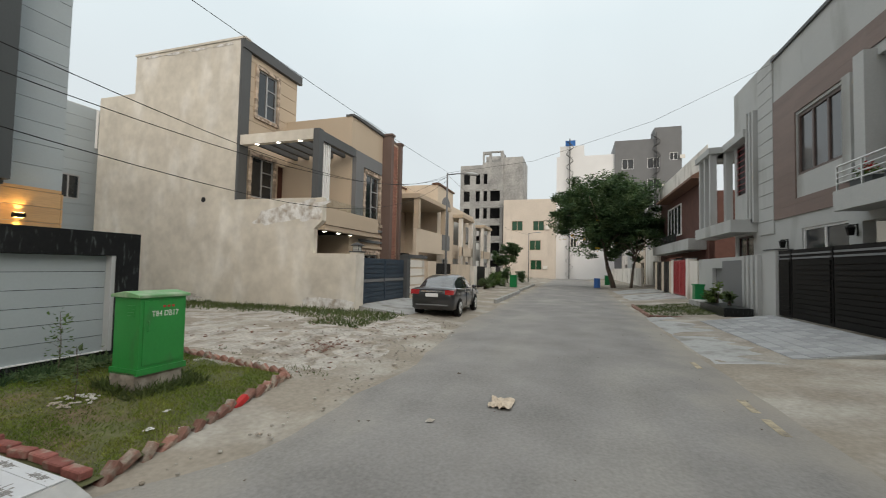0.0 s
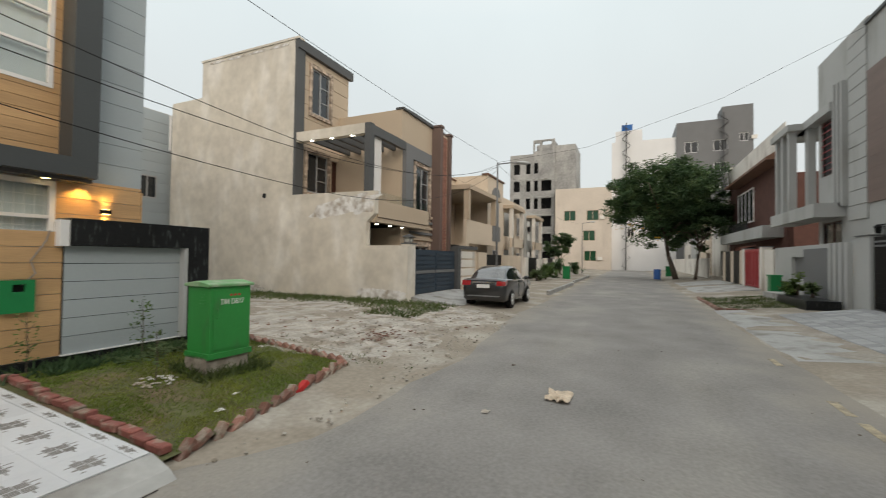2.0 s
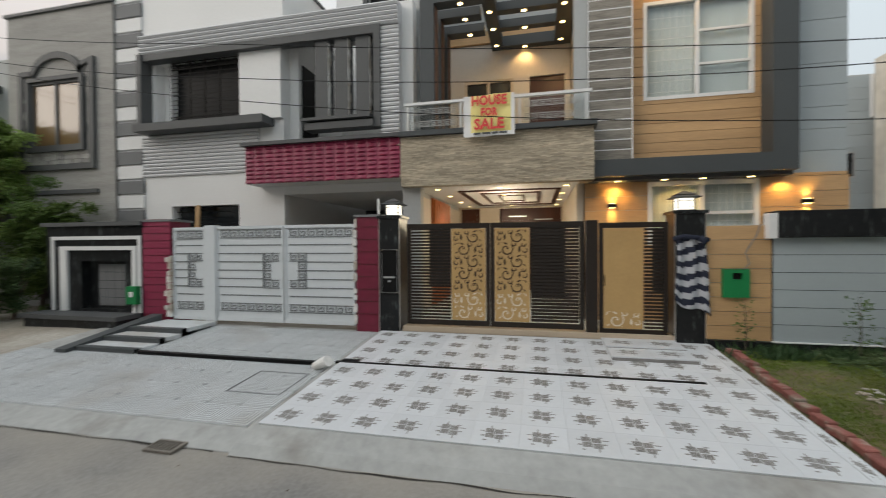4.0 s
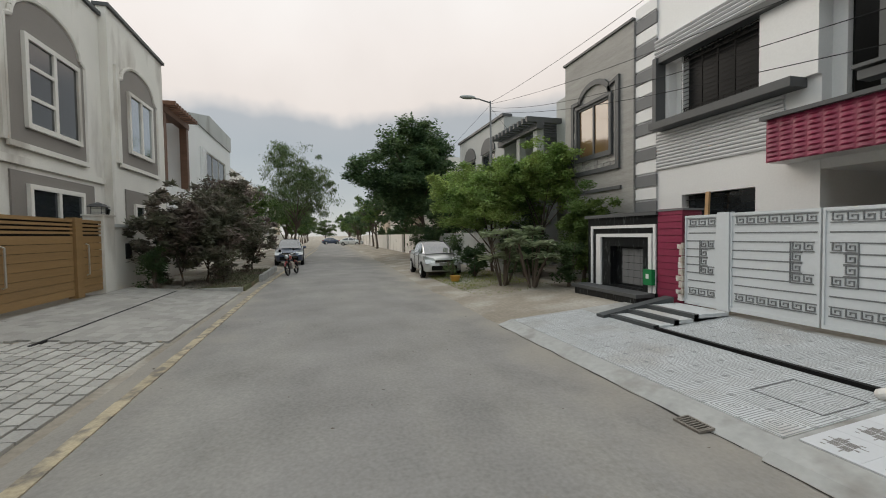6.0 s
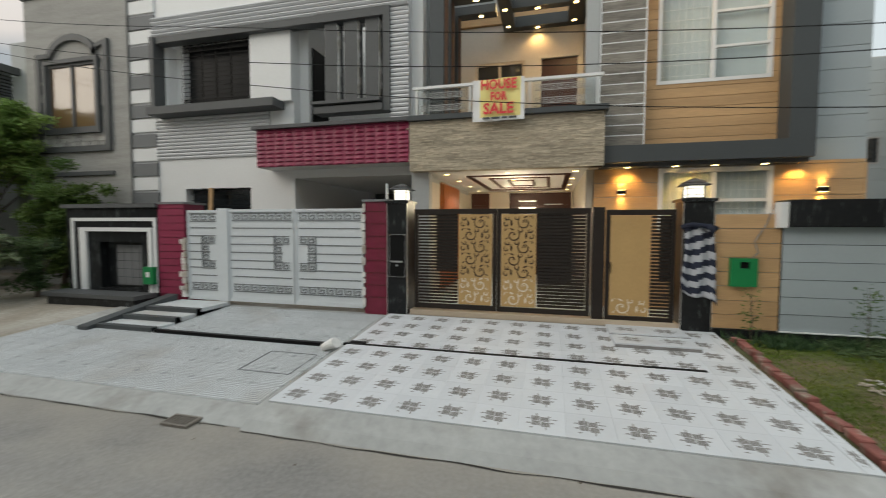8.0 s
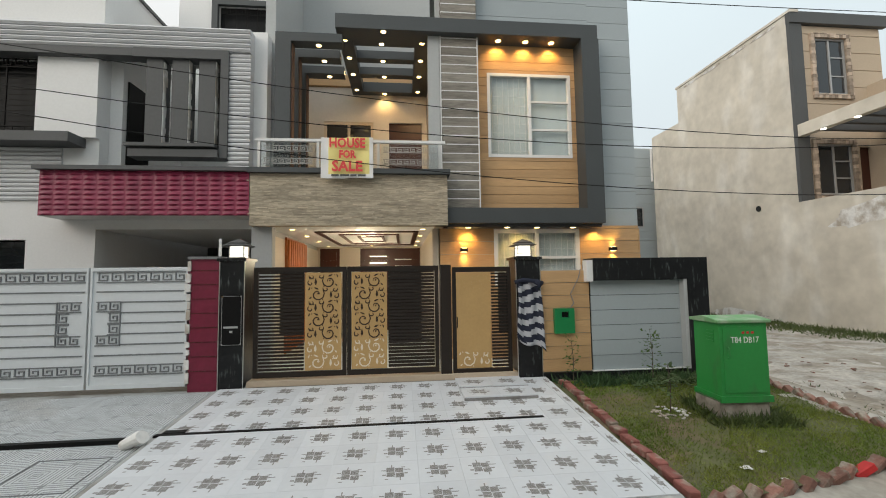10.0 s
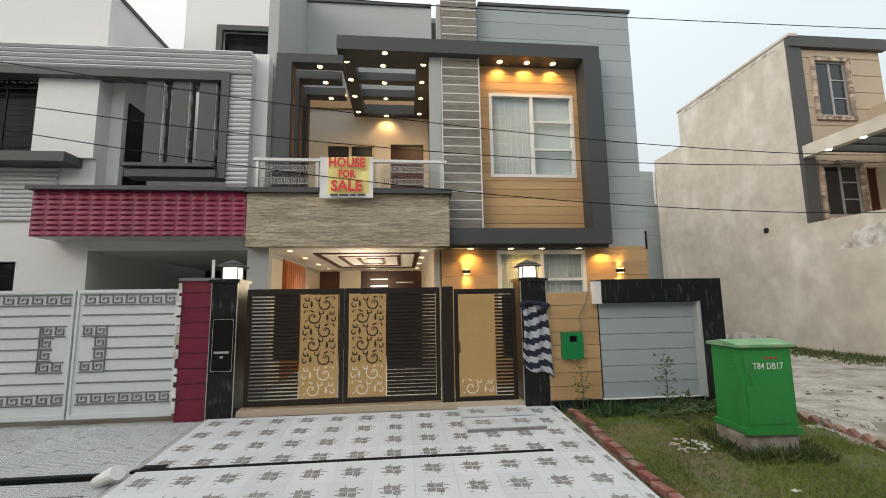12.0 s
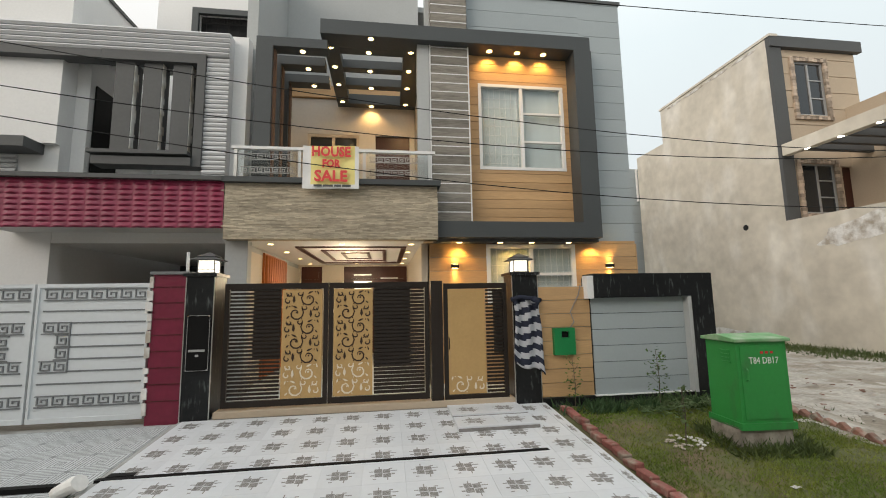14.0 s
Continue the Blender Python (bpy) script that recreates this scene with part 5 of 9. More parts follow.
while y < -0.4:  # side towards the vacant plot
    lay_brick("kerb", 8.15 + rr.uniform(-0.02, 0.02), y, lawn_z(8, y) + 0.0, rr.uniform(-6, 6), -40 + rr.uniform(-9, 9), 95 + rr.uniform(-6, 6))
    y += 0.16

# green electric kiosk
TURN[0] = BOXM
kiosk = thing("electric_kiosk", (0.36, 0.3, 0.2), "green steel electricity kiosk on a cement plinth", "utility box")
PLINTH = mat("dirty_cement_plinth", (0.24, 0.215, 0.18), 0.95, var=0.45, big=3, fine=18, bump=0.9, stain=((0.36, 0.33, 0.28), 0.4, 5, (1, 1, 1)))
block("plinth", (-0.03, 0.02, 0.05), (0.70, 0.62, 0.37), PLINTH, kiosk, "rough dirty cement plinth", bevel=0.025)
block("body", (0.0, 0.0, 0.35), (0.71, 0.62, 1.26), GREENBOX, kiosk, bevel=0.01)
block("skirt", (-0.03, -0.03, 0.35), (0.74, 0.65, 0.42), GREENBOX, kiosk, bevel=0.008)
bm = bmesh.new()
prism(bm, [(-0.04, 1.26), (-0.04, 1.295), (0.31, 1.335), (0.66, 1.295), (0.66, 1.26)], "x", -0.05, 0.76)
part("lid", bm, mat("dusty_green_enamel", (0.16, 0.36, 0.16), 0.6, var=0.2, big=3, fine=25, bump=0.05, stain=((0.30, 0.42, 0.27), 0.5, 5, (1, 1, 1))), kiosk, "dusty green lid", bevel=0.006)
door = block("door", (0.05, -0.014, 0.46), (0.67, 0.0, 1.22), GREENBOX, kiosk, bevel=0.004)
bm = bmesh.new()
tube(bm, [(0.11, -0.02, 0.86), (0.11, -0.045, 0.87), (0.11, -0.045, 0.97), (0.11, -0.02, 0.98)], 0.01, 0.01, 6)
part("handle", bm, GREENBOX, door)
words("marking", "T84 DB17", 0.1, Matrix.Translation((0.37, -0.016, 1.06)) @ Matrix.Rotation(radians(90), 4, "X"), WHITEP, door)
bm = bmesh.new()
for k in range(3):
    bx(bm, (0.33 + k * 0.07, -0.018, 1.135), (0.37 + k * 0.07, -0.014, 1.16))
part("small_print", bm, REDPAINT, door)
for s in range(4):
    block("louvre", (-0.012, 0.12, 1.03 + s * 0.04), (0.0, 0.3, 1.045 + s * 0.04), GREENBOX, kiosk, bevel=0)
TURN[0] = Matrix.Identity(4)

# young plants by the wall, white pebbles, litter
def sprig(x, y, z, h, label, seed, material=LEAFM, n=60, size=0.06, spread=0.1):
    rng = np.random.default_rng(seed)
    t = thing("sapling", (x, y, z), label, "plant", "young plants")
    bm = bmesh.new()
    tube(bm, [(x, y, z - 0.03), (x + 0.02, y, z + h * 0.5), (x - 0.01, y, z + h)], 0.008, 0.003, 5)
    for k in range(6):
        zz = z + h * (0.35 + 0.1 * k)
        tube(bm, [(x, y, zz), (x + rng.uniform(-spread, spread), y + rng.uniform(-spread, spread), zz + 0.08)], 0.004, 0.002, 4)
    part("stem", bm, BARK, t)
    c = np.stack([x + rng.normal(0, spread * 0.7, n), y + rng.normal(0, spread * 0.5, n), z + h * rng.uniform(0.3, 1.05, n)], 1)
    leaves("foliage", c, size, material, t, seed, 0.55)


sprig(5.3, -0.2, 0.25, 0.75, "thin young plant in front of the meter box", 21)
sprig(6.5, -0.35, 0.25, 0.85, "thin young plant before the boarded wall", 22, n=90)
sprig(6.0, -1.5, 0.22, 0.6, "slender sapling in a ring of white pebbles", 23, LEAFL, 40, 0.075)


def fern(x, y, z, r, label, seed, fronds=14):
    rng = np.random.default_rng(seed)
    t = thing("fern", (x, y, z), label, "plant", "young plants")
    pts, bm = [], bmesh.new()
    for k in range(fronds):
        a = k * math.tau / fronds + rng.uniform(-0.2, 0.2)
        path = [(x + math.cos(a) * r * q, y + math.sin(a) * r * q, z + r * (1.1 * q - 0.85 * q * q)) for q in (0.05, 0.3, 0.6, 1.0)]
        tube(bm, path, 0.006, 0.002, 4)
        for q in np.linspace(0.15, 1, 18):
            p = np.array((x + math.cos(a) * r * q, y + math.sin(a) * r * q, z + r * (1.1 * q - 0.85 * q * q)))
            for s in (-1, 1):
                pts.append(p + np.array((-math.sin(a), math.cos(a), 0)) * s * 0.02)
    part("frond", bm, LEAFM, t)
    leaves("leaflet", np.array(pts), 0.09, LEAFL, t, seed, 0.25, kind="stuff")


fern(6.35, -0.4, 0.23, 0.36, "arching young palm fern at the wall foot", 31)
fern(6.95, -0.35, 0.23, 0.42, "arching young palm fern at the wall foot", 32)
peb = thing("pebble_ring", (6.0, -1.5, 0.2), "ring of white pebbles round a sapling", "pebbles")
bm = bmesh.new()
for k in range(46):
    a, r = rr.uniform(0, math.tau), 0.2 * math.sqrt(rr.uniform(0.1, 1))
    px, py = 6.0 + 1.2 * r * math.cos(a), -1.5 + r * math.sin(a)
    m = Matrix.Translation((px, py, lawn_z(px, py) + 0.015)) @ Matrix.Rotation(rr.uniform(0, 3), 4, "Z") @ Matrix.Diagonal((1, 0.75, 0.5, 1))
    bmesh.ops.create_icosphere(bm, subdivisions=1, radius=rr.uniform(0.018, 0.034), matrix=m)
part("pebble", bm, EFFLO, peb, kind="stuff")


def rag(name, x, y, z, r, material, label, category, seed):
    """A crumpled sheet lying on the ground."""
    b = bmesh.new()
    bmesh.ops.create_grid(b, x_segments=14, y_segments=14, size=1.0)
    for v in b.verts:
        a = math.atan2(v.co.y, v.co.x)
        k = r * (0.75 + 0.3 * noise.noise((math.cos(a) * 1.5, math.sin(a) * 1.5, seed)))
        px, py = v.co.x * k, v.co.y * k * 0.7
        v.co = (x + px, y + py, z + 0.012 + r * 0.32 * abs(noise.noise((px * 9, py * 9, seed))) + 0.12 * r * abs(noise.noise((px * 22, py * 22, seed))))
    b.normal_update()
    bmesh.ops.solidify(b, geom=b.faces[:], thickness=0.004)
    return tagged(part(name, b, material, smooth=False), label, category)


PAPER = mat("dirty_paper", (0.60, 0.51, 0.40), 0.9, var=0.3, big=6, fine=30, bump=0.3)
rag("litter_bag", 8.17, -5.93, 0.03, 0.27, PAPER, "crumpled dirty beige bag lying on the asphalt", "litter", 1.0)
rag("litter_paper", 7.3, -5.25, 0.025, 0.07, EFFLO, "small scrap of white paper on the asphalt", "litter", 2.0)
for k, (px, py, s) in enumerate(((5.9, -2.75, 0.06), (6.3, -2.5, 0.05), (6.1, -2.95, 0.035), (9.5, -5.0, 0.05), (7.7, -2.1, 0.04))):
    rag("litter_scrap", px, py, (lawn_z(px, py) if k < 3 else 0.02), s, EFFLO if k != 3 else BARK, "small scrap of litter lying on the ground", "litter", 3.0 + k)
# low stones and clods on the verge
bm = bmesh.new()
for k in range(900):
    px, py = rr.uniform(5.2, 16), rr.uniform(-3.9, -0.6)
    if px < 8.2 and py > -3.45:
        continue
    s = rr.uniform(0.006, 0.03) * (2.0 if rr.random() < 0.04 else 1)
    m = Matrix.Translation((px, py, ground_height(px, py) + s * 0.2)) @ Matrix.Rotation(rr.uniform(0, 3), 4, "Z") @ Matrix.Diagonal((1, 0.8, 0.6, 1))
    bmesh.ops.create_icosphere(bm, subdivisions=1, radius=s, matrix=m)
chips = bmesh.new()
for k in range(200):
    px, py = (rr.gauss(10.4, 0.35), rr.gauss(-1.9, 0.22)) if k < 90 else (rr.uniform(8.3, 15), rr.uniform(-3.3, 1.5))
    a, s = rr.uniform(0, 3.1), rr.uniform(0.01, 0.028)
    for v in bx(chips, (-s * 1.6, -s * 0.6, 0), (s * 1.6, s * 0.6, s * 0.6)):
        v.co = Matrix.Translation((px, py, ground_height(px, py) + 0.012)) @ Matrix.Rotation(a, 4, "Z") @ Matrix.Rotation(rr.uniform(-0.3, 0.3), 4, "X") @ v.co
tagged(part("brick_chips", chips, KERBBR), "broken brick chips and clods scattered on the vacant plot", "rubble", kind="stuff")
tagged(part("rubble", bm, SAND), "scattered small stones and clods on the dusty verge", "stones", kind="stuff")


# ---------------------------------------------------------------- white neighbour with crimson balcony
houseB = thing("house", (-3.6, 5, 0.3), "white two-storey house with crimson tiled balcony and grey ribbed bands", "house", "street houses")
bm = bmesh.new()
holed(bm, -7.28, -2.82, 1.6, 1.85, 0.2, 7.9, [(-5.78, -3.97, 1.4, 2.72), (-6.2, -3.85, 4.57, 6.1)])
bx(bm, (-7.28, 1.85, 0.2), (-7.05, 10, 7.9))
bx(bm, (-3.1, 1.85, 0.2), (-2.9, 6.5, 4.0))
bx(bm, (-7.05, 6.4, 0.2), (0.0, 6.6, 4.0))
bx(bm, (-2.82, 1.6, 6.62), (0.14, 1.85, 6.75))
bx(bm, (-0.45, 1.6, 3.95), (0.14, 1.85, 6.62))
bx(bm, (-0.45, 1.85, 3.95), (-0.02, 4.0, 6.62))
part("wall", bm, WHITEP, houseB)
bm = bmesh.new()
bx(bm, (-2.82, 1.85, 3.95), (-2.6, 4.2, 6.62))
holed(bm, -2.6, -0.45, 4.0, 4.2, 3.95, 6.62)
part("balcony_back_wall", bm, WHITEP, houseB)
block("balcony_door", (-2.6, 1.98, 3.95), (-2.57, 2.66, 5.85), BLACKM, houseB, "dark balcony door")
# charcoal colour paints the garage's deep shade in front of the white wall
block("garage_back", (-2.9, 6.2, 0.2), (-0.02, 6.39, 2.9), CHARCOAL, houseB, "charcoal sheet painting the shade deep in the garage", bevel=0)
block("ceiling_slab", (-7.2, 1.85, 6.62), (-0.02, 2.9, 6.75), RAWCON, houseB, "rough concrete soffit")
block("ceiling_slab", (-7.2, 2.9, 6.62), (-2.6, 10, 6.75), RAWCON, houseB, "rough concrete soffit")
# flat dark sheet painting the shade of the rooms behind both windows
block("room_dark", (-6.9, 3.2, 0.4), (-3.2, 3.3, 6.5), SHADEIN, houseB, bevel=0)
bm = bmesh.new()
holed(bm, -3.05, 0.2, 4.6, 4.85, 6.75, 10.9, [(-2.05, -0.42, 8.35, 9.2)])
bx(bm, (-3.05, 4.85, 6.75), (-2.85, 10, 10.9))
part("tower_wall", bm, WHITEP, houseB)
block("tower_cap", (-3.1, 4.52, 10.9), (0.24, 4.95, 10.97), DGREY, houseB)
bm = bmesh.new()
holed(bm, -2.2, -0.27, 4.5, 4.6, 8.2, 9.35, [(-2.05, -0.42, 8.35, 9.2)])
part("tower_window_frame", bm, CHARCOAL, houseB)
bm = bmesh.new()
for k in range(6):
    bx(bm, (-1.9 + k * 0.27, 4.6, 8.36), (-1.885 + k * 0.27, 4.612, 9.19))
key_strip(bm, -2.0, -0.47, 8.98, 9.15, 4.6, 0.012, 0.02)
part("tower_grille", bm, BLACKM, houseB, "black iron grille")
block("tower_pane", (-2.05, 4.7, 8.35), (-0.42, 4.72, 9.2), GLASSN, houseB, bevel=0)
for k in range(4):
    block("grey_band", (-0.27, 4.57, 7.4 + k * 0.62), (0.22, 4.6, 7.7 + k * 0.62), MGREY, houseB, bevel=0)
prismb = bmesh.new()
prism(prismb, [(3.0, 6.7), (3.0, 9.2), (10, 9.2), (10, 6.7)], "x", -7.05, -4.0)
part("stair_block", prismb, WHITEP, houseB)
block("stair_cap", (-4.1, 2.95, 9.2), (-3.95, 10, 9.28), DGREY, houseB)


def ribs(bm, x0, x1, z0, z1, y, step=0.085, depth=0.05):
    """Horizontal half-round ribs on a face towards -y."""
    n = max(1, int(round((z1 - z0) / step)))
    s = (z1 - z0) / n
    for i in range(n):
        za = z0 + i * s
        prism(bm, [(y, za + 0.004), (y - depth * 0.75, za + s * 0.12), (y - depth, za + s * 0.5), (y - depth * 0.75, za + s * 0.88), (y, za + s - 0.004)], "x", x0, x1)


RIBC = mat("ribbed_grey_paint", (0.57, 0.575, 0.59), 0.6, var=0.08, big=0.8, fine=20, bump=0.05)
def rib_row(x0, x1, z0, z1, y, step, depth):
    n = max(1, int(round((z1 - z0) / step)))
    for i in range(n):
        b = bmesh.new()
        ribs(b, x0, x1, z0 + i * (z1 - z0) / n, z0 + (i + 1) * (z1 - z0) / n, y, step, depth)
        part("rib", b, RIBC, houseB)


rib_row(-6.55, -3.42, 3.42, 4.4, 1.6, 0.085, 0.05)
rib_row(-6.4, -0.1, 6.2, 6.66, 1.45, 0.1, 0.12)
rib_row(-0.48, -0.1, 3.98, 6.2, 1.45, 0.085, 0.06)
bm = bmesh.new()
bx(bm, (-6.4, 1.45, 6.18), (-0.1, 1.6, 6.66))
part("ribbed_cornice", bm, RIBC, houseB, "grey ribbed cornice")
bm = bmesh.new()
bx(bm, (-0.48, 1.45, 3.98), (-0.1, 1.6, 6.2))
part("ribbed_jamb", bm, RIBC, houseB, "grey ribbed jamb")
# banded corner strip
for k in range(8):
    z = 2.35 + k * 0.7
    block("grey_band", (-7.3, 1.545, z), (-6.55, 1.6, z + 0.3), MGREY, houseB, bevel=0.003)
    block("white_band", (-7.3, 1.55, z + 0.36), (-6.55, 1.6, z + 0.66), WHITEP, houseB, bevel=0.003)
    bm = bmesh.new()
    ribs(bm, -7.29, -6.56, z + 0.3, z + 0.36, 1.6, 0.03, 0.03)
    part("ribbed_band", bm, RIBC, houseB)
# first-floor window with frame, sill and black grille
bm = bmesh.new()
bx(bm, (-6.42, 1.3, 4.57), (-6.3, 1.6, 6.2))
bx(bm, (-6.42, 1.35, 6.06), (-2.153, 1.6, 6.2))
part("window_hood", bm, DGREY, houseB, "dark grey hood running into the balcony frame")
block("window_sill", (-6.42, 1.18, 4.4), (-3.05, 1.6, 4.57), DGREY, houseB, "dark grey projecting sill", bevel=0.015)
block("white_pier", (-3.85, 1.5, 4.57), (-2.82, 1.6, 6.1), WHITEP, houseB)
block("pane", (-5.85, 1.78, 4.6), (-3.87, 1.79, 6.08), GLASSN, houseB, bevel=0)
gr = thing("window_grille", (-4.85, 1.62, 4.57), "black iron window grille with key-pattern borders", "grille", "window grilles")
for k in range(14):
    block("bar", (-5.8, 1.61, 4.68 + k * 0.1), (-3.88, 1.622, 4.692 + k * 0.1), BLACKM, gr, bevel=0)
for xx in (-5.8, -5.25, -4.85, -4.45, -3.9):
    block("upright", (xx, 1.6, 4.6), (xx + 0.02, 1.625, 6.08), BLACKM, gr, bevel=0)
bm = bmesh.new()
key_strip(bm, -5.75, -3.92, 4.63, 4.8, 1.6, 0.012, 0.02)
part("key_border", bm, BLACKM, gr)
bm = bmesh.new()
key_strip(bm, -5.75, -3.92, 5.88, 6.05, 1.6, 0.012, 0.02)
part("key_border", bm, BLACKM, gr)
bm = bmesh.new()
holed(bm, -5.8, -5.76, 1.6, 1.95, 4.57, 6.1)
bx(bm, (-6.2, 1.84, 4.57), (-5.8, 1.94, 6.1))
part("window_reveal", bm, WHITEP, houseB)
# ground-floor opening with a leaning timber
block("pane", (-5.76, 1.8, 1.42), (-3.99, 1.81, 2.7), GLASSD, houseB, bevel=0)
bm = bmesh.new()
for k in range(9):
    bx(bm, (-5.76, 1.72, 1.5 + k * 0.135), (-3.99, 1.73, 1.512 + k * 0.135))
part("grille", bm, BLACKM, houseB)
tim = thing("timber", (-5.0, 1.5, 0.4), "rough timber batten leaning against the window", "plank")
bm = bmesh.new()
prism(bm, [(-5.15, 0.45), (-5.06, 0.45), (-4.94, 2.72), (-5.03, 2.72)], "y", 1.5, 1.55)
part("batten", bm, WOODP, tim)
# balcony: recessed frame with dark fins
bm = bmesh.new()
bx(bm, (-2.15, 1.35, 6.05), (-0.48, 1.6, 6.22))
bx(bm, (-0.62, 1.35, 4.18), (-0.48, 1.6, 6.05))
bx(bm, (-2.15, 1.3, 4.18), (-0.62, 1.6, 4.32))
bx(bm, (-2.2, 1.25, 4.36), (-0.66, 1.62, 4.42))
part("balcony_frame", bm, DGREY, houseB, "dark grey balcony frame")
rr2 = random.Random(61)
for xx in (-1.95, -1.5, -1.03):
    block("fin", (xx, 1.42, 4.42), (xx + 0.29, 1.68, 6.05), DGREY, houseB, "dark grey vertical fin")
    bm = bmesh.new()
    z = 4.43
    while z < 5.98:
        h = rr2.uniform(0.06, 0.16)
        bx(bm, (xx + 0.291, 1.43, z), (xx + 0.303, 1.5 + rr2.uniform(0.0, 0.07), min(z + h, 6.04)))
        z += h
    part("fin_edge", bm, EFFLO, houseB, "ragged bare plaster fin edge")
# crimson relief tiles of the balcony
bm = bmesh.new()
bx(bm, (-3.4, 1.1, 3.08), (0.0, 1.6, 3.86))
bx(bm, (-2.817, 1.603, 2.9), (0.0, 6.5, 3.08))
part("balcony_wall", bm, WHITEP, houseB)
block("balcony_cap", (-3.46, 1.0, 3.86), (0.02, 1.6, 3.93), DGREY, houseB, "dark grey coping", bevel=0.006)
tile = bmesh.new()
tw, th, nu = 0.2275, 0.0865, 8
wave = []
for v, d in ((0.0, 0.0), (0.12, 0.55), (0.3, 1.0), (0.62, 0.45), (1.0, 0.0)):
    wave.append([tile.verts.new((-tw / 2 + tw * i / nu, -0.004 - 0.036 * d * math.sin(math.pi * min(1.0, max(0.0, (i / nu - 0.04) / 0.92))) ** 1.3, th * v)) for i in range(nu + 1)])
for lo, hi in zip(wave, wave[1:]):
    for i in range(nu):
        tile.faces.new((lo[i], lo[i + 1], hi[i + 1], hi[i]))
me_r = bpy.data.meshes.new("relief_tile")
tile.to_mesh(me_r)
tile.free()
me_r.materials.append(ROSE)
# boundary wall, gate and steps of the white house
pB = pillar(-0.42, -0.01, 0.02, 0.42, 0.4, 2.3, MAROON, "maroon tiled gate pillar with torn plaster edge", MGREY, edge=False)
bm = bmesh.new()
for k in range(8):
    bx(bm, (-0.425, 0.012, 0.62 + k * 0.21), (-0.005, 0.02, 0.626 + k * 0.21))
part("joint", bm, DOORW, pB)
bm = bmesh.new()
z = 0.45
while z < 2.25:
    wv = rr.uniform(0.02, 0.09)
    bx(bm, (-0.43 - wv * 0.7, 0.0, z), (-0.405, 0.036, z + rr.uniform(0.06, 0.16)))
    z += rr.uniform(0.1, 0.24)
part("torn_plaster", bm, EFFLO, pB, "ragged pale plaster edge")
bm = bmesh.new()
tube(bm, [(-0.08, 0.2, 2.3), (-0.08, 0.2, 2.58)], 0.022, 0.022, 8)
part("conduit", bm, WHITEP, pB, "bare white conduit stub")
bm = bmesh.new()
pB2 = pillar(-4.84, -4.22, 0.02, 0.5, 0.45, 2.3, MAROON, "maroon relief-tiled gate pillar with torn plaster", MGREY, edge=False)
for k in range(13):
    bx(bm, (-4.845, 0.008, 0.5 + k * 0.14), (-4.215, 0.02, 0.585 + k * 0.14 + 0.04))
part("relief_course", bm, ROSE, pB2, "crimson relief courses", bevel=0.006, kind="stuff")
bm = bmesh.new()
z = 0.45
while z < 1.5:
    wv = rr.uniform(0.04, 0.16)
    bx(bm, (-4.23, 0.0, z), (-4.22 + wv * 0.3, 0.06, z + 0.12))
    bx(bm, (-4.23 - wv, 0.005, z), (-4.22, 0.03, z + rr.uniform(0.08, 0.16)))
    z += 0.13
part("torn_plaster", bm, EFFLO, pB2, "ragged pale plaster edge")


KEYG = mat("grey_gate_relief", (0.17, 0.18, 0.187), 0.5, var=0.1, big=2, fine=25, bump=0.03)


def key_gate(x0, x1, z0, z1, y, panel, label):
    t = thing("gate_leaf", ((x0 + x1) / 2, y, z0), label, "gate", "white gate leaves")
    block("sheet", (x0, y, z0), (x1, y + 0.03, z1), WHITEM, t, bevel=0.003)
    bm = bmesh.new()
    holed(bm, x0, x1, y - 0.02, y, z0, z1, [(x0 + 0.028, x1 - 0.028, z0 + 0.06, z1 - 0.05)])
    part("frame", bm, WHITEM, t, bevel=0.004)
    bm = bmesh.new()
    key_strip(bm, x0 + 0.08, x1 - 0.03, z1 - 0.22, z1 - 0.065, y, 0.014, 0.015)
    part("key_relief", bm, KEYG, t, "grey key-pattern relief")
    bm = bmesh.new()
    key_strip(bm, x0 + 0.08, x1 - 0.03, z0 + 0.185, z0 + 0.335, y, 0.014, 0.015)
    part("key_relief", bm, KEYG, t, "grey key-pattern relief")
    bm = bmesh.new()
    a, b = panel
    zc = z0 + 0.93
    s = 1 if (a + b) / 2 > (x0 + x1) / 2 else -1
    for q in (zc + 0.165, zc - 0.32):
        key_strip(bm, a, b, q, q + 0.155, y, 0.014, 0.015)
    xm = a if s > 0 else b - 0.16
    for k in range(2):
        key_strip(bm, xm, xm + 0.16, zc - 0.163 + k * 0.163, zc - 0.002 + k * 0.163, y, 0.014, 0.015)
    edge = a - 0.014 if s > 0 else b
    bx(bm, (edge, y - 0.014, zc - 0.32), (edge + 0.014, y, zc + 0.32))
    part("key_relief", bm, KEYG, t, "grey key-pattern relief")
    for k in range(7):
        zz = zc + 0.46 - k * 0.1525
        lo, hi = (x0 + 0.03, a - 0.02) if s > 0 else (b + 0.02, x1 - 0.03)
        if k in (0, 6):
            lo, hi = x0 + 0.08, x1 - 0.05
        block("groove", (lo, y - 0.008, zz - 0.01), (hi, y, zz + 0.01), KEYG, t, bevel=0)
    return t


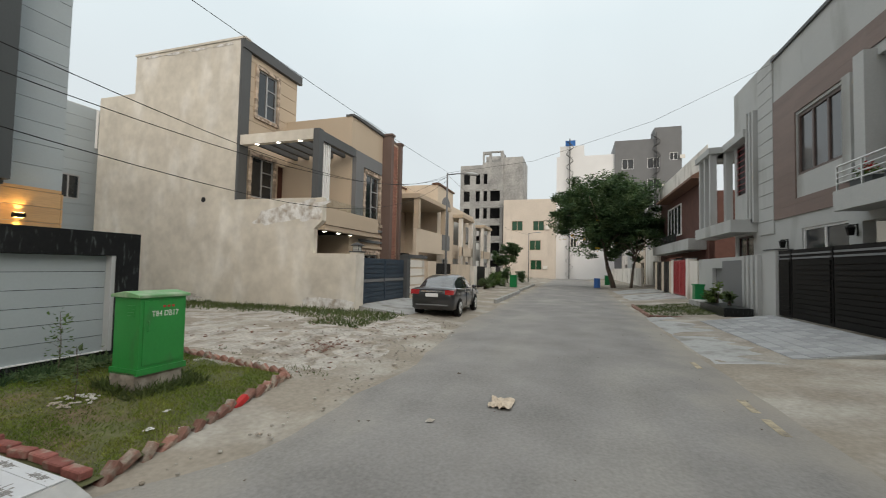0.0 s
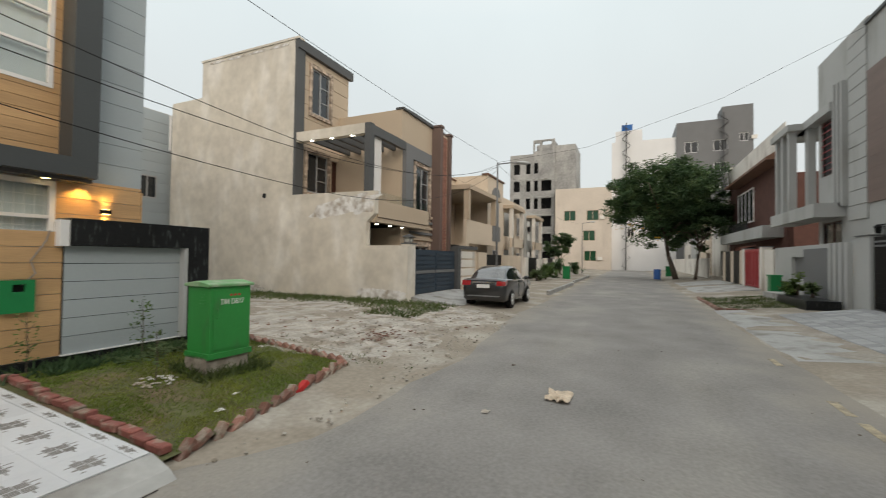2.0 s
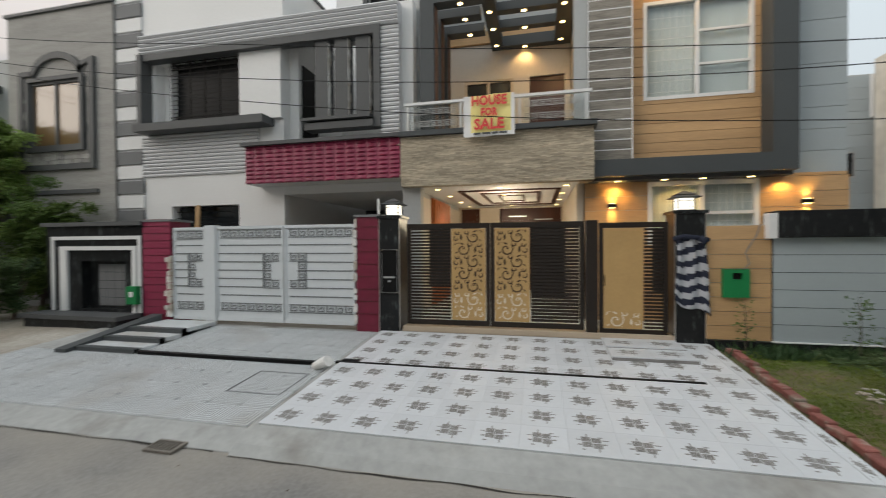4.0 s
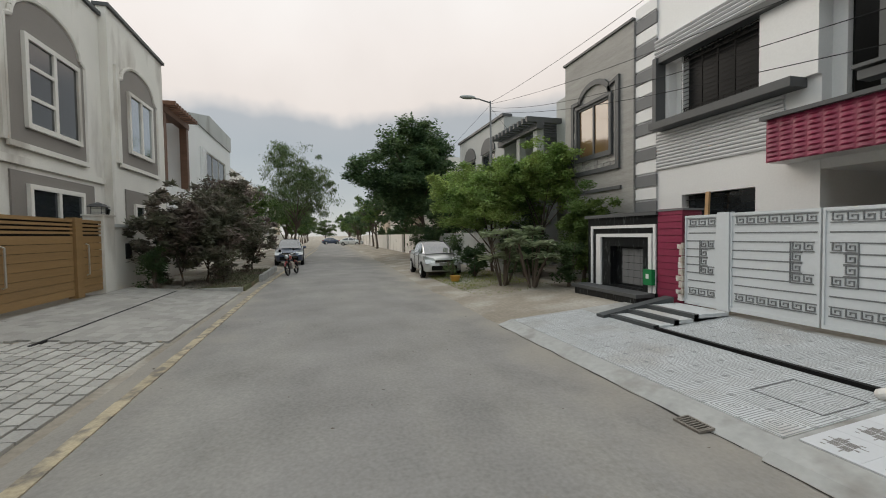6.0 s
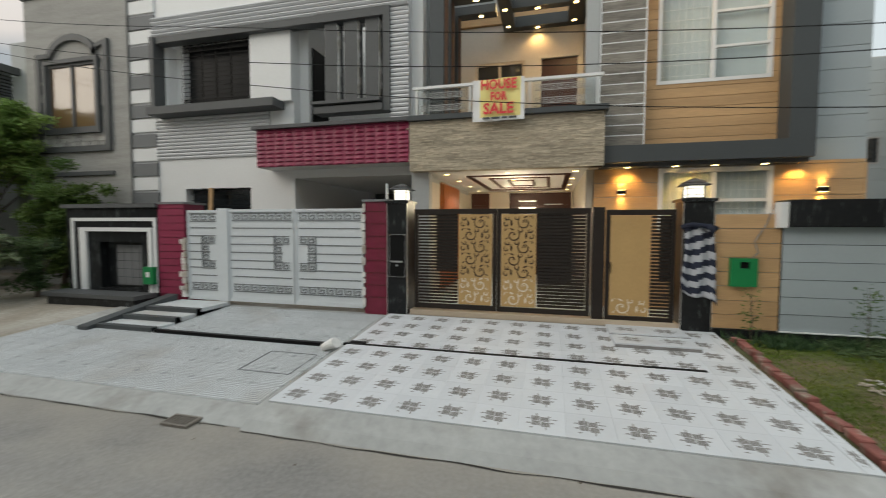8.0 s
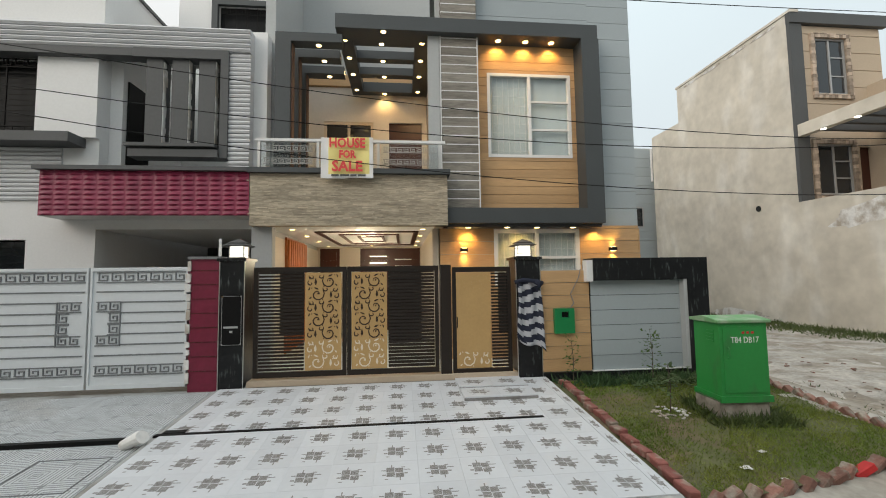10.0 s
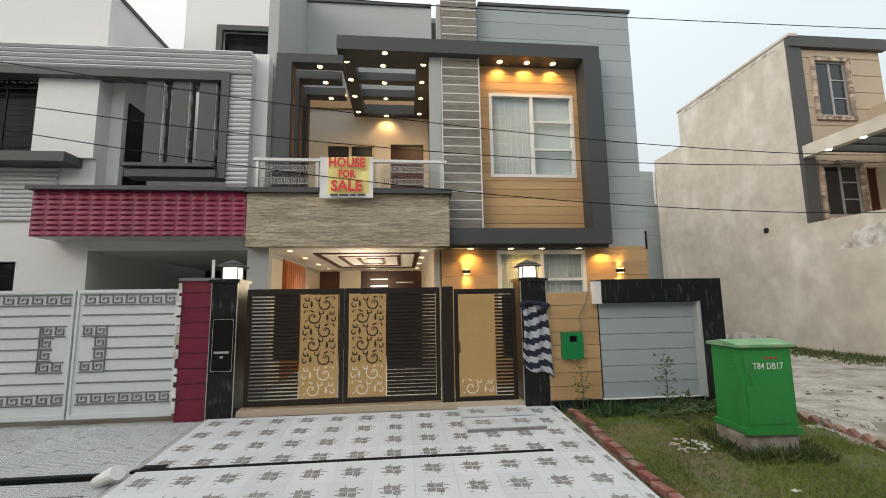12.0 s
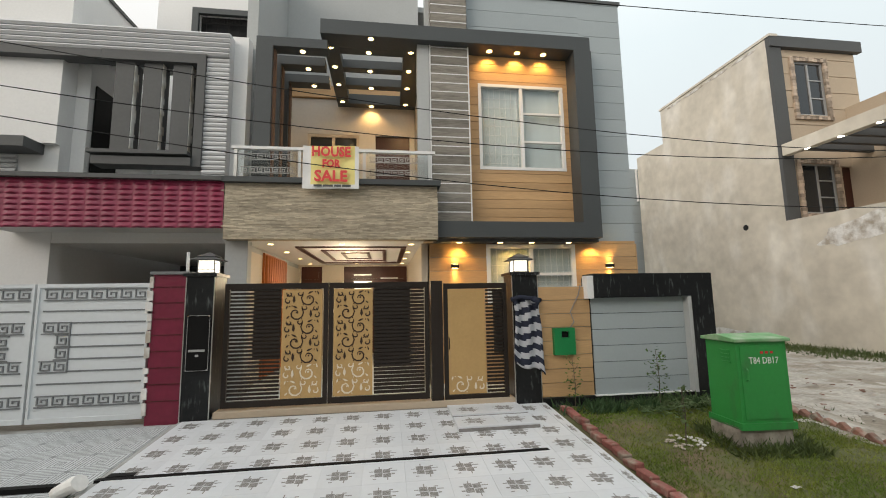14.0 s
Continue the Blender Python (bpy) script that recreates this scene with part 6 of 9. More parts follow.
key_gate(-4.18, -3.47, 0.41, 2.14, 0.06, (-3.84, -3.54), "white steel wicket gate with key-pattern relief")
key_gate(-3.22, -1.83, 0.41, 2.15, 0.06, (-2.235, -1.915), "white steel driveway gate leaf with key-pattern relief")
key_gate(-1.80, -0.46, 0.41, 2.15, 0.06, (-1.715, -1.395), "white steel driveway gate leaf with key-pattern relief")
gp = thing("gate_post", (-3.34, 0.1, 0.45), "white steel gate post beside the wicket", "gate post")
block("post", (-3.46, 0.02, 0.4), (-3.23, 0.16, 2.17), WHITEM, gp, bevel=0.006)

fw = thing("boundary_wall", (-6.0, 0.1, 0.3), "black marble and white front wall with a tiled niche", "wall")
bm = bmesh.new()
holed(bm, -7.3, -4.85, 0.03, 0.3, 0.1, 2.2, [(-6.4, -5.3, 0.55, 1.5)])
part("core", bm, MARBLE, fw)
bm = bmesh.new()
holed(bm, -7.15, -4.9, 0.0, 0.05, 0.5, 2.0, [(-7.08, -4.97, 0.5, 1.93)])
part("white_band", bm, WHITEP, fw)
bm = bmesh.new()
holed(bm, -6.9, -5.0, -0.02, 0.05, 0.5, 1.8, [(-6.72, -5.09, 0.5, 1.72)])
part("white_band", bm, WHITEP, fw)
block("cap", (-7.35, -0.05, 2.2), (-4.84, 0.35, 2.28), DGREY, fw)
block("niche_back", (-6.5, 0.2, 0.55), (-5.2, 0.22, 1.62), MARBLE, fw, bevel=0)
for j in range(5):
    for i in range(4):
        block("niche_tile", (-6.15 + i * 0.2, 0.185, 0.6 + j * 0.17), (-5.96 + i * 0.2, 0.2, 0.76 + j * 0.17), MGREY, fw, bevel=0.004)
block("ledge", (-7.3, -0.5, 0.42), (-4.9, 0.0, 0.5), DGREY, fw, bevel=0.006)
block("plinth", (-7.2, -0.45, 0.1), (-4.95, 0.0, 0.42), MARBLE, fw)
mb2 = thing("meter_box", (-5.02, -0.06, 0.85), "green plastic meter box on a black wall", "meter box", "meter boxes")
block("case", (-5.14, -0.1, 0.68), (-4.9, 0.0, 1.02), GREENPL, mb2, bevel=0.01)
block("dial", (-5.06, -0.106, 0.82), (-4.98, -0.1, 0.92), WHITEP, mb2, bevel=0)
sb = thing("wicket_steps", (-3.8, -0.8, 0.15), "black and grey granite steps up to the wicket", "steps")
for k in range(3):
    block("tread", (-4.3, -1.6 + 0.42 * k, 0.1), (-3.2, 0.0, 0.27 + 0.065 * k), TILEB, sb, bevel=0.006)
    block("nosing", (-4.3, -1.62 + 0.42 * k, 0.16 + 0.065 * k), (-3.2, -1.5 + 0.42 * k, 0.277 + 0.065 * k), CHARCOAL, sb, bevel=0.004)
bm = bmesh.new()
prism(bm, [(-1.75, 0.16), (-1.75, 0.26), (-0.1, 0.52), (-0.1, 0.16)], "x", -4.52, -4.303)
part("cheek", bm, CHARCOAL, sb, "black sloping cheek wall")

bm = bmesh.new()
prism(bm, [(-3.5, -0.05), (-3.48, 0.012), (-3.22, 0.092), (0.1, 0.33), (0.1, -0.05)], "x", -5.3, -0.004)
rampB = tagged(part("driveway", bm, CONCRETE), "pale tiled driveway ramp with maze pattern", "driveway", kind="structure")
block("drain_slot", (-3.15, -1.62, 0.18), (-0.25, -1.55, ramp_z(-1.55) - 0.004), BLACKM, None, "black drainage slot across the pale driveway", bevel=0, kind="structure")
mh = thing("manhole_cover", (-0.7, -2.6, 0.15), "tiled square manhole cover in the driveway", "manhole")
TURN[0] = Matrix.Translation((-0.52, -2.22, 0.085 + 1.14 * 0.0708 + 0.009)) @ Matrix.Rotation(math.atan(0.245 / 3.46), 4, "X")
for x0, y0, x1, y1 in ((-0.34, -0.31, 0.34, -0.298), (-0.34, 0.298, 0.34, 0.31), (-0.34, -0.298, -0.328, 0.298), (0.328, -0.298, 0.34, 0.298)):
    block("frame_bar", (x0, y0, -0.01), (x1, y1, 0.003), MGREY, mh, bevel=0)
TURN[0] = Matrix.Identity(4)
gt = thing("drain_grate", (-0.85, -3.7, 0.0), "rusty iron drain grate at the road edge", "grate")
GX, GY = -0.62, -3.54
TURN[0] = Matrix.Translation((GX, GY, 0.026)) @ Matrix.Rotation(radians(3), 4, "X") @ Matrix.Diagonal((0.62, 0.7, 1, 1))
IRON = mat("rusty_iron", (0.22, 0.20, 0.175), 0.8, 0.3, var=0.3, big=6, fine=40, bump=0.4)
for x0, y0, x1, y1 in ((-0.24, -0.13, 0.24, -0.1), (-0.24, 0.1, 0.24, 0.13), (-0.24, -0.1, -0.21, 0.1), (0.21, -0.1, 0.24, 0.1)):
    block("rim", (x0, y0, -0.01), (x1, y1, 0.012), IRON, gt, bevel=0.003)
for k in range(7):
    block("bar", (-0.19 + k * 0.06, -0.1, -0.008), (-0.165 + k * 0.06, 0.1, 0.008), IRON, gt, bevel=0)
block("sump", (-0.21, -0.1, -0.02), (0.21, 0.1, -0.006), SHADEIN, gt, bevel=0)
TURN[0] = Matrix.Identity(4)
rb = thing("rubble_lump", (-0.12, -1.7, 0.25), "stub of pale mortared pipe beside the drain", "rubble")
bm = bmesh.new()
tube(bm, [(-0.2, -1.72, 0.24), (-0.08, -1.74, 0.30), (0.0, -1.76, 0.33)], 0.06, 0.072, 12)
for v in bm.verts:
    v.co += Vector((1, 1, 1)) * noise.noise(v.co * 9) * 0.012
part("lump", bm, EFFLO, rb)

# ---------------------------------------------------------------- grey house with an arched panel, and the one beyond
houseC = thing("house", (-9.4, 5, 0.3), "grey stone-clad house with an arched window panel", "house", "street houses")
STONEC = mat("dry_stone_cladding", (0.36, 0.35, 0.33), 0.85, var=0.25, big=1.5, fine=18, bump=0.6, stretch=(0.5, 0.5, 4.0), island=0.18)
bm = bmesh.new()
holed(bm, -10.7, -7.32, 1.5, 1.8, 0.2, 7.65, [(-9.86, -8.23, 4.25, 5.9)])
bx(bm, (-10.7, 1.8, 0.2), (-10.5, 10, 7.65))
part("wall", bm, STONEC, houseC)
block("parapet_cap", (-10.75, 1.44, 7.65), (-7.3, 1.85, 7.72), DGREY, houseC)
bm = bmesh.new()
arc = [(-10.25, 3.7), (-7.85, 3.7), (-7.85, 6.4), (-8.25, 6.3)] + [(-9.05 + 0.85 * math.cos(a), 6.0 + 0.62 * math.sin(a)) for a in np.linspace(0.25, math.pi - 0.25, 10)] + [(-9.85, 6.2), (-10.25, 6.2)]
inner = [(-9.05 + (x + 9.05) * 0.88, 5.05 + (z - 5.05) * 0.9) for x, z in arc]
va, vb = [bm.verts.new((x, 1.42, z)) for x, z in arc], [bm.verts.new((x, 1.42, z)) for x, z in inner]
vc, vd = [bm.verts.new((x, 1.5, z)) for x, z in arc], [bm.verts.new((x, 1.5, z)) for x, z in inner]
n = len(arc)
for i in range(n):
    j = (i + 1) % n
    for q in ((va[i], va[j], vb[j], vb[i]), (va[i], vc[i], vc[j], va[j]), (vb[i], vb[j], vd[j], vd[i])):
        bm.faces.new(q)
bmesh.ops.recalc_face_normals(bm, faces=bm.faces)
part("arch_moulding", bm, DGREY, houseC, "dark grey arched moulding")
bm = bmesh.new()
for j in range(22):
    for i in range(14):
        x, z = -10.1 + i * 0.155, 3.85 + j * 0.105
        if not (-9.95 < x + 0.07 < -8.15 and 4.15 < z < 6.0) and z < 5.9:
            bx(bm, (x, 1.44 + rr.uniform(0, 0.03), z), (x + 0.148, 1.5, z + 0.098))
part("mosaic_stone", bm, STONEC, houseC, kind="stuff")
GOLDGL = mat("amber_window_glass", (0.16, 0.10, 0.05), 0.06, var=0.1, big=0.5, fine=3, bump=0, spec=0.9)
window(houseC, -9.86, -8.23, 4.25, 5.9, 1.44, DGREY, GOLDGL, cols=2, w=0.07, label="dark framed window with amber glass", surround=DGREY, sw=0.1)
block("band", (-10.4, 1.44, 3.1), (-7.8, 1.5, 3.2), DGREY, houseC)
houseD = thing("house", (-18, 5, 0.3), "low grey house with a pergola porch among trees", "house", "street houses")
bm = bmesh.new()
bx(bm, (-12.6, 2.3, 0.2), (-10.7, 10, 7.1))
holed(bm, -22.5, -15.9, 1.5, 1.8, 0.2, 7.4, [(-21.5, -19.8, 4.2, 6.0), (-18.8, -17.0, 4.2, 6.0)])
bx(bm, (-16.1, 1.8, 0.2), (-15.9, 9, 7.4))
bx(bm, (-15.9, 4.5, 0.2), (-12.6, 4.7, 7.0))
part("wall", bm, GREYW, houseD)
block("parapet_cap", (-22.6, 1.4, 7.4), (-15.85, 1.9, 7.52), DGREY, houseD)
for k in range(2):
    for xx in (-12.7, -14.2):
        block("pergola_post", (xx, 1.3 + 2 * k, 3.0), (xx + 0.3, 1.6 + 2 * k, 6.2), GREYW, houseD)
block("pergola_beam", (-16, 1.2, 5.9), (-12.2, 1.5, 6.15), DGREY, houseD)
for k in range(10):
    block("rafter", (-15.8 + k * 0.38, 0.8, 6.15), (-15.65 + k * 0.38, 4.4, 6.35), DGREY, houseD)
block("balcony_wall", (-15.9, 1.2, 3.0), (-11.2, 1.4, 3.9), GREYW, houseD)
block("front_wall", (-22.5, 0.1, 0.2), (-13.0, 0.35, 1.9), GREYW, houseD)
for a, b in ((-21.5, -19.8), (-18.8, -17.0)):
    window(houseD, a, b, 4.2, 6.0, 1.55, DGREY, GLASSD, cols=2)
    bm = bmesh.new()
    prism(bm, [((a + b) / 2 + 0.95 * math.cos(t), 6.05 + 0.75 * math.sin(t)) for t in np.linspace(0, math.pi, 10)], "y", 1.44, 1.5)
    part("arch", bm, DGREY, houseD)
for k in range(5):
    x = -26 - k * 9.5
    h = thing("house", (x - 3, 5, 0.2), "pale plastered house behind street trees", "house", "distant houses")
    bm = bmesh.new()
    holed(bm, x - 8.0, x, 1.8, 2.1, 0.1, 7.3 + 0.4 * (k % 2), [(x - 7, x - 5, 4.4, 6.1), (x - 3, x - 1.2, 4.4, 6.1), (x - 5.6, x - 3.6, 0.4, 2.6)])
    bx(bm, (x - 0.2, 2.1, 0.1), (x, 9, 7.3))
    bx(bm, (x - 8, 2.1, 7.0), (x - 0.2, 9, 7.2))
    part("wall", bm, CREAM if k % 2 else OFFWHITE, h)
    for a, b in ((x - 7, x - 5), (x - 3, x - 1.2)):
        window(h, a, b, 4.4, 6.1, 1.9, ALUG, GLASSD)
    # dark sheet across the opening, painted as garage shade
    block("garage", (x - 5.6, 2.0, 0.4), (x - 3.6, 2.05, 2.6), SHADEIN, h)
    block("front_wall", (x - 8, 0.1, 0.1), (x, 0.3, 1.9), OFFWHITE, h)


# ---------------------------------------------------------------- beige house across the vacant plot
houseE = thing("house", (19.8, 7, 0.1), "beige three-storey house with bare plastered flank wall and pergola balcony", "house", "street houses")
bm = bmesh.new()
prism(bm, [(0.6, 0.0), (0.6, 2.2), (2.4, 2.2), (2.4, 3.1), (2.05, 3.42), (2.05, 4.27), (6.0, 4.3), (6.1, 10.85), (11.85, 10.9), (11.85, 9.2), (14.0, 9.2), (14.0, 0.0)], "x", 16.0, 16.25)
part("flank_wall", bm, BEIGE, houseE, "stained bare cement flank wall")
# ragged pale crusts on the flank wall, each a thin skin of its own outline
def crust(yc, zc, ry, rz, seed, th=0.006, tilt=0.0):
    b = bmesh.new()
    n = 40
    out = []
    for i in range(n):
        a = i * math.tau / n
        k = 0.78 + 0.3 * noise.noise((math.cos(a) * 2.4, math.sin(a) * 2.4, seed)) + 0.2 * noise.noise((math.cos(a) * 7, math.sin(a) * 7, seed))
        y, z = ry * k * math.cos(a), rz * k * math.sin(a)
        out.append((yc + y, zc + z + y * tilt))
    c0 = b.verts.new((16.0 - th, yc, zc))
    ring = [b.verts.new((16.0 - th, y, z)) for y, z in out]
    back = [b.verts.new((16.001, y, z)) for y, z in out]
    for i in range(n):
        j = (i + 1) % n
        b.faces.new((c0, ring[i], ring[j]))
        b.faces.new((ring[i], back[i], back[j], ring[j]))
    bmesh.ops.recalc_face_normals(b, faces=b.faces)
    TURN[0] = Matrix.Translation((-0.0007 * seed, 0, 0))
    part("salt_crust", b, EFFLO, houseE, "pale flaking salt crust")
    TURN[0] = Matrix.Identity(4)


crust(3.5, 3.75, 2.0, 0.42, 1.0, tilt=-0.16)
crust(2.7, 3.72, 0.8, 0.42, 2.0)
for k, (yc, ry) in enumerate(((1.2, 0.6), (2.1, 0.7), (9.0, 1.3), (12.5, 1.0))):
    crust(yc, 0.36 + 0.04 * (k % 2), ry * 1.3, 0.24, 3.0 + k)
for k in range(4):
    crust(7.0 + k * 1.3, 10.72, 0.7, 0.07, 9.0 + k)
bm = bmesh.new()
disc(bm, (15.98, 7.69, 4.34), 0.11, 0.03, "x", 10)
part("hole", bm, SHADEIN, houseE, "dark hole in the plaster")
block("flank_cap", (15.96, 5.9, 10.86), (16.3, 11.9, 10.95), BEIGE, houseE)
bm = bmesh.new()
holed(bm, 16.25, 19.6, 6.1, 6.35, 0.2, 10.55, [(16.95, 18.15, 8.05, 10.05), (16.75, 18.1, 4.55, 6.3), (18.45, 19.2, 4.3, 6.25)])
bx(bm, (19.4, 6.35, 4.3), (19.6, 13, 10.55))
bx(bm, (16.25, 13.8, 0), (23.6, 14.0, 9.2))
bx(bm, (16.25, 2.4, 3.1), (19.0, 6.1, 3.3))
part("front_wall", bm, BEIGEP, houseE)
planks("panel", 16.5, 19.55, 7.1, 10.5, 6.1, 0.62, BEIGEP, houseE, [(16.85, 18.25, 7.95, 10.15)], gap=0.025, depth=0.03)
bm = bmesh.new()
bx(bm, (15.985, 5.97, 4.3), (16.45, 6.095, 10.5))
bx(bm, (15.98, 5.92, 10.5), (19.75, 6.1, 10.9))
part("edge_frame", bm, DGREY, houseE, "dark grey edging")
MOSAIC = mat("pebble_mosaic", (0.42, 0.34, 0.27), 0.8, var=0.3, big=4, fine=14, bump=0.4, island=0.45)


def mosaic_frame(x0, x1, z0, z1, y, parent, w=0.16):
    b = bmesh.new()
    s = 0.12
    for xa, xb, za, zb in ((x0 - w, x0, z0 - w, z1 + w), (x1, x1 + w, z0 - w, z1 + w), (x0, x1, z1, z1 + w), (x0, x1, z0 - w, z0)):
        z = za
        while z < zb - 0.01:
            x = xa
            while x < xb - 0.01:
                bx(b, (x, y - 0.06 - rr.random() * 0.025, z), (min(x + s, xb) - 0.008, y, min(z + s, zb) - 0.008))
                x += s
            z += s
    part("mosaic_surround", b, MOSAIC, parent, "pebble mosaic surround")


w1 = window(houseE, 16.95, 18.15, 8.05, 10.05, 6.08, ALUG, GLASSD, cols=2, bars=2, w=0.06)
mosaic_frame(16.95, 18.15, 8.05, 10.05, 6.06, w1)
w2 = window(houseE, 16.75, 18.1, 4.55, 6.3, 6.08, ALUG, GLASSD, cols=2, bars=2, w=0.06)
mosaic_frame(16.75, 18.1, 4.55, 6.3, 6.06, w2)
block("balcony_door", (18.45, 6.2, 4.3), (19.2, 6.26, 6.25), DOORW, houseE, "brown wooden balcony door")
# pergola on the balcony
bm = bmesh.new()
bx(bm, (16.0, 2.56, 6.5), (16.25, 5.96, 6.9))
part("pergola_side_beam", bm, BEIGE, houseE)
bm = bmesh.new()
bx(bm, (16.0, 2.3, 4.27), (16.3, 2.55, 6.9))
bx(bm, (16.3, 2.3, 6.5), (18.75, 2.5, 6.86))
part("pergola_frame", bm, DGREY, houseE, "dark grey pergola frame")
for k in range(5):
    block("rafter", (16.25, 2.9 + 0.62 * k, 6.55), (18.9, 3.05 + 0.62 * k, 6.8), DGREY, houseE)
for k in range(5):
    block("screen_slat", (16.4 + k * 0.13, 2.42, 4.3), (16.46 + k * 0.13, 2.5, 6.5), WHITEP, houseE, bevel=0)
for k in range(3):
    bm = bmesh.new()
    disc(bm, (16.1, 3.2 + k * 1.0, 6.485), 0.07, 0.015, sides=12)
    part("downlight", bm, WARMW, houseE)
block("balcony_wall", (16.25, 2.05, 3.3), (20.6, 2.25, 3.95), BEIGEP, houseE)
gp2 = block("balcony_glass", (16.25, 2.12, 3.95), (20.6, 2.14, 4.3), GLASS, houseE, bevel=0)
gp2.visible_shadow = False
block("porch_slab", (16.25, 2.1, 3.1), (20.6, 6.1, 3.28), BEIGEP, houseE)
for k in range(3):
    bm = bmesh.new()
    disc(bm, (17.0 + k * 1.0, 2.6, 3.08), 0.07, 0.02, sides=12)
    part("downlight", bm, WARMW, houseE)
# near-black sheet painting the shade at the back of the porch
block("porch_dark", (16.25, 5.2, 0.2), (19, 5.3, 3.1), SHADEIN, houseE, bevel=0)
# right block
bm = bmesh.new()
holed(bm, 18.9, 23.5, 2.6, 2.85, 0.2, 8.4, [(20.1, 21.5, 3.9, 6.1), (20.1, 21.5, 0.9, 2.3)])
bx(bm, (18.9, 2.85, 0.2), (19.15, 13, 8.4))
bx(bm, (19.15, 2.85, 8.2), (23.5, 13, 8.35))
part("right_wall", bm, BEIGEP, houseE)
bm = bmesh.new()
prism(bm, [(18.85, 8.4), (18.85, 8.48), (20.1, 8.55), (23.55, 8.55), (23.55, 8.4)], "y", 2.5, 2.9)
part("parapet_cap", bm, DGREY, houseE)
bm = bmesh.new()
bx(bm, (19.0, 2.4, 4.0), (19.7, 2.6, 6.9))
bx(bm, (19.7, 2.4, 6.3), (21.6, 2.6, 6.9))
part("grey_frame", bm, MGREY, houseE, "grey window canopy")
w3 = window(houseE, 20.1, 21.5, 3.9, 6.1, 2.55, ALUG, GLASSD, cols=2, bars=2)
mosaic_frame(20.1, 21.5, 3.9, 6.1, 2.53, w3, 0.22)
w4 = window(houseE, 20.1, 21.5, 0.9, 2.3, 2.55, ALUG, GLASSD, cols=2)
mosaic_frame(20.1, 21.5, 0.9, 2.3, 2.53, w4, 0.22)
BROWNB = mat("brown_pier_render", (0.15, 0.105, 0.09), 0.8, var=0.15, big=1, fine=20, bump=0.1)
PINKBR = mat("pale_red_brick", (0.27, 0.125, 0.09), 0.85, var=0.3, big=2, fine=30, bump=0.3, island=0.2)
for xa, zt in ((22.0, 8.45), (23.16, 8.3)):
    block("pier", (xa, 2.1, 0.2), (xa + 0.3, 2.6, zt), BROWNB, houseE, "grey-brown rendered pier")
    block("pier_cap", (xa - 0.05, 2.05, zt), (xa + 0.35, 2.65, zt + 0.1), BROWNB, houseE)
bm = bmesh.new()
z = 0.2
while z < 8.1:
    for k in range(3):
        off = 0.14 if int(round(z / 0.086)) % 2 else 0.0
        xa, xb = max(22.31, 22.31 + k * 0.29 - off), min(23.15, 22.31 + (k + 1) * 0.29 - off - 0.012)
        bx(bm, (xa, 2.225, z), (xb, 2.26, z + 0.074))
    z += 0.086
part("brick_column", bm, PINKBR, houseE, "pale red brick strip between piers", kind="stuff")
block("column_core", (22.3, 2.245, 0.2), (23.16, 2.6, 8.2), BEIGEP, houseE)
for k in range(5):
    block("belt", (19.7, 2.5, 2.6 + 0.28 * k), (22.0, 2.6, 2.72 + 0.28 * k), MGREY if k % 2 else BEIGEP, houseE)
# navy gate
gN = thing("driveway_gate", (18.6, 0.8, 0.3), "navy steel driveway gate with pale bands", "gate")
for a, b in ((16.6, 18.7), (18.72, 20.8)):
    block("leaf", (a, 0.78, 0.34), (b, 0.82, 2.08), BLUEGATE, gN)
    for k in range(9):
        block("rib", (a + 0.05, 0.75, 0.42 + k * 0.18), (b - 0.05, 0.78, 0.54 + k * 0.18), MGREY if k == 4 else BLUEGATE, gN, bevel=0.004)
pillar(16.25, 16.6, 0.6, 1.0, 0.3, 2.3, BEIGE, "beige plastered gate pillar", DGREY, edge=False)
pillar(20.82, 21.2, 0.6, 1.0, 0.3, 2.3, DGREY, "dark grey gate pillar with lantern", DGREY, edge=False)
lantern(16.42, 0.8, 2.3, "black pillar lantern on a beige gate post", 1.1, UNLIT)
fe = thing("boundary_wall", (22.4, 0.8, 0.2), "cream front wall framed in dark grey", "wall")
block("core", (21.2, 0.7, 0.1), (23.6, 0.95, 2.2), CREAM, fe)
block("cap", (21.15, 0.62, 2.2), (23.65, 1.0, 2.36), DGREY, fe)
for k in range(4):
    block("band", (21.4, 0.67, 0.5 + 0.42 * k), (23.3, 0.7, 0.84 + 0.42 * k), OFFWHITE, fe)
bm = bmesh.new()
prism(bm, [(-1.5, 0.0), (-1.35, 0.12), (0.75, 0.33), (0.75, 0.0)], "x", 16.3, 21.0)
tagged(part("driveway_navy", bm, CONCRETE), "pale cement driveway before the navy gate", "driveway", kind="structure")

# blue-grey house on the lane behind
houseR = thing("house", (10, 17, 0.1), "blue-grey boarded house on the lane behind", "house", "street houses")
bm = bmesh.new()
holed(bm, 2.0, 17.2, 14.7, 15.0, 0.1, 8.85, [(14.85, 15.75, 4.5, 5.6)])
bx(bm, (16.9, 15.0, 0.1), (17.2, 20, 8.85))
bx(bm, (2.0, 15.0, 8.5), (16.9, 20, 8.7))
part("wall", bm, GREYP, houseR)
planks("board", 8.0, 17.2, 0.3, 8.8, 14.7, 0.5, BLUEGREY, houseR, [(14.85, 15.75, 4.5, 5.6)], gap=0.012)
window(houseR, 14.85, 15.75, 4.5, 5.6, 14.66, ALUG, GLASSD, cols=2)
bm = bmesh.new()
tube(bm, [(16.3, 14.6, 7.0), (16.3, 14.6, 8.8)], 0.06, None, 8)
part("vent_pipe", bm, WHITEP, houseR)

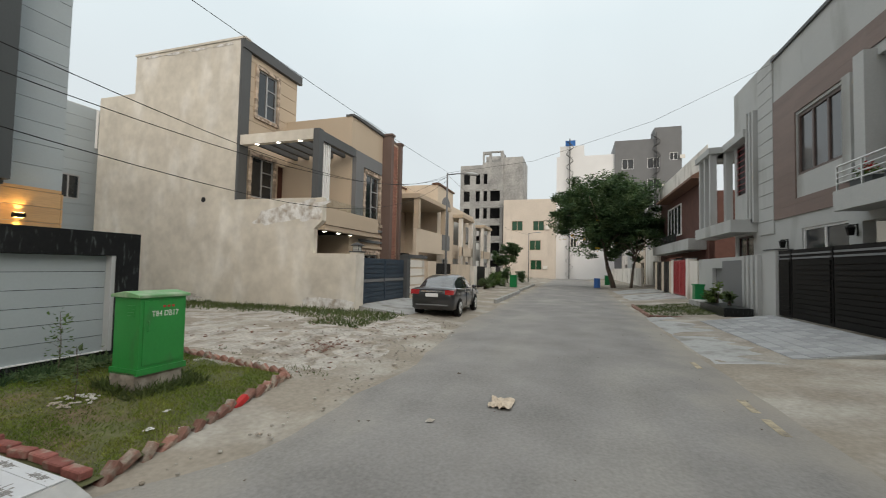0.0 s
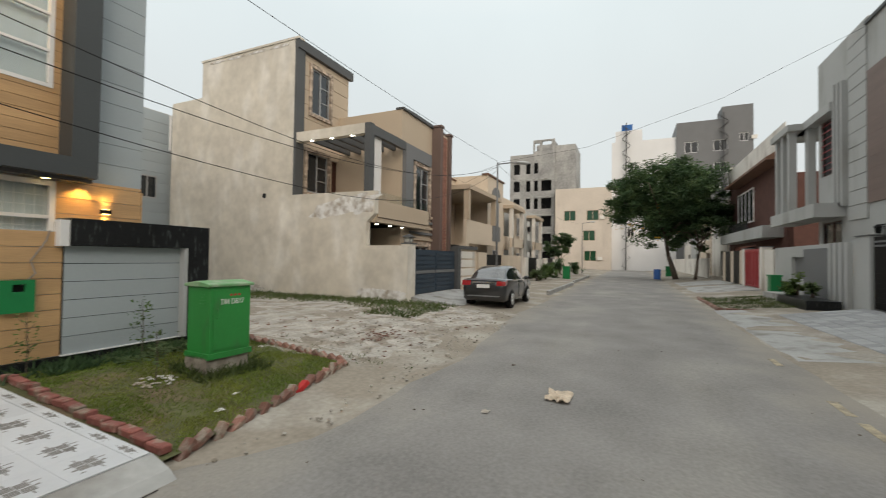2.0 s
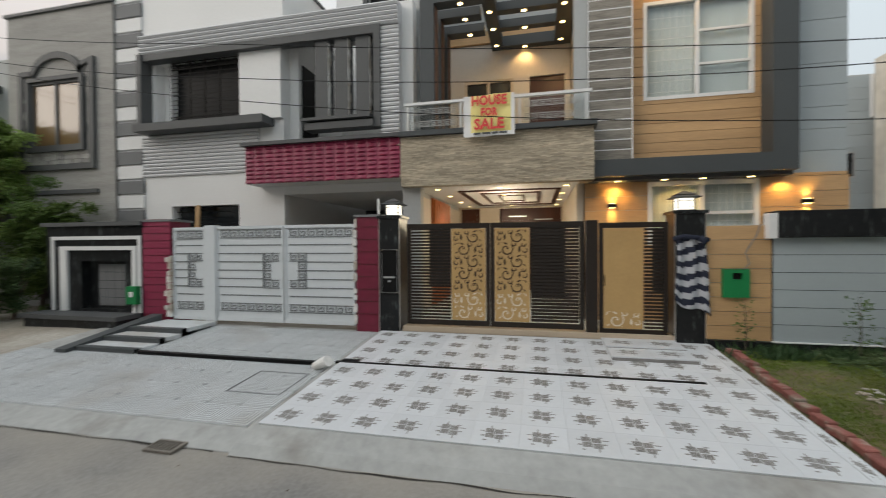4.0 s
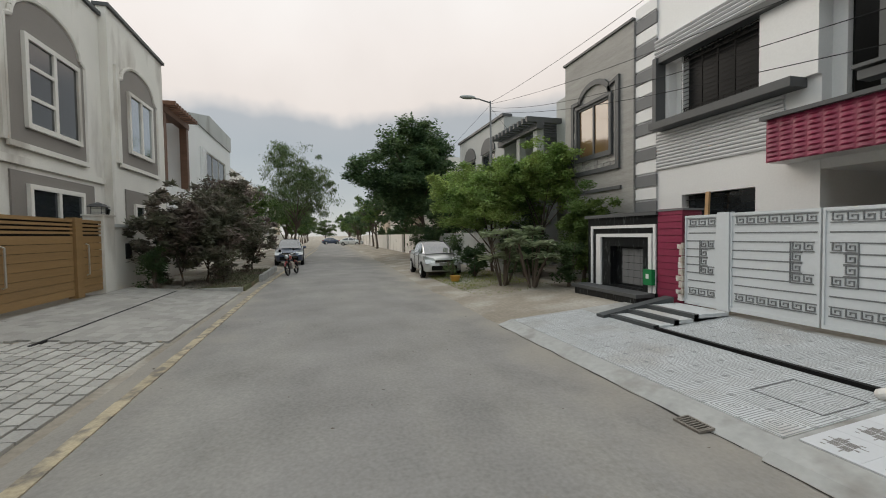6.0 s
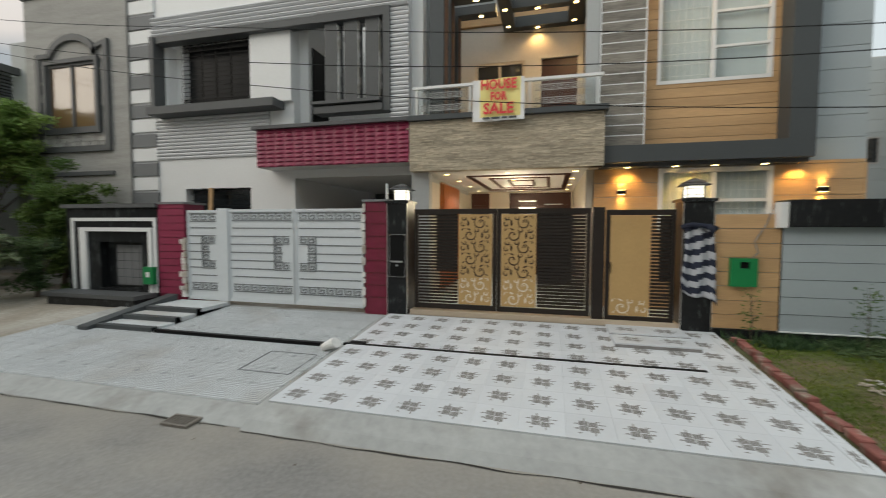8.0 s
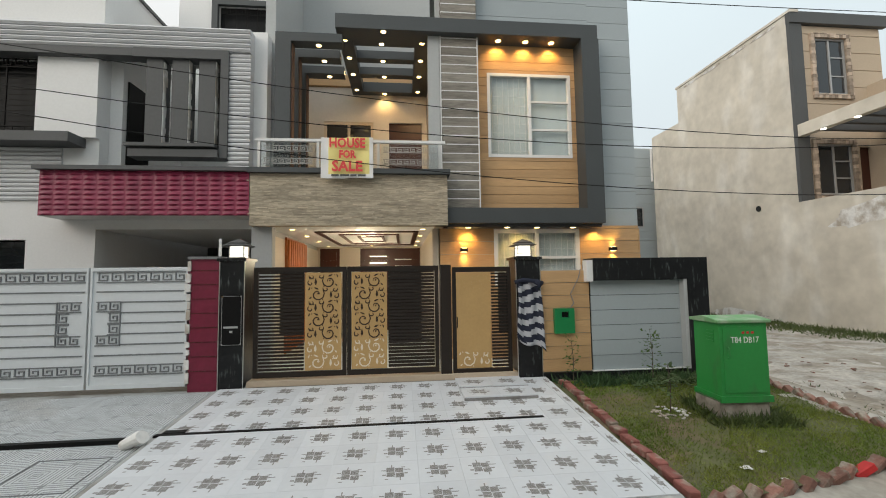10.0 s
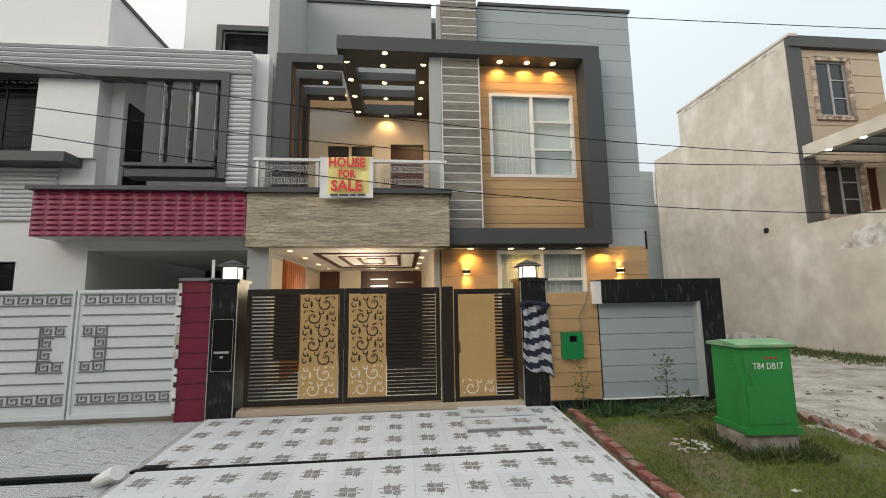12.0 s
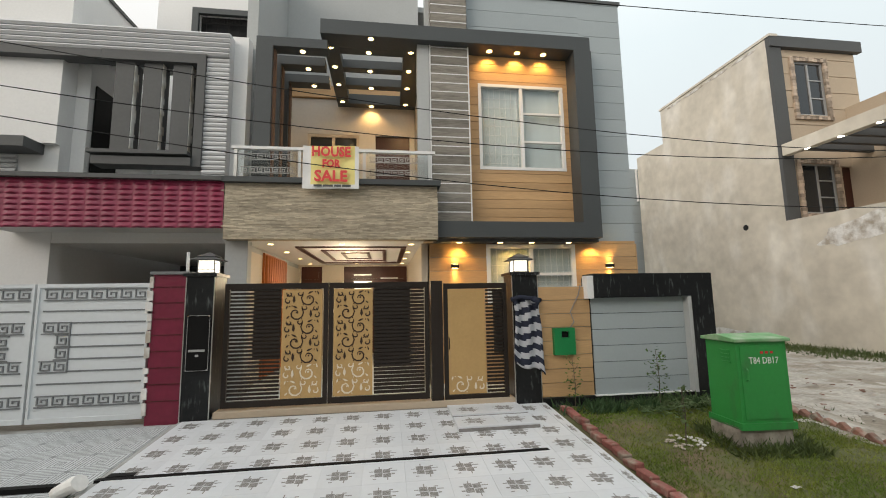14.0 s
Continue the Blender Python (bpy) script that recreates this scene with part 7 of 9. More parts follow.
# ---------------------------------------------------------------- cream houses further along
houseF = thing("house", (28, 6, 0.1), "cream house with brown pergola slab and balcony", "house", "street houses")
bm = bmesh.new()
holed(bm, 23.7, 26.4, 5.5, 5.8, 0.2, 9.0, [(24.4, 25.4, 4.2, 6.2), (24.4, 25.4, 6.8, 8.2)])
holed(bm, 26.4, 30.5, 4.6, 4.9, 0.2, 7.2, [(27.2, 28.6, 4.2, 6.0)])
bx(bm, (23.7, 5.8, 0.2), (23.9, 13, 9.0))
holed(bm, 30.0, 33.8, 2.2, 2.5, 0.2, 7.5, [(31.1, 32.6, 4.0, 6.0), (31.2, 32.5, 1.2, 2.4)])
bx(bm, (30.0, 2.5, 0.2), (30.2, 10, 7.5))
holed(bm, 24.0, 30.2, 1.4, 1.6, 2.6, 3.9, [])
bx(bm, (24.0, 1.4, 0.2), (24.4, 1.8, 2.6))
part("wall", bm, CREAM, houseF)
bm = bmesh.new()
bx(bm, (23.9, 1.2, 5.55), (30.0, 4.8, 5.8))
bx(bm, (28.9, 1.3, 3.9), (29.3, 1.6, 5.55))
bx(bm, (24.0, 1.3, 3.9), (24.3, 1.6, 5.55))
part("pergola_slab", bm, BEIGEP, houseF, "brown-grey pergola slab")
block("parapet_cap", (29.9, 2.1, 7.5), (33.9, 2.6, 7.62), WOODT, houseF)
block("parapet_cap", (26.3, 4.5, 7.2), (30.4, 5.0, 7.3), WOODT, houseF)
block("balcony_panel", (28.6, 1.34, 2.9), (30.2, 1.4, 3.9), MGREY, houseF)
window(houseF, 24.4, 25.4, 4.2, 6.2, 5.45, ALUG, GLASSD)
window(houseF, 24.4, 25.4, 6.8, 8.2, 5.45, ALUG, GLASSD)
window(houseF, 27.2, 28.6, 4.2, 6.0, 4.55, ALUG, GLASSD)
window(houseF, 31.1, 32.6, 4.0, 6.0, 2.15, ALUG, GLASSD)
bm = bmesh.new()
prism(bm, [(31.85 + 0.95 * math.cos(t), 6.1 + 0.8 * math.sin(t)) for t in np.linspace(0, math.pi, 10)], "y", 2.1, 2.2)
part("arch", bm, MGREY, houseF)
window(houseF, 31.2, 32.5, 1.2, 2.4, 2.15, ALUG, GLASSD)
# shade of the deep porch, put in as a near-black sheet
block("porch_dark", (24.4, 3.2, 0.3), (30.0, 3.3, 2.6), SHADEIN, houseF)
block("front_wall", (24.0, 0.7, 0.1), (25.4, 0.95, 2.1), CREAM, houseF)
block("front_wall", (28.6, 0.7, 0.1), (33.6, 0.95, 2.0), CREAM, houseF)
gF = thing("driveway_gate", (27.0, 0.8, 0.2), "black steel driveway gate of the cream house", "gate")
block("leaf", (25.4, 0.78, 0.3), (28.6, 0.84, 2.0), BLACKM, gF)
for k in range(2):
    x0 = 34.2 + k * 8.2
    h = thing("house", (x0 + 3.6, 6, 0.1), "pale grey-beige house with columned balcony", "house", "distant houses")
    bm = bmesh.new()
    holed(bm, x0, x0 + 7.4, 2.4, 2.7, 0.1, 6.6 - 0.2 * k, [(x0 + 0.6, x0 + 3.2, 3.6, 5.6), (x0 + 4.6, x0 + 6.4, 3.8, 5.4), (x0 + 4.6, x0 + 6.4, 0.9, 2.3), (x0 + 0.6, x0 + 3.6, 0.2, 2.5)])
    bx(bm, (x0, 2.7, 0.1), (x0 + 0.2, 10, 6.6 - 0.2 * k))
    bx(bm, (x0 + 0.2, 2.7, 6.2), (x0 + 7.4, 10, 6.35))
    part("wall", bm, CREAM if k != 1 else GREYW, h)
    block("recess", (x0 + 0.3, 4.4, 0.2), (x0 + 3.8, 4.5, 5.8), BEIGEP, h)
    block("balcony_wall", (x0 + 0.2, 1.6, 2.7), (x0 + 4.0, 1.8, 3.4), CREAM, h)
    for xx in (x0 + 0.3, x0 + 3.6):
        block("column", (xx, 1.6, 0.2), (xx + 0.3, 1.9, 5.7), OFFWHITE, h)
    block("slab", (x0 + 0.1, 1.5, 5.7), (x0 + 4.1, 2.6, 5.95), BEIGEP, h)
    window(h, x0 + 4.6, x0 + 6.4, 3.8, 5.4, 2.35, ALUG, GLASSD)
    window(h, x0 + 4.6, x0 + 6.4, 0.9, 2.3, 2.35, ALUG, GLASSD)
    block("front_wall", (x0, 0.5, 0.1), (x0 + 1.0, 0.75, 1.9), OFFWHITE, h)
    block("front_wall", (x0 + 4.4, 0.5, 0.1), (x0 + 7.4, 0.75, 1.8), OFFWHITE, h)
    block("gate", (x0 + 1.0, 0.58, 0.2), (x0 + 4.4, 0.64, 1.9), BLACKM, h)

# ---------------------------------------------------------------- blocks at the end of the street
tower = thing("apartment_block", (88, 8.5, 0), "unfinished raw concrete block with empty window holes", "building", "far blocks")
rows6 = [(1.2 + 3.5 * k) for k in range(6)]
bm = bmesh.new()
# front towards the street (west) with holes, built along y and then turned
cols = [(0.7, 2.0), (3.2, 4.1), (4.8, 5.6), (6.2, 8.2)]
hol = [(a, b, z, z + 2.1) for z in rows6 for i, (a, b) in enumerate(cols) if not (z > 17 and i == 3)]
TURN[0] = Matrix.Translation((85, 15.5, 0)) @ Matrix.Rotation(radians(-90), 4, "Z")
holed(bm, 0, 8.8, 0, 0.4, 0, 22.6, hol)
holed(bm, 4.6, 8.8, 0, 0.4, 22.6, 25.3, [(4.9, 5.9, 23.1, 24.7), (6.4, 8.2, 23.1, 25.0)])
part("wall", bm, RAWCON, tower)
# near-black sheet painting the shade behind the empty window holes
block("core", (0.1, 2.2, 0), (8.7, 2.4, 22.4), SHADEIN, tower, bevel=0)
block("side_wall", (8.4, 0.4, 0), (8.8, 7.0, 25.0), RAWCON, tower)
block("side_wing", (8.8, 0.4, 0), (12.6, 9.0, 24.0), RAWCON, tower)
block("rear_wall", (0.0, 7.0, 0), (8.4, 7.3, 22.4), RAWCON, tower)
block("penthouse_rear", (4.6, 3.5, 22.4), (8.4, 3.8, 25.2), RAWCON, tower)
for z in rows6[1:]:
    block("slab_edge", (0, -0.06, z - 1.25), (8.8, 0, z - 1.05), CONCRETE, tower)
TURN[0] = Matrix.Identity(4)


def flat_block(name, y0, y1, z1, xf, material, wins, label, frame, pane, extra=()):
    """A far block whose front looks west along the street; wins: (u0, u1, z0, z1) from its north end."""
    TURN[0] = Matrix.Translation((xf, y0, 0)) @ Matrix.Rotation(radians(-90), 4, "Z")
    t = thing(name, (abs(y1 - y0) / 2, 4, 0), label, "building", "far blocks")
    L = y0 - y1
    bm = bmesh.new()
    holed(bm, 0, L, 0, 0.35, 0, z1, wins)
    bx(bm, (0, 0.35, 0), (0.3, 10, z1))
    bx(bm, (L - 0.3, 0.35, 0), (L, 10, z1))
    bx(bm, (0.3, 0.35, z1 - 0.9), (L - 0.3, 10, z1 - 0.6))
    for a, b in extra:
        bx(bm, (a, 0.02, z1), (b, 4.0, z1 + 2.0))
    part("wall", bm, material, t)
    for a, b, c, d in wins:
        window(t, a, b, c, d, 0.1, frame, pane, cols=2, w=0.09)
    for a, b, c, d in wins[::3]:
        block("air_conditioner", (b + 0.25, -0.35, c + 0.2), (b + 1.05, 0.0, c + 0.8), OFFWHITE, t)
    TURN[0] = Matrix.Identity(4)
    return t


GREENGL = mat("green_window_glass", (0.02, 0.07, 0.035), 0.1, var=0.2, big=0.4, fine=2, bump=0, spec=0.7)
flat_block("apartment_block", 6.2, -3.6, 15.0, 83.0, mat("pale_cream_plaster", (0.62, 0.55, 0.47), 0.85, var=0.12, big=0.3, fine=4, bump=0.1, stain=((0.48, 0.42, 0.36), 0.35, 0.3, (1, 1, 0.3))), [(a, a + 2.1, z, z + 1.9) for z, cs in ((1.6, (5.2,)), (5.3, (5.0,)), (9.0, (1.6, 5.6))) for a in cs] + [(2.2, 3.4, 4.8, 5.6)], "cream plastered block with green glass windows", BEIGEP, GREENGL)
flat_block("apartment_block", -3.6, -13.9, 23.2, 84.5, WHITEP, [(2.6, 3.7, 6.0, 7.6), (7.2, 8.6, 12.5, 14.2), (7.2, 8.6, 16.0, 17.6)], "tall white plastered block", OFFWHITE, GLASSG, extra=((0.6, 5.0),))
flat_block("apartment_block", -13.9, -24.8, 25.5, 84.2, MGREY, [(a, a + 2.0, z, z + 1.9) for z in (2.0, 5.6, 9.2, 12.8, 16.4, 20.2) for a in (1.2, 5.4)] + [(9.0, 10.3, 21.5, 22.9)], "tall grey painted block with white windows", ALU, GLASSG, extra=((6.6, 10.9),))
sp = thing("fire_stair", (84, -20.7, 0), "black spiral fire stair on the grey block", "stair", "fire stairs")
bm = bmesh.new()
tube(bm, [(83.9, -20.7, 0), (83.9, -20.7, 26.5)], 0.1, 0.1, 6)
for k in range(130):
    a, z = k * 0.5, 0.3 + k * 0.2
    bx(bm, (83.9 - 0.6 * abs(math.cos(a)), -20.7 + 0.6 * math.sin(a) - 0.12, z), (83.9, -20.7 + 0.6 * math.sin(a) + 0.12, z + 0.05))
part("treads", bm, DGREY, sp)
copy_thing(sp, Matrix.Translation((84.2, -6.0, 0)))
block("water_tank", (84.6, -5.2, 25.2), (86, -7.0, 26.3), mat("blue_plastic", (0.03, 0.14, 0.42), 0.5), thing("water_tank", (85.3, -6, 25.2), "blue plastic water tank on the white roof", "water tank"), bevel=0.1)
# dim blocks closing the far ends behind
for k in range(8):
    y = -30 - 13 * k if k < 4 else 22 + 13 * (k - 4)
    h = thing("house", (88, y - 5, 0), "plain plastered building along the cross street", "house", "distant houses")
    block("wall", (85, y - 11, 0), (96, y, 8 + (k * 3) % 5), CREAM if k % 2 else GREYW, h)


# ---------------------------------------------------------------- south side, east part: grey and brown house with black gate
def south(xc, yf):
    TURN[0] = Matrix.Translation((xc, yf, 0)) @ Matrix.Rotation(math.pi, 4, "Z")


BROWNT = mat("dull_brown_tile", (0.185, 0.135, 0.115), 0.6, var=0.2, big=1.2, fine=20, bump=0.08, stretch=(0.3, 0.3, 2.5), rnd=0.06)
BROWNF = mat("brown_window_frame", (0.10, 0.07, 0.06), 0.45, var=0.1, big=2, fine=25, bump=0.02)
south(22.3, -14.4)
houseG = thing("house", (5, 4, 0.2), "grey house with brown wood-tile frame and railed balcony", "house", "street houses")
bm = bmesh.new()
holed(bm, 0, 14, 0, 0.3, 0.2, 10.3, [(1.75, 4.5, 5.3, 7.5), (5.5, 14, 3.7, 7.6), (2.0, 4.6, 2.2, 3.4), (5.2, 14, 0.3, 3.3)])
bx(bm, (0, 0.3, 0.2), (0.25, 10, 10.3))
bx(bm, (0.25, 0.3, 10.0), (14, 10, 10.15))
bx(bm, (5.2, 2.4, 0.2), (14, 2.6, 7.7))
bx(bm, (13.8, 0.3, 0.2), (14, 10, 10.3))
part("wall", bm, GREYW, houseG)
block("parapet_cap", (-0.05, -0.08, 10.3), (14, 0.35, 10.42), DGREY, houseG)
planks("wood_tile", 0.02, 1.7, 3.9, 8.6, 0, 0.4, BROWNT, houseG, depth=0.05, gap=0.004)
planks("wood_tile", 1.7, 5.6, 7.6, 8.6, 0, 0.4, BROWNT, houseG, depth=0.05, gap=0.004)
planks("wood_tile", 5.6, 13.0, 7.9, 8.6, 0, 0.4, BROWNT, houseG, depth=0.05, gap=0.004)
planks("wood_tile", 1.7, 5.4, 3.9, 4.5, 0, 0.4, BROWNT, houseG, depth=0.05, gap=0.004)
window(houseG, 1.75, 4.5, 5.3, 7.5, 0.05, BROWNF, GLASSG, cols=3, w=0.1, depth=0.1)
block("pier", (4.6, -0.12, 4.5), (5.0, 0.3, 7.6), GREYW, houseG)
block("pier", (5.5, -0.3, 4.0), (5.95, 0.3, 7.8), GREYW, houseG)
block("dark_glass", (5.0, 0.2, 4.4), (5.5, 0.22, 7.6), GLASSD, houseG)
window(houseG, 2.0, 4.6, 2.2, 3.4, 0.05, ALU, GLASSD, cols=2, w=0.07, depth=0.1)
block("balcony_slab", (5.4, -0.75, 3.55), (14, 2.4, 4.1), GREYW, houseG)
block("porch_slab", (5.2, 0.3, 3.3), (14, 2.4, 3.55), DGREY, houseG)
for k in range(8):
    block("balcony_beam", (6.3 + k * 0.95, 0.0, 7.35), (6.5 + k * 0.95, 2.4, 7.6), CHARCOAL, houseG)
rG = thing("balcony_railing", (9, -0.65, 4.1), "steel pipe balcony railing with flower pots", "railing")
bm = bmesh.new()
for k, z in enumerate((4.3, 4.45, 4.6, 4.78)):
    tube(bm, [(5.45, -0.68, z), (14, -0.68, z)], 0.02 if k < 3 else 0.03, None, 7)
part("rail", bm, STEEL, rG)
for k in range(9):
    block("post", (5.45 + k * 1.05, -0.7, 4.1), (5.49 + k * 1.05, -0.66, 4.78), STEEL, rG)
for k, u in enumerate((6.3, 7.6)):
    t = thing("flower_box", (u, -0.4, 4.1), "dark planter with red flowers on the balcony", "planter", "flower boxes")
    block("trough", (u - 0.45, -0.6, 4.1), (u + 0.45, -0.3, 4.3), CHARCOAL, t)
    rng = np.random.default_rng(50 + k)
    c = np.stack([u + rng.uniform(-0.4, 0.4, 160), -0.45 + rng.uniform(-0.15, 0.15, 160), 4.32 + rng.uniform(0, 0.25, 160)], 1)
    o = leaves("foliage", c, 0.1, LEAFM, t, 60 + k)
    o.data.transform(TURN[0])
    c = np.stack([u + rng.normal(0, 0.12, 60), -0.45 + rng.uniform(-0.1, 0.1, 60), 4.5 + rng.uniform(0, 0.2, 60)], 1)
    o = leaves("flower", c, 0.07, REDPAINT, t, 61 + k, 0.9)
    o.data.transform(TURN[0])


def coach_lamp(u, v, z, label):
    t = thing("wall_lantern", (u, v, z), label, "lantern", "wall lanterns")
    bm = bmesh.new()
    bx(bm, (u - 0.03, v - 0.02, z), (u + 0.03, v, z + 0.35))
    bx(bm, (u - 0.015, v - 0.18, z + 0.3), (u + 0.015, v, z + 0.33))
    part("bracket", bm, BLACKM, t)
    bm = bmesh.new()
    tube(bm, [(u, v - 0.17, z + 0.02), (u, v - 0.17, z + 0.24)], 0.07, 0.11, 6)
    tube(bm, [(u, v - 0.17, z + 0.24), (u, v - 0.17, z + 0.33)], 0.14, 0.03, 6)
    part("cage", bm, BLACKM, t)


coach_lamp(1.0, 0, 2.75, "black iron wall lantern on a grey wall")
coach_lamp(5.0, 0, 2.9, "black iron wall lantern on a grey wall")
TURN[0] = Matrix.Translation((22.3, -13.0, 0)) @ Matrix.Rotation(math.pi, 4, "Z")
gG = thing("driveway_gate", (6.2, 0, 0.45), "black steel driveway gate with grooved panels", "gate")
for a, b in ((3.75, 4.55), (4.6, 6.65), (6.7, 8.85)):
    block("leaf", (a, 0.02, 0.5), (b, 0.07, 2.52), BLACKM, gG)
    for k in range(12):
        block("slat", (a + 0.08, -0.012, 0.58 + k * 0.135), (b - 0.08, 0.02, 0.69 + k * 0.135), BLACKM, gG, bevel=0.01)
    for k in range(2):
        block("rail", (a + 0.05, -0.01, 2.24 + k * 0.12), (b - 0.05, 0.02, 2.29 + k * 0.12), MGREY, gG)
block("stile", (8.62, -0.02, 0.55), (8.7, 0.02, 2.2), STEEL, gG)
pillar(2.9, 3.7, -0.05, 0.4, 0.45, 2.6, GREYW, "grey gate pillar with slotted cap", DGREY, edge=False)
pW = pillar(8.95, 9.6, -0.05, 0.5, 0.4, 2.62, OFFWHITE, "white plastered gate pillar with tiered cap", MGREY, edge=False)
block("cap_tier", (9.05, 0.05, 2.62), (9.5, 0.4, 2.9), MGREY, pW)
block("cap_top", (8.95, -0.05, 2.9), (9.6, 0.5, 2.98), MGREY, pW)
block("slot", (9.12, -0.056, 1.2), (9.24, -0.05, 2.2), DGREY, pW)
wG = thing("boundary_wall", (11.5, 0.1, 0.3), "white plastered front wall with rough foot", "wall")
block("core", (9.6, 0.05, 0.1), (16.5, 0.3, 2.55), OFFWHITE, wG)
# wall, planters of the next plot
wH = thing("boundary_wall", (-0.5, 0.1, 0.3), "grey front wall with stepped niche and vertical ribs", "wall")
bm = bmesh.new()
holed(bm, -5.2, 2.9, 0.05, 0.3, 0.1, 2.45, [(-3.0, -1.6, 1.1, 2.0)])
part("core", bm, GREYW, wH)
block("niche", (-3.0, 0.2, 1.1), (-1.6, 0.25, 2.0), MGREY, wH)
block("step_band", (-1.4, -0.02, 0.4), (0.8, 0.05, 2.3), MGREY, wH)
for k in range(4):
    block("rib", (1.0 + 0.4 * k, -0.08, 0.3), (1.2 + 0.4 * k, 0.05, 2.45), GREYW, wH)
pb = thing("planter", (0.8, -0.8, 0.2), "low black marble planter with green shrubs", "planter")
block("wall", (-0.5, -1.1, 0.15), (2.4, -0.2, 0.55), MARBLE, pb)
block("wall", (-3.2, -0.9, 0.15), (-0.5, -0.2, 0.5), CONCRETE, pb)
# white-grey house with red-grilled window
south(28.6, -14.4)
houseH = thing("house", (3, 4, 0.2), "pale grey house with fluted frame and red window grille", "house", "street houses")
bm = bmesh.new()
holed(bm, 2.0, 6.3, 0, 0.3, 0.2, 10.6, [(2.3, 4.0, 5.5, 7.9), (2.4, 4.2, 2.2, 3.5)])
bx(bm, (2.0, 0.3, 0.2), (2.2, 9, 10.6))
bx(bm, (0.2, 2.0, 0.2), (2.0, 2.2, 10.0))
part("wall", bm, GREYW, houseH)
planks("panel", 4.9, 6.28, 3.4, 10.4, 0, 0.55, GREYW, houseH, gap=0.03, depth=0.05)
bm = bmesh.new()
for k in range(3):
    bx(bm, (4.25 + k * 0.2, -0.3 + 0.05 * k, 4.0), (4.4 + k * 0.2, 0, 8.9))
bx(bm, (0.4, -0.4, 7.9), (4.3, 0, 8.25))
bx(bm, (1.4, -0.3, 4.0), (1.75, 0.0, 7.9))
part("fluted_frame", bm, GREYW, houseH, "grey fluted concrete frame")
wn_h = window(houseH, 2.3, 4.0, 5.5, 7.9, 0.05, DOORW, GLASSD, cols=2, w=0.06)
bm = bmesh.new()
for k in range(8):
    bx(bm, (2.35, -0.02, 5.7 + k * 0.28), (3.95, 0.0, 5.73 + k * 0.28))
part("grille", bm, REDGATE, wn_h, "dark red grille")
window(houseH, 2.4, 4.2, 2.2, 3.5, 0.05, DOORW, GLASSG, cols=2)
block("balcony_slab", (-1.0, -1.0, 3.6), (4.6, 0, 4.15), GREYW, houseH)
# upright dark sheet painting the shade under the balcony slab
block("soffit_dark", (-0.6, 1.0, 0.4), (2.0, 1.1, 3.6), SHADEIN, houseH)
for u in (-0.6, 0.3, 1.2):
    block("balcony_post", (u, -0.9, 4.15), (u + 0.22, -0.6, 7.9), GREYW, houseH)
block("balcony_roof", (-1.0, -1.0, 7.9), (1.6, 2.0, 8.2), GREYW, houseH)
# brick-brown house with corner bay
south(46, -14.6)
houseI = thing("house", (6, 4, 0.2), "brown brick house with tiled eaves and corner bay window", "house", "street houses")
bm = bmesh.new()
holed(bm, 0, 14.5, 0, 0.3, 0.2, 9.2, [(3.5, 8.0, 4.6, 7.0), (2.0, 8, 0.4, 3.0)])
bx(bm, (0, 0.3, 0.2), (0.3, 10, 9.2))
part("wall", bm, REDBR, houseI)
planks("tile_course", 0.0, 14.5, 8.2, 9.6, -0.02, 0.24, OFFWHITE, houseI, depth=0.06)
bm = bmesh.new()
prism(bm, [(-0.9, 7.6), (-0.9, 7.75), (0.0, 8.3), (0.0, 7.6)], "x", 3.0, 14.3)
part("eaves", bm, WOODT, houseI, "brown tiled eaves")
window(houseI, 3.5, 8.0, 4.6, 7.0, -0.1, ALU, GLASSD, cols=4, w=0.09)
block("bay_rail", (3.4, -0.7, 3.9), (9.0, -0.6, 4.6), GLASSG, houseI)
block("balcony_slab", (2.0, -1.0, 3.2), (14.0, 0, 3.9), GREYW, houseI)
# garage depth painted as one near-black sheet of shade
block("garage_dark", (2.0, 0.8, 0.4), (8, 0.9, 3.0), SHADEIN, houseI)
TURN[0] = Matrix.Translation((46, -13.0, 0)) @ Matrix.Rotation(math.pi, 4, "Z")
gR = thing("driveway_gate", (15, 0, 0.4), "bright red steel driveway gate", "gate")
for a, b in ((13.0, 14.6), (14.65, 16.2)):
    block("leaf", (a, 0, 0.4), (b, 0.06, 2.5), REDGATE, gR)
    for k in range(5):
        block("rib", (a + 0.1 + k * 0.3, -0.03, 0.5), (a + 0.18 + k * 0.3, 0, 2.4), REDGATE, gR, bevel=0.004)
pillar(12.5, 13.0, -0.05, 0.4, 0.4, 2.6, OFFWHITE, "pale gate pillar of the red gate", MGREY, edge=False)
pillar(16.2, 16.7, -0.05, 0.4, 0.4, 2.6, OFFWHITE, "pale gate pillar of the red gate", MGREY, edge=False)
wI = thing("boundary_wall", (18, 0.1, 0.3), "peeling white front wall with poster marks", "wall")
block("core", (16.7, 0.05, 0.1), (18.2, 0.3, 2.4), OFFWHITE, wI)
gB2 = thing("driveway_gate", (9, 0, 0.4), "black gate with pale wooden stripes", "gate")
for k in range(7):
    block("leaf", (6.5 + k * 0.85, 0, 0.4), (7.3 + k * 0.85, 0.06, 2.5), BLACKM if k % 3 else CREAM, gB2)
TURN[0] = Matrix.Identity(4)
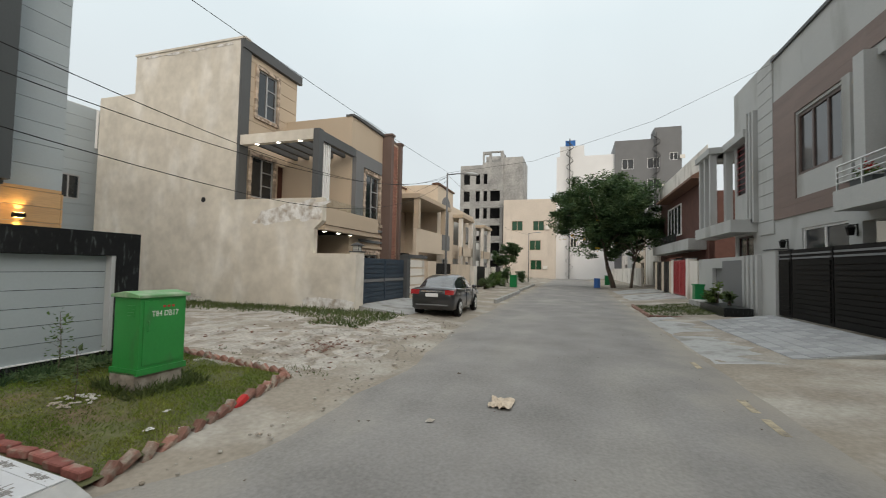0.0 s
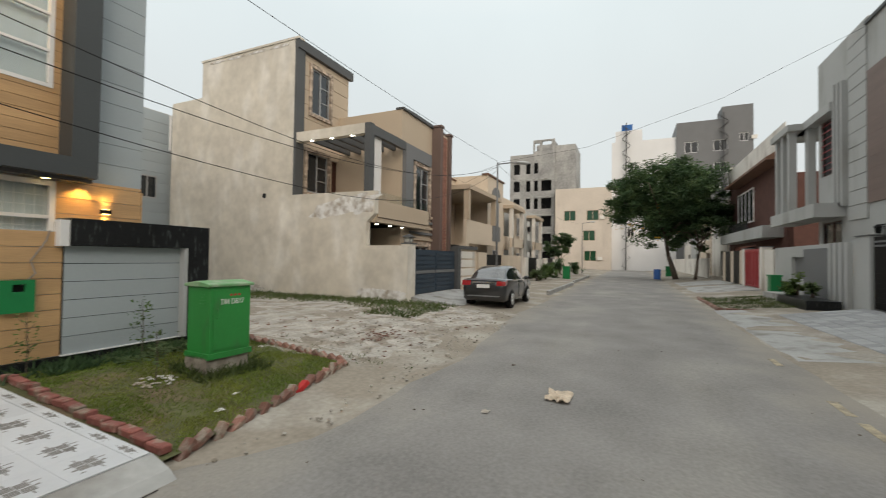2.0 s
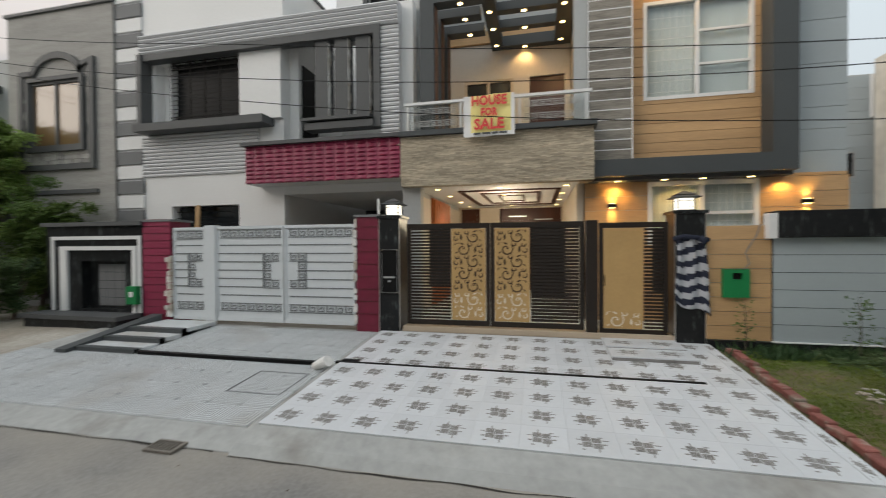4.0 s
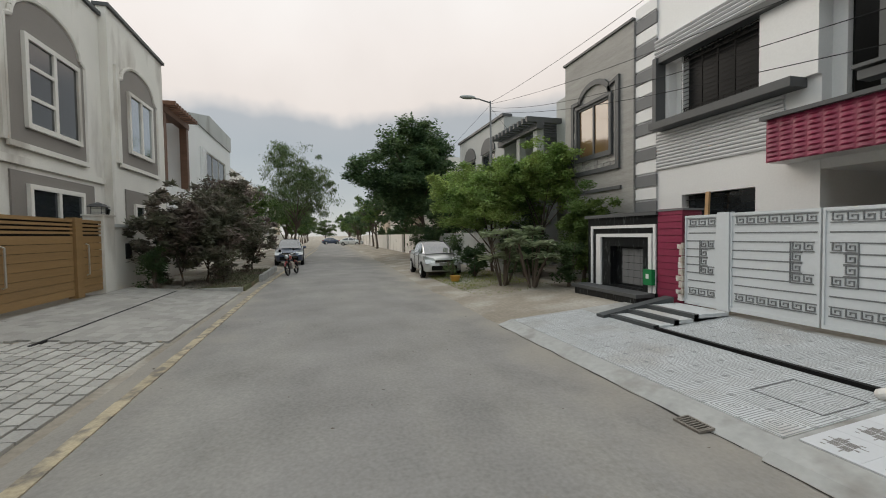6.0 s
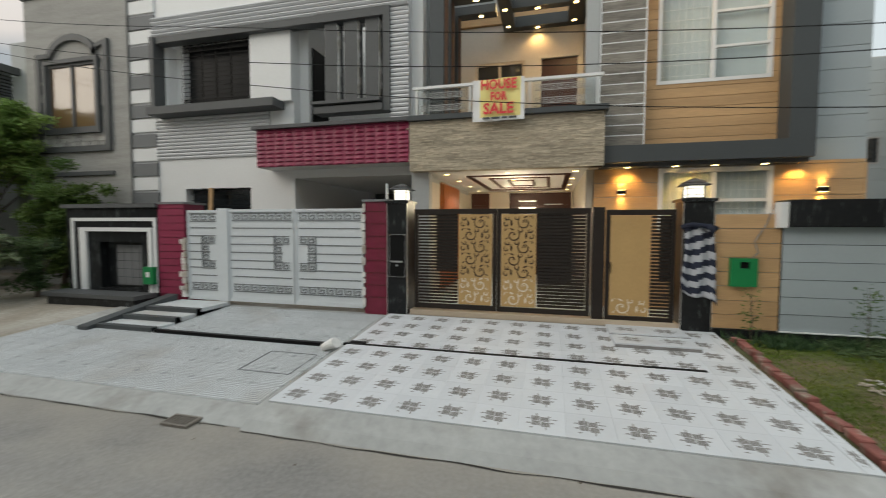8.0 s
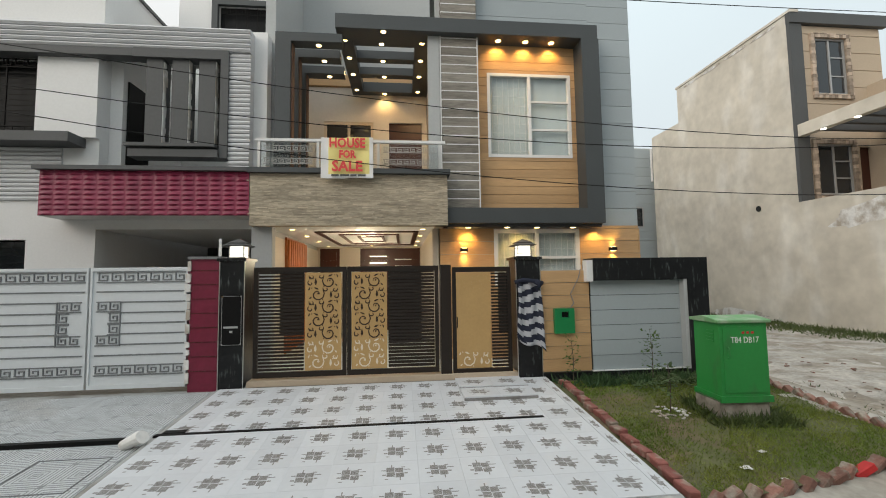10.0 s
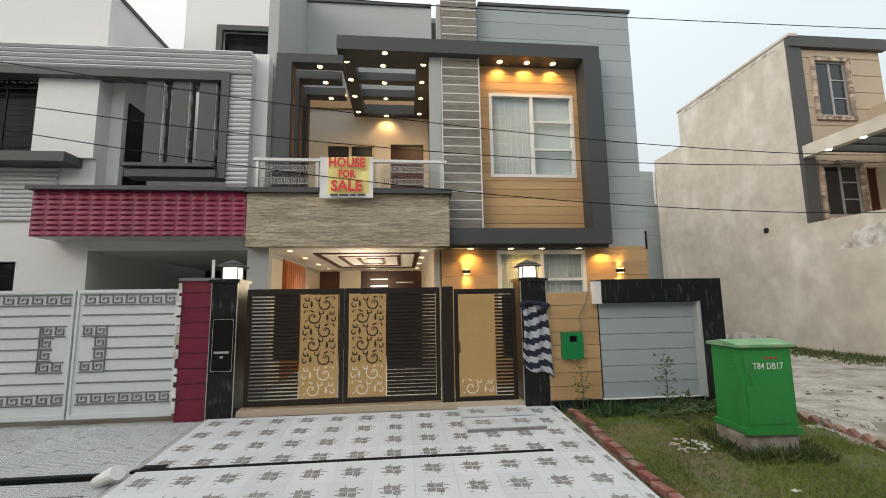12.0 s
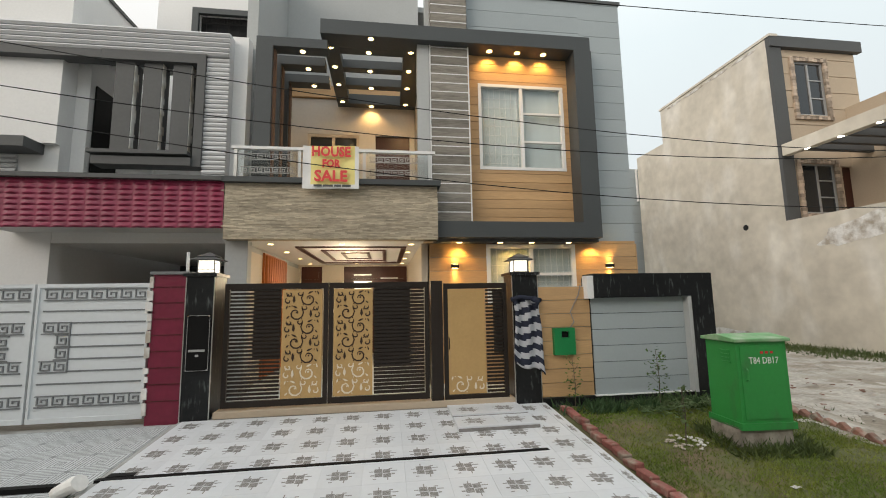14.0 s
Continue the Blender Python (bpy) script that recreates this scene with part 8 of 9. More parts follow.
for k in range(4):
    south(56 + k * 8.5, -14.8)
    if k == 3:
        south(81, -14.8)
    h = thing("house", (4, 4, 0.2), "plain pale house half hidden by trees", "house", "distant houses")
    bm = bmesh.new()
    holed(bm, 0.0, 8.0, 0, 0.3, 0.2, 7.6, [(1.2, 3.4, 4.2, 6.0), (5.0, 6.8, 4.2, 6.0), (4.8, 7.4, 0.4, 2.8)])
    bx(bm, (0, 0.3, 0.2), (0.25, 9, 7.6))
    bx(bm, (0.25, 0.3, 7.2), (8, 9, 7.4))
    part("wall", bm, (OFFWHITE, CREAM, GREYW, OFFWHITE)[k], h)
    window(h, 1.2, 3.4, 4.2, 6.0, 0.05, ALU, GLASSD)
    window(h, 5.0, 6.8, 4.2, 6.0, 0.05, ALU, GLASSD)
    # opening closed by a dark sheet that paints the shade inside
    block("garage", (4.8, 0.25, 0.4), (7.4, 0.3, 2.8), SHADEIN, h)
    block("front_wall", (0.0, -1.6, 0.1), (8.0, -1.4, 2.1), OFFWHITE, h)
TURN[0] = Matrix.Identity(4)

# driveway slab, verge bed and bricks on the east part
bm = bmesh.new()
prism(bm, [(-13.0, 0.0), (-13.0, 0.45), (-10.9, 0.13), (-10.85, 0.0)], "x", 12.6, 19.0)
rampG = tagged(part("driveway_black", bm, CONCRETE), "grey concrete paver driveway before the black gate", "driveway", kind="structure")
bm = bmesh.new()
prism(bm, [(-10.85, 0.0), (-10.85, 0.12), (-9.5, 0.012), (-9.45, 0.0)], "x", 12.2, 20.5)
tagged(part("apron", bm, CONCRETE), "rough cement apron towards the road", "driveway", kind="structure")
bm = bmesh.new()
prism(bm, [(-13.0, 0.0), (-13.0, 0.36), (-10.0, 0.05), (-9.8, 0.0)], "x", 29.5, 34.5)
prism(bm, [(-13.0, 0.0), (-13.0, 0.36), (-10.0, 0.05), (-9.8, 0.0)], "x", 36.0, 41.0)
tagged(part("driveway_far", bm, CONCRETE), "cement driveways of the far plots", "driveway", kind="structure")
bedS = thing("brick_border", (22, -9.6, 0), "brick edging round a weedy verge bed", "brick border")


def bed_brick(kind, x, y, z, rz, ry=0):
    ob = new("brick", bricks[kind])
    ob.parent = bedS
    ob.matrix_parent_inverse = bedS.matrix_basis.inverted()
    ob.matrix_basis = pose(x, y, z, rr.uniform(-4, 4), ry, rz)


x = 20.6
while x < 25.5:
    bed_brick("kerb", x, -9.62, 0.04, rr.uniform(-4, 4), -35 + rr.uniform(-8, 8))
    x += 0.2
y = -9.7
while y > -11.6:
    bed_brick("kerb", 20.55, y, 0.08, 90 + rr.uniform(-5, 5))
    y -= 0.24
grass("verge_grass", 9000, (20.6, 25.6, -12.2, -9.7), lambda x, y: ground_height(x, y), 0.09, GRASSW, "dry weeds in the brick-edged verge bed", 8, lambda x, y: 0.3 + 0.5 * (noise.noise((x, y, 1)) > 0))
for k, (x, y, r, m) in enumerate(((22.5, -12.4, 0.5, LEAFM), (21.3, -12.5, 0.4, LEAFL), (23.8, -12.5, 0.35, LEAFM))):
    shrub((x, y, 0.45), (r, r * 0.6, r), "green pot shrub in a low planter", 70 + k, m, 14, 50, 0.14)
bin1 = thing("waste_bin", (25.8, -12.6, 0.3), "dark green plastic waste bin by a gate", "bin", "bins")
block("tub", (25.6, -12.8, 0.3), (26.1, -12.4, 1.15), GREENPL, bin1, bevel=0.03)
block("lid", (25.57, -12.83, 1.15), (26.13, -12.37, 1.22), GREENPL, bin1, bevel=0.02)

# ---------------------------------------------------------------- south side, west part: cream-grey house with wooden gate
south(-8.0, -14.2)
houseJ = thing("house", (6, 4, 0.2), "cream-grey house with brown arched window panels", "house", "street houses")
GLASSM = mat("mirror_glazing", (0.50, 0.53, 0.55), 0.04, 0.9, var=0.06, big=0.4, fine=2, bump=0)
PLUMB = mat("taupe_panel", (0.25, 0.225, 0.205), 0.8, var=0.1, big=1, fine=20, bump=0.1)
bm = bmesh.new()
holed(bm, -6.0, 7.0, 0, 0.3, 0.2, 9.6, [(2.9, 5.45, 4.75, 7.2), (2.85, 5.45, 1.7, 3.3)])
holed(bm, 7.0, 12.2, -0.25, 0.05, 0.2, 9.95, [(8.25, 10.55, 5.1, 7.45), (8.5, 10.3, 1.8, 3.2)])
bx(bm, (11.95, 0.05, 0.2), (12.2, 9, 9.95))
part("wall", bm, OFFWHITE, houseJ)
block("parapet_cap", (-6, -0.1, 9.6), (7.0, 0.4, 9.72), DGREY, houseJ)
block("parapet_cap", (6.95, -0.35, 9.95), (12.3, 0.15, 10.07), DGREY, houseJ)
for a, b, z0, z1, yy, top in ((2.3, 5.8, 4.3, 7.3, 0.0, 8.2), (7.6, 11.15, 4.6, 7.6, -0.25, 8.4)):
    arc = [(a, z0), (b, z0), (b, z1)] + [((a + b) / 2 + (b - a) / 2 * 0.82 * math.cos(t), z1 + 0.15 + (top - z1 - 0.15) * math.sin(t)) for t in np.linspace(0, math.pi, 12)] + [(a, z1)]
    bm = bmesh.new()
    prism(bm, arc, "y", yy - 0.05, yy - 0.003)
    part("taupe_panel", bm, PLUMB, houseJ, "taupe arched panel")
    bm = bmesh.new()
    rim = [(b + 0.06, z0), (b + 0.06, z1 + 0.05)] + [((a + b) / 2 + ((b - a) / 2 * 0.82 + 0.09) * math.cos(t), z1 + 0.15 + (top - z1 - 0.06) * math.sin(t)) for t in np.linspace(0, math.pi, 14)] + [(a - 0.06, z1 + 0.05), (a - 0.06, z0)]
    for (p, q), (u, v) in zip(rim, rim[1:]):
        tube(bm, [(p, yy - 0.05, q), (u, yy - 0.05, v)], 0.07, 0.07, 6)
    part("arch_moulding", bm, OFFWHITE, houseJ, "cream arched moulding", kind="stuff")
    bm = bmesh.new()
    bx(bm, (a - 0.1, yy - 0.12, z0 - 0.12), (b + 0.1, yy - 0.051, z0 + 0.02))
    bx(bm, (a - 0.25, yy - 0.1, z0), (a - 0.003, yy, z1 + 0.5))
    part("moulding", bm, OFFWHITE, houseJ)
window(houseJ, 2.9, 5.45, 4.75, 7.2, -0.14, OFFWHITE, GLASSG, cols=2, bars=2, w=0.14, barcol=0, depth=0.12)
window(houseJ, 8.25, 10.55, 5.1, 7.45, -0.4, OFFWHITE, GLASSM, cols=2, w=0.13, depth=0.12)
block("taupe_panel", (2.3, -0.05, 1.3), (6.2, -0.003, 3.6), PLUMB, houseJ)
window(houseJ, 2.85, 5.45, 1.7, 3.3, -0.14, OFFWHITE, GLASSD, cols=2, w=0.13, depth=0.12)
block("taupe_panel", (7.9, -0.3, 1.5), (11.1, -0.253, 3.7), PLUMB, houseJ)
window(houseJ, 8.5, 10.3, 1.8, 3.2, -0.38, OFFWHITE, GLASSD, cols=2, w=0.12, depth=0.1)
block("string_course", (-6, -0.09, 3.75), (6.9, -0.004, 3.95), OFFWHITE, houseJ)
coach_lamp(1.2, -0.02, 2.6, "green-black iron wall lantern on cream render")
coach_lamp(6.6, -0.02, 2.6, "green-black iron wall lantern on cream render")
TURN[0] = Matrix.Translation((-8.0, -12.9, 0)) @ Matrix.Rotation(math.pi, 4, "Z")
gJ = thing("driveway_gate", (0, 0, 0.4), "golden wooden plank gate with louvred top", "gate")
for a, b in ((-3.4, -0.6), (-0.55, 2.2), (2.55, 3.6)):
    for k in range(8):
        block("plank", (a, 0.0, 0.42 + k * 0.19), (b, 0.05, 0.6 + k * 0.19), WOODG, gJ, bevel=0.006)
    for k in range(3):
        block("louvre", (a, 0.0, 1.98 + k * 0.1), (b, 0.05, 2.04 + k * 0.1), WOODG, gJ)
    block("top_rail", (a, -0.01, 2.28), (b, 0.06, 2.36), WOODG, gJ)
    block("backing", (a, 0.055, 0.42), (b, 0.065, 2.3), SHADEIN, gJ)
block("post", (2.22, -0.06, 0.35), (2.53, 0.15, 2.4), WOODG, gJ)
for u in (-0.3, 2.75):
    bm = bmesh.new()
    tube(bm, [(u, -0.02, 0.9), (u, -0.08, 0.92), (u, -0.08, 1.7), (u, -0.02, 1.72)], 0.02, None, 7)
    part("pull_handle", bm, STEEL, gJ, "steel pull handle")
pillar(3.65, 4.3, -0.05, 0.45, 0.35, 2.55, OFFWHITE, "cream gate pillar with lantern", OFFWHITE, edge=False)
lantern(3.97, 0.2, 2.55, "black pillar lantern on a cream gate post", 1.2, UNLIT)
wJ = thing("boundary_wall", (8, 0.1, 0.3), "cream front wall behind shrubs with a small hatch", "wall")
block("core", (4.3, 0.05, 0.1), (13.2, 0.3, 2.2), OFFWHITE, wJ)
block("hatch", (5.2, 0.02, 1.2), (5.6, 0.05, 1.7), SHADEIN, wJ)
block("cap", (4.3, -0.02, 2.2), (13.2, 0.36, 2.3), GREYW, wJ)
south(-20.8, -14.4)
houseK = thing("house", (8, 4, 0.2), "white house with brown pergola terrace", "house", "street houses")
bm = bmesh.new()
holed(bm, 4.0, 15.4, -0.2, 0.1, 0.2, 8.9, [(7.9, 13.6, 5.2, 7.6)])
bx(bm, (4.0, 0.1, 0.2), (4.3, 9, 8.9))
bx(bm, (0, 2.5, 0.2), (4.0, 2.8, 8.3))
bx(bm, (0, -0.3, 3.4), (4.0, 0.0, 4.5))
part("wall", bm, WHITEP, houseK)
for u in (0.1, 3.6):
    block("post", (u, -0.25, 4.5), (u + 0.35, 0.1, 8.0), WOODT, houseK)
block("beam", (-0.2, -0.3, 8.0), (4.0, 0.1, 8.3), WOODT, houseK)
for k in range(10):
    block("rafter", (0.0 + k * 0.4, -0.8, 8.3), (0.15 + k * 0.4, 2.6, 8.5), WOODT, houseK)
window(houseK, 7.9, 13.6, 5.2, 7.6, -0.15, OFFWHITE, GLASSD, cols=3)
for k in range(4):
    block("fin", (6.4 + k * 0.35, -0.3, 5.2), (6.55 + k * 0.35, -0.2, 7.6), WHITEP, houseK)
bm = bmesh.new()
prism(bm, [(3.95, 8.9), (3.95, 9.05), (8.7, 10.1), (15.45, 10.1), (15.45, 8.9)], "y", -0.3, 0.2)
part("parapet_cap", bm, GREYW, houseK)
block("front_wall", (0, -1.5, 0.1), (15.4, -1.3, 2.1), OFFWHITE, houseK)
for k in range(5):
    south(-37 - k * 9, -14.6)
    h = thing("house", (4, 4, 0.2), "plain pale house half hidden by trees", "house", "distant houses")
    bm = bmesh.new()
    holed(bm, 0.0, 8.4, 0, 0.3, 0.2, 8.0 - 0.3 * (k % 2), [(1.2, 3.4, 4.4, 6.4), (5.0, 6.8, 4.4, 6.4), (4.8, 7.4, 0.4, 2.8)])
    bx(bm, (0, 0.3, 0.2), (0.25, 9, 7.7))
    bx(bm, (0.25, 0.3, 7.2), (8.4, 9, 7.4))
    part("wall", bm, (OFFWHITE, CREAM, GREYW)[k % 3], h)
    window(h, 1.2, 3.4, 4.4, 6.4, 0.05, DGREY, GLASSD)
    window(h, 5.0, 6.8, 4.4, 6.4, 0.05, DGREY, GLASSD)
    # dark sheet in the garage opening, standing for its inner shade
    block("garage", (4.8, 0.25, 0.4), (7.4, 0.3, 2.8), SHADEIN, h)
    block("front_wall", (0.0, -1.6, 0.1), (8.4, -1.4, 2.1), OFFWHITE, h)
TURN[0] = Matrix.Identity(4)
# plain house behind the camera's back
south(11.5, -14.4)
houseL = thing("house", (9, 4, 0.2), "plain grey-white house opposite the sale house", "house", "street houses")
bm = bmesh.new()
holed(bm, 3.6, 13.4, 0, 0.3, 0.2, 9.4, [(5.0, 7.4, 4.6, 6.8), (9.0, 11.5, 4.6, 6.8)])
part("wall", bm, OFFWHITE, houseL)
window(houseL, 5.0, 7.4, 4.6, 6.8, 0.05, ALUG, GLASSD)
window(houseL, 9.0, 11.5, 4.6, 6.8, 0.05, ALUG, GLASSD)
block("front_wall", (5.3, -1.4, 0.1), (16.0, -1.2, 2.4), OFFWHITE, houseL)
TURN[0] = Matrix.Identity(4)


# ---------------------------------------------------------------- street lamps and wires
def street_lamp(x, y, z, h, reach, label):
    t = thing("street_lamp", (x, y, z), label, "street lamp", "street lamps")
    bm = bmesh.new()
    tube(bm, [(x, y, z - 0.2), (x, y, z + h)], 0.06, 0.035, 10)
    part("pole", bm, MGREY, t, smooth=True)
    bm = bmesh.new()
    tube(bm, [(x, y, z + h - 0.08), (x + reach[0] * 0.5, y + reach[1] * 0.5, z + h + 0.05), (x + reach[0], y + reach[1], z + h + 0.08)], 0.03, 0.03, 8)
    part("arm", bm, MGREY, t, smooth=True)
    bm = bmesh.new()
    ex, ey = x + reach[0], y + reach[1]
    m = Matrix.Translation((ex, ey, z + h + 0.1)) @ Matrix.Rotation(math.atan2(reach[1], reach[0]), 4, "Z") @ Matrix.Diagonal((0.36, 0.14, 0.08, 1))
    bmesh.ops.create_uvsphere(bm, u_segments=14, v_segments=8, radius=1, matrix=m)
    part("head", bm, GREYP, t, smooth=True)
    return t


street_lamp(-14.2, 0.1, 0.2, 7.27, (-0.05, -1.0), "grey street lamp with a cobra head, unlit")
street_lamp(21.7, -1.0, 0.15, 6.15, (0.9, -1.0), "grey street lamp with a cobra head, unlit")
street_lamp(58.0, -1.2, 0.15, 6.3, (0.0, -1.2), "grey street lamp with a cobra head, unlit")


def wire(pts, r=0.006, label="black overhead cable sagging between lamp poles"):
    t = thing("overhead_cable", pts[0], label, "cable", "overhead cables")
    bm = bmesh.new()
    tube(bm, pts, r, r, 5)
    part("strand", bm, BLACKM, t)


def sag(x0, zmin, zl, zr, power, n=34):
    """A cable hung from the west pole to the east pole, lowest at x0."""
    out = []
    for i in range(n + 1):
        x = -14.2 + 35.9 * i / n
        z = zmin + ((zl - zmin) * ((x0 - x) / (x0 + 14.2)) ** power if x < x0 else (zr - zmin) * ((x - x0) / (21.7 - x0)) ** 2)
        out.append((x, -1.0 + 1.1 * max(0.0, -2.0 - x) / 12.2, z))
    return out


for x0, zm, zl, zr, power in ((9, 3.93, 7.35, 6.2, 1.7), (7, 3.75, 7.2, 6.1, 2.0), (9, 3.07, 7.05, 5.95, 1.9), (6, 5.93, 7.4, 6.35, 2.0)):
    wire(sag(x0, zm, zl, zr, power))
wire([(21.7, -1.0, 6.3), (21.9, -5.0, 6.7), (22.1, -10.0, 8.2), (22.3, -14.3, 10.2)], label="black overhead cable from lamp pole to a house roof")
wire([(-14.2, 0.1, 7.3), (-27, 0.6, 6.4), (-40, 1.2, 7.2)])
wire([(-14.2, 0.1, 7.2), (-14.6, 1.2, 6.3), (-15.2, 2.2, 6.6)], label="black overhead cable from lamp pole to a house")
wire([(21.7, -1.0, 6.2), (40, -1.1, 5.3), (58.0, -1.2, 6.2)])
wire([(21.7, -1.0, 6.1), (22.6, 1.0, 5.6), (23.2, 2.4, 6.4)], label="black overhead cable from lamp pole to a house")


# ---------------------------------------------------------------- vehicles
def sedan(m, paint, label, s=(1, 1, 1), hatch=False):
    """A saloon: nose towards +x of m."""
    TURN[0] = m @ Matrix.Diagonal((*s, 1))
    t = thing("car", (0, 0, 0), label, "car", "parked cars")
    st = [(-2.2, 0.70, 0.42, 0.80), (-2.14, 0.80, 0.28, 0.98), (-1.95, 0.84, 0.24, 1.03), (-1.5, 0.855, 0.22, 1.03), (-0.6, 0.86, 0.2, 0.98), (0.5, 0.86, 0.2, 0.95), (1.1, 0.855, 0.2, 0.96), (1.6, 0.84, 0.22, 0.88), (1.98, 0.79, 0.24, 0.77), (2.15, 0.68, 0.3, 0.68), (2.2, 0.58, 0.4, 0.6)]
    bm = bmesh.new()
    rings = []
    for x, w, zb, zt in st:
        zm = zb + (zt - zb) * 0.52
        half = [(w * 0.86, zb), (w * 0.97, zb + 0.06), (w, zm), (w * 0.975, zt - 0.1), (w * 0.93, zt - 0.03), (w * 0.8, zt), (0, zt + 0.025)]
        ring = [bm.verts.new((x, -y, z)) for y, z in half[:-1]] + [bm.verts.new((x, 0, half[-1][1]))] + [bm.verts.new((x, y, z)) for y, z in half[-2::-1]]
        rings.append(ring)
    for a, b in zip(rings, rings[1:]):
        k = len(a)
        for i in range(k):
            bm.faces.new((a[i], a[(i + 1) % k], b[(i + 1) % k], b[i]))
    bm.faces.new(rings[0])
    bm.faces.new(rings[-1][::-1])
    bmesh.ops.recalc_face_normals(bm, faces=bm.faces)
    body = part("body", bm, paint, t, smooth=True)
    back = -2.06 if hatch else -1.9
    cabin = [(back, 0.97), (back + 0.12, 1.02), (back + 0.42, 1.21 if not hatch else 1.30), (back + 0.72, 1.355), (back + 0.95, 1.42), (-0.62, 1.462), (-0.36, 1.47), (-0.28, 1.47), (0.0, 1.462), (0.3, 1.425), (0.62, 1.295), (0.95, 1.135), (1.2, 1.01), (1.34, 0.955)]
    shells = {"glass": bmesh.new(), "paint": bmesh.new()}
    grid = []
    for i, (x, zr) in enumerate(cabin):
        wb = 0.775 - 0.055 * max(0.0, x - 0.3) ** 1.5 - 0.06 * max(0.0, -1.0 - x)
        wt = wb - 0.40 * (zr - 0.95)
        row = [(wb, 0.95)] + [(wb + (wt - wb) * f ** 1.25, 0.95 + (zr - 0.05 - 0.95) * f) for f in (0.45, 0.9)] + [(wt - 0.03, zr - 0.018), (wt * 0.72, zr), (0.0, zr + 0.018)]
        grid.append([(x, y, z) for y, z in row])
    for i in range(len(cabin) - 1):
        xa, xb = cabin[i][0], cabin[i + 1][0]
        for k in range(5):
            if k < 2:
                see = xa >= back + 0.4 and xb <= 1.0 and not abs(xa + 0.36) < 0.02
            elif k == 2:
                see = False
            else:
                see = xb <= back + 0.8 or xa >= 0.29
            for sgn in (-1, 1):
                b = shells["glass" if see else "paint"]
                b.faces.new([b.verts.new((p[0], sgn * p[1], p[2])) for p in (grid[i][k], grid[i + 1][k], grid[i + 1][k + 1], grid[i][k + 1])])
    for nm, mt, lab in (("glass", CARGLASS, "tinted car windows"), ("paint", paint, "")):
        b = shells[nm]
        bmesh.ops.remove_doubles(b, verts=b.verts[:], dist=1e-4)
        bmesh.ops.recalc_face_normals(b, faces=b.faces[:])
        part("glazing" if nm == "glass" else "roof", b, mt, t, lab, smooth=True)
    for x in (-1.33, 1.32):
        for sgn in (-1, 1):
            bm = bmesh.new()
            tube(bm, [(x, sgn * 0.70, 0.3), (x, sgn * 0.872, 0.3)], 0.345, 0.345, 20)
            part("wheel_arch", bm, BLACKM, t)
            bm = bmesh.new()
            tube(bm, [(x, sgn * 0.67, 0.3), (x, sgn * 0.70, 0.3), (x, sgn * 0.86, 0.3), (x, sgn * 0.882, 0.3)], 0.3, 0.295, 22)
            wh = part("wheel", bm, TYRE, t, smooth=False)
            bm = bmesh.new()
            tube(bm, [(x, sgn * 0.87, 0.3), (x, sgn * 0.886, 0.3)], 0.06, 0.06, 10)
            for k in range(7):
                a = k * math.tau / 7
                tube(bm, [(x, sgn * 0.884, 0.3), (x + 0.19 * math.cos(a), sgn * 0.887, 0.3 + 0.19 * math.sin(a))], 0.024, 0.03, 5)
            n = 22
            for k in range(n):
                a, b = k * math.tau / n, (k + 1) * math.tau / n
                tube(bm, [(x + 0.195 * math.cos(a), sgn * 0.886, 0.3 + 0.195 * math.sin(a)), (x + 0.195 * math.cos(b), sgn * 0.886, 0.3 + 0.195 * math.sin(b))], 0.016, 0.016, 5)
            part("rim", bm, STEEL, wh)
    for sgn in (-1, 1):
        bm = bmesh.new()
        prism(bm, [(-2.2, 0.80), (-2.165, 0.955), (-1.86, 0.985), (-1.9, 0.86)], "y", sgn * 0.50, sgn * 0.835)
        part("tail_lamp", bm, TAILR, t, "red tail lamp")
        bm = bmesh.new()
        prism(bm, [(2.19, 0.60), (2.10, 0.75), (1.6, 0.875), (1.68, 0.72)], "y", sgn * 0.40, sgn * 0.825)
        part("headlamp", bm, HEADL, t, "clear headlamp")
        bm = bmesh.new()
        m2 = Matrix.Translation((0.72, sgn * 0.93, 1.0)) @ Matrix.Diagonal((0.07, 0.11, 0.075, 1))
        bmesh.ops.create_uvsphere(bm, u_segments=10, v_segments=7, radius=1, matrix=m2)
        part("mirror", bm, paint, t, smooth=True)
        block("door_handle", (-0.62, sgn * 0.855, 0.84), (-0.42, sgn * 0.885, 0.875), CHROME, t)
        block("door_handle", (0.25, sgn * 0.86, 0.83), (0.45, sgn * 0.885, 0.865), CHROME, t)
        block("door_gap", (-0.3, sgn * 0.852, 0.3), (-0.285, sgn * 0.868, 0.95), BLACKM, t, bevel=0)
        block("door_gap", (0.72, sgn * 0.852, 0.3), (0.735, sgn * 0.868, 0.94), BLACKM, t, bevel=0)
    block("boot_strip", (-2.21, -0.42, 0.885), (-2.12, 0.42, 0.925), CHROME, t)
    block("boot_gap", (-2.165, -0.66, 0.96), (-2.08, 0.66, 0.972), BLACKM, t, bevel=0)
    block("rear_plate", (-2.225, -0.24, 0.72), (-2.17, 0.24, 0.84), WHITEP, t)
    block("bumper_line", (-2.215, -0.62, 0.42), (-2.16, 0.62, 0.46), MGREY, t)
    bm = bmesh.new()
    for k in range(4):
        bx(bm, (2.12, -0.42 + 0.02 * k, 0.6 + k * 0.038), (2.215 - 0.012 * k, 0.42 - 0.02 * k, 0.62 + k * 0.038))
    part("grille", bm, CHROME, t)
    block("grille_back", (2.1, -0.4, 0.575), (2.195, 0.4, 0.715), BLACKM, t, bevel=0.02)
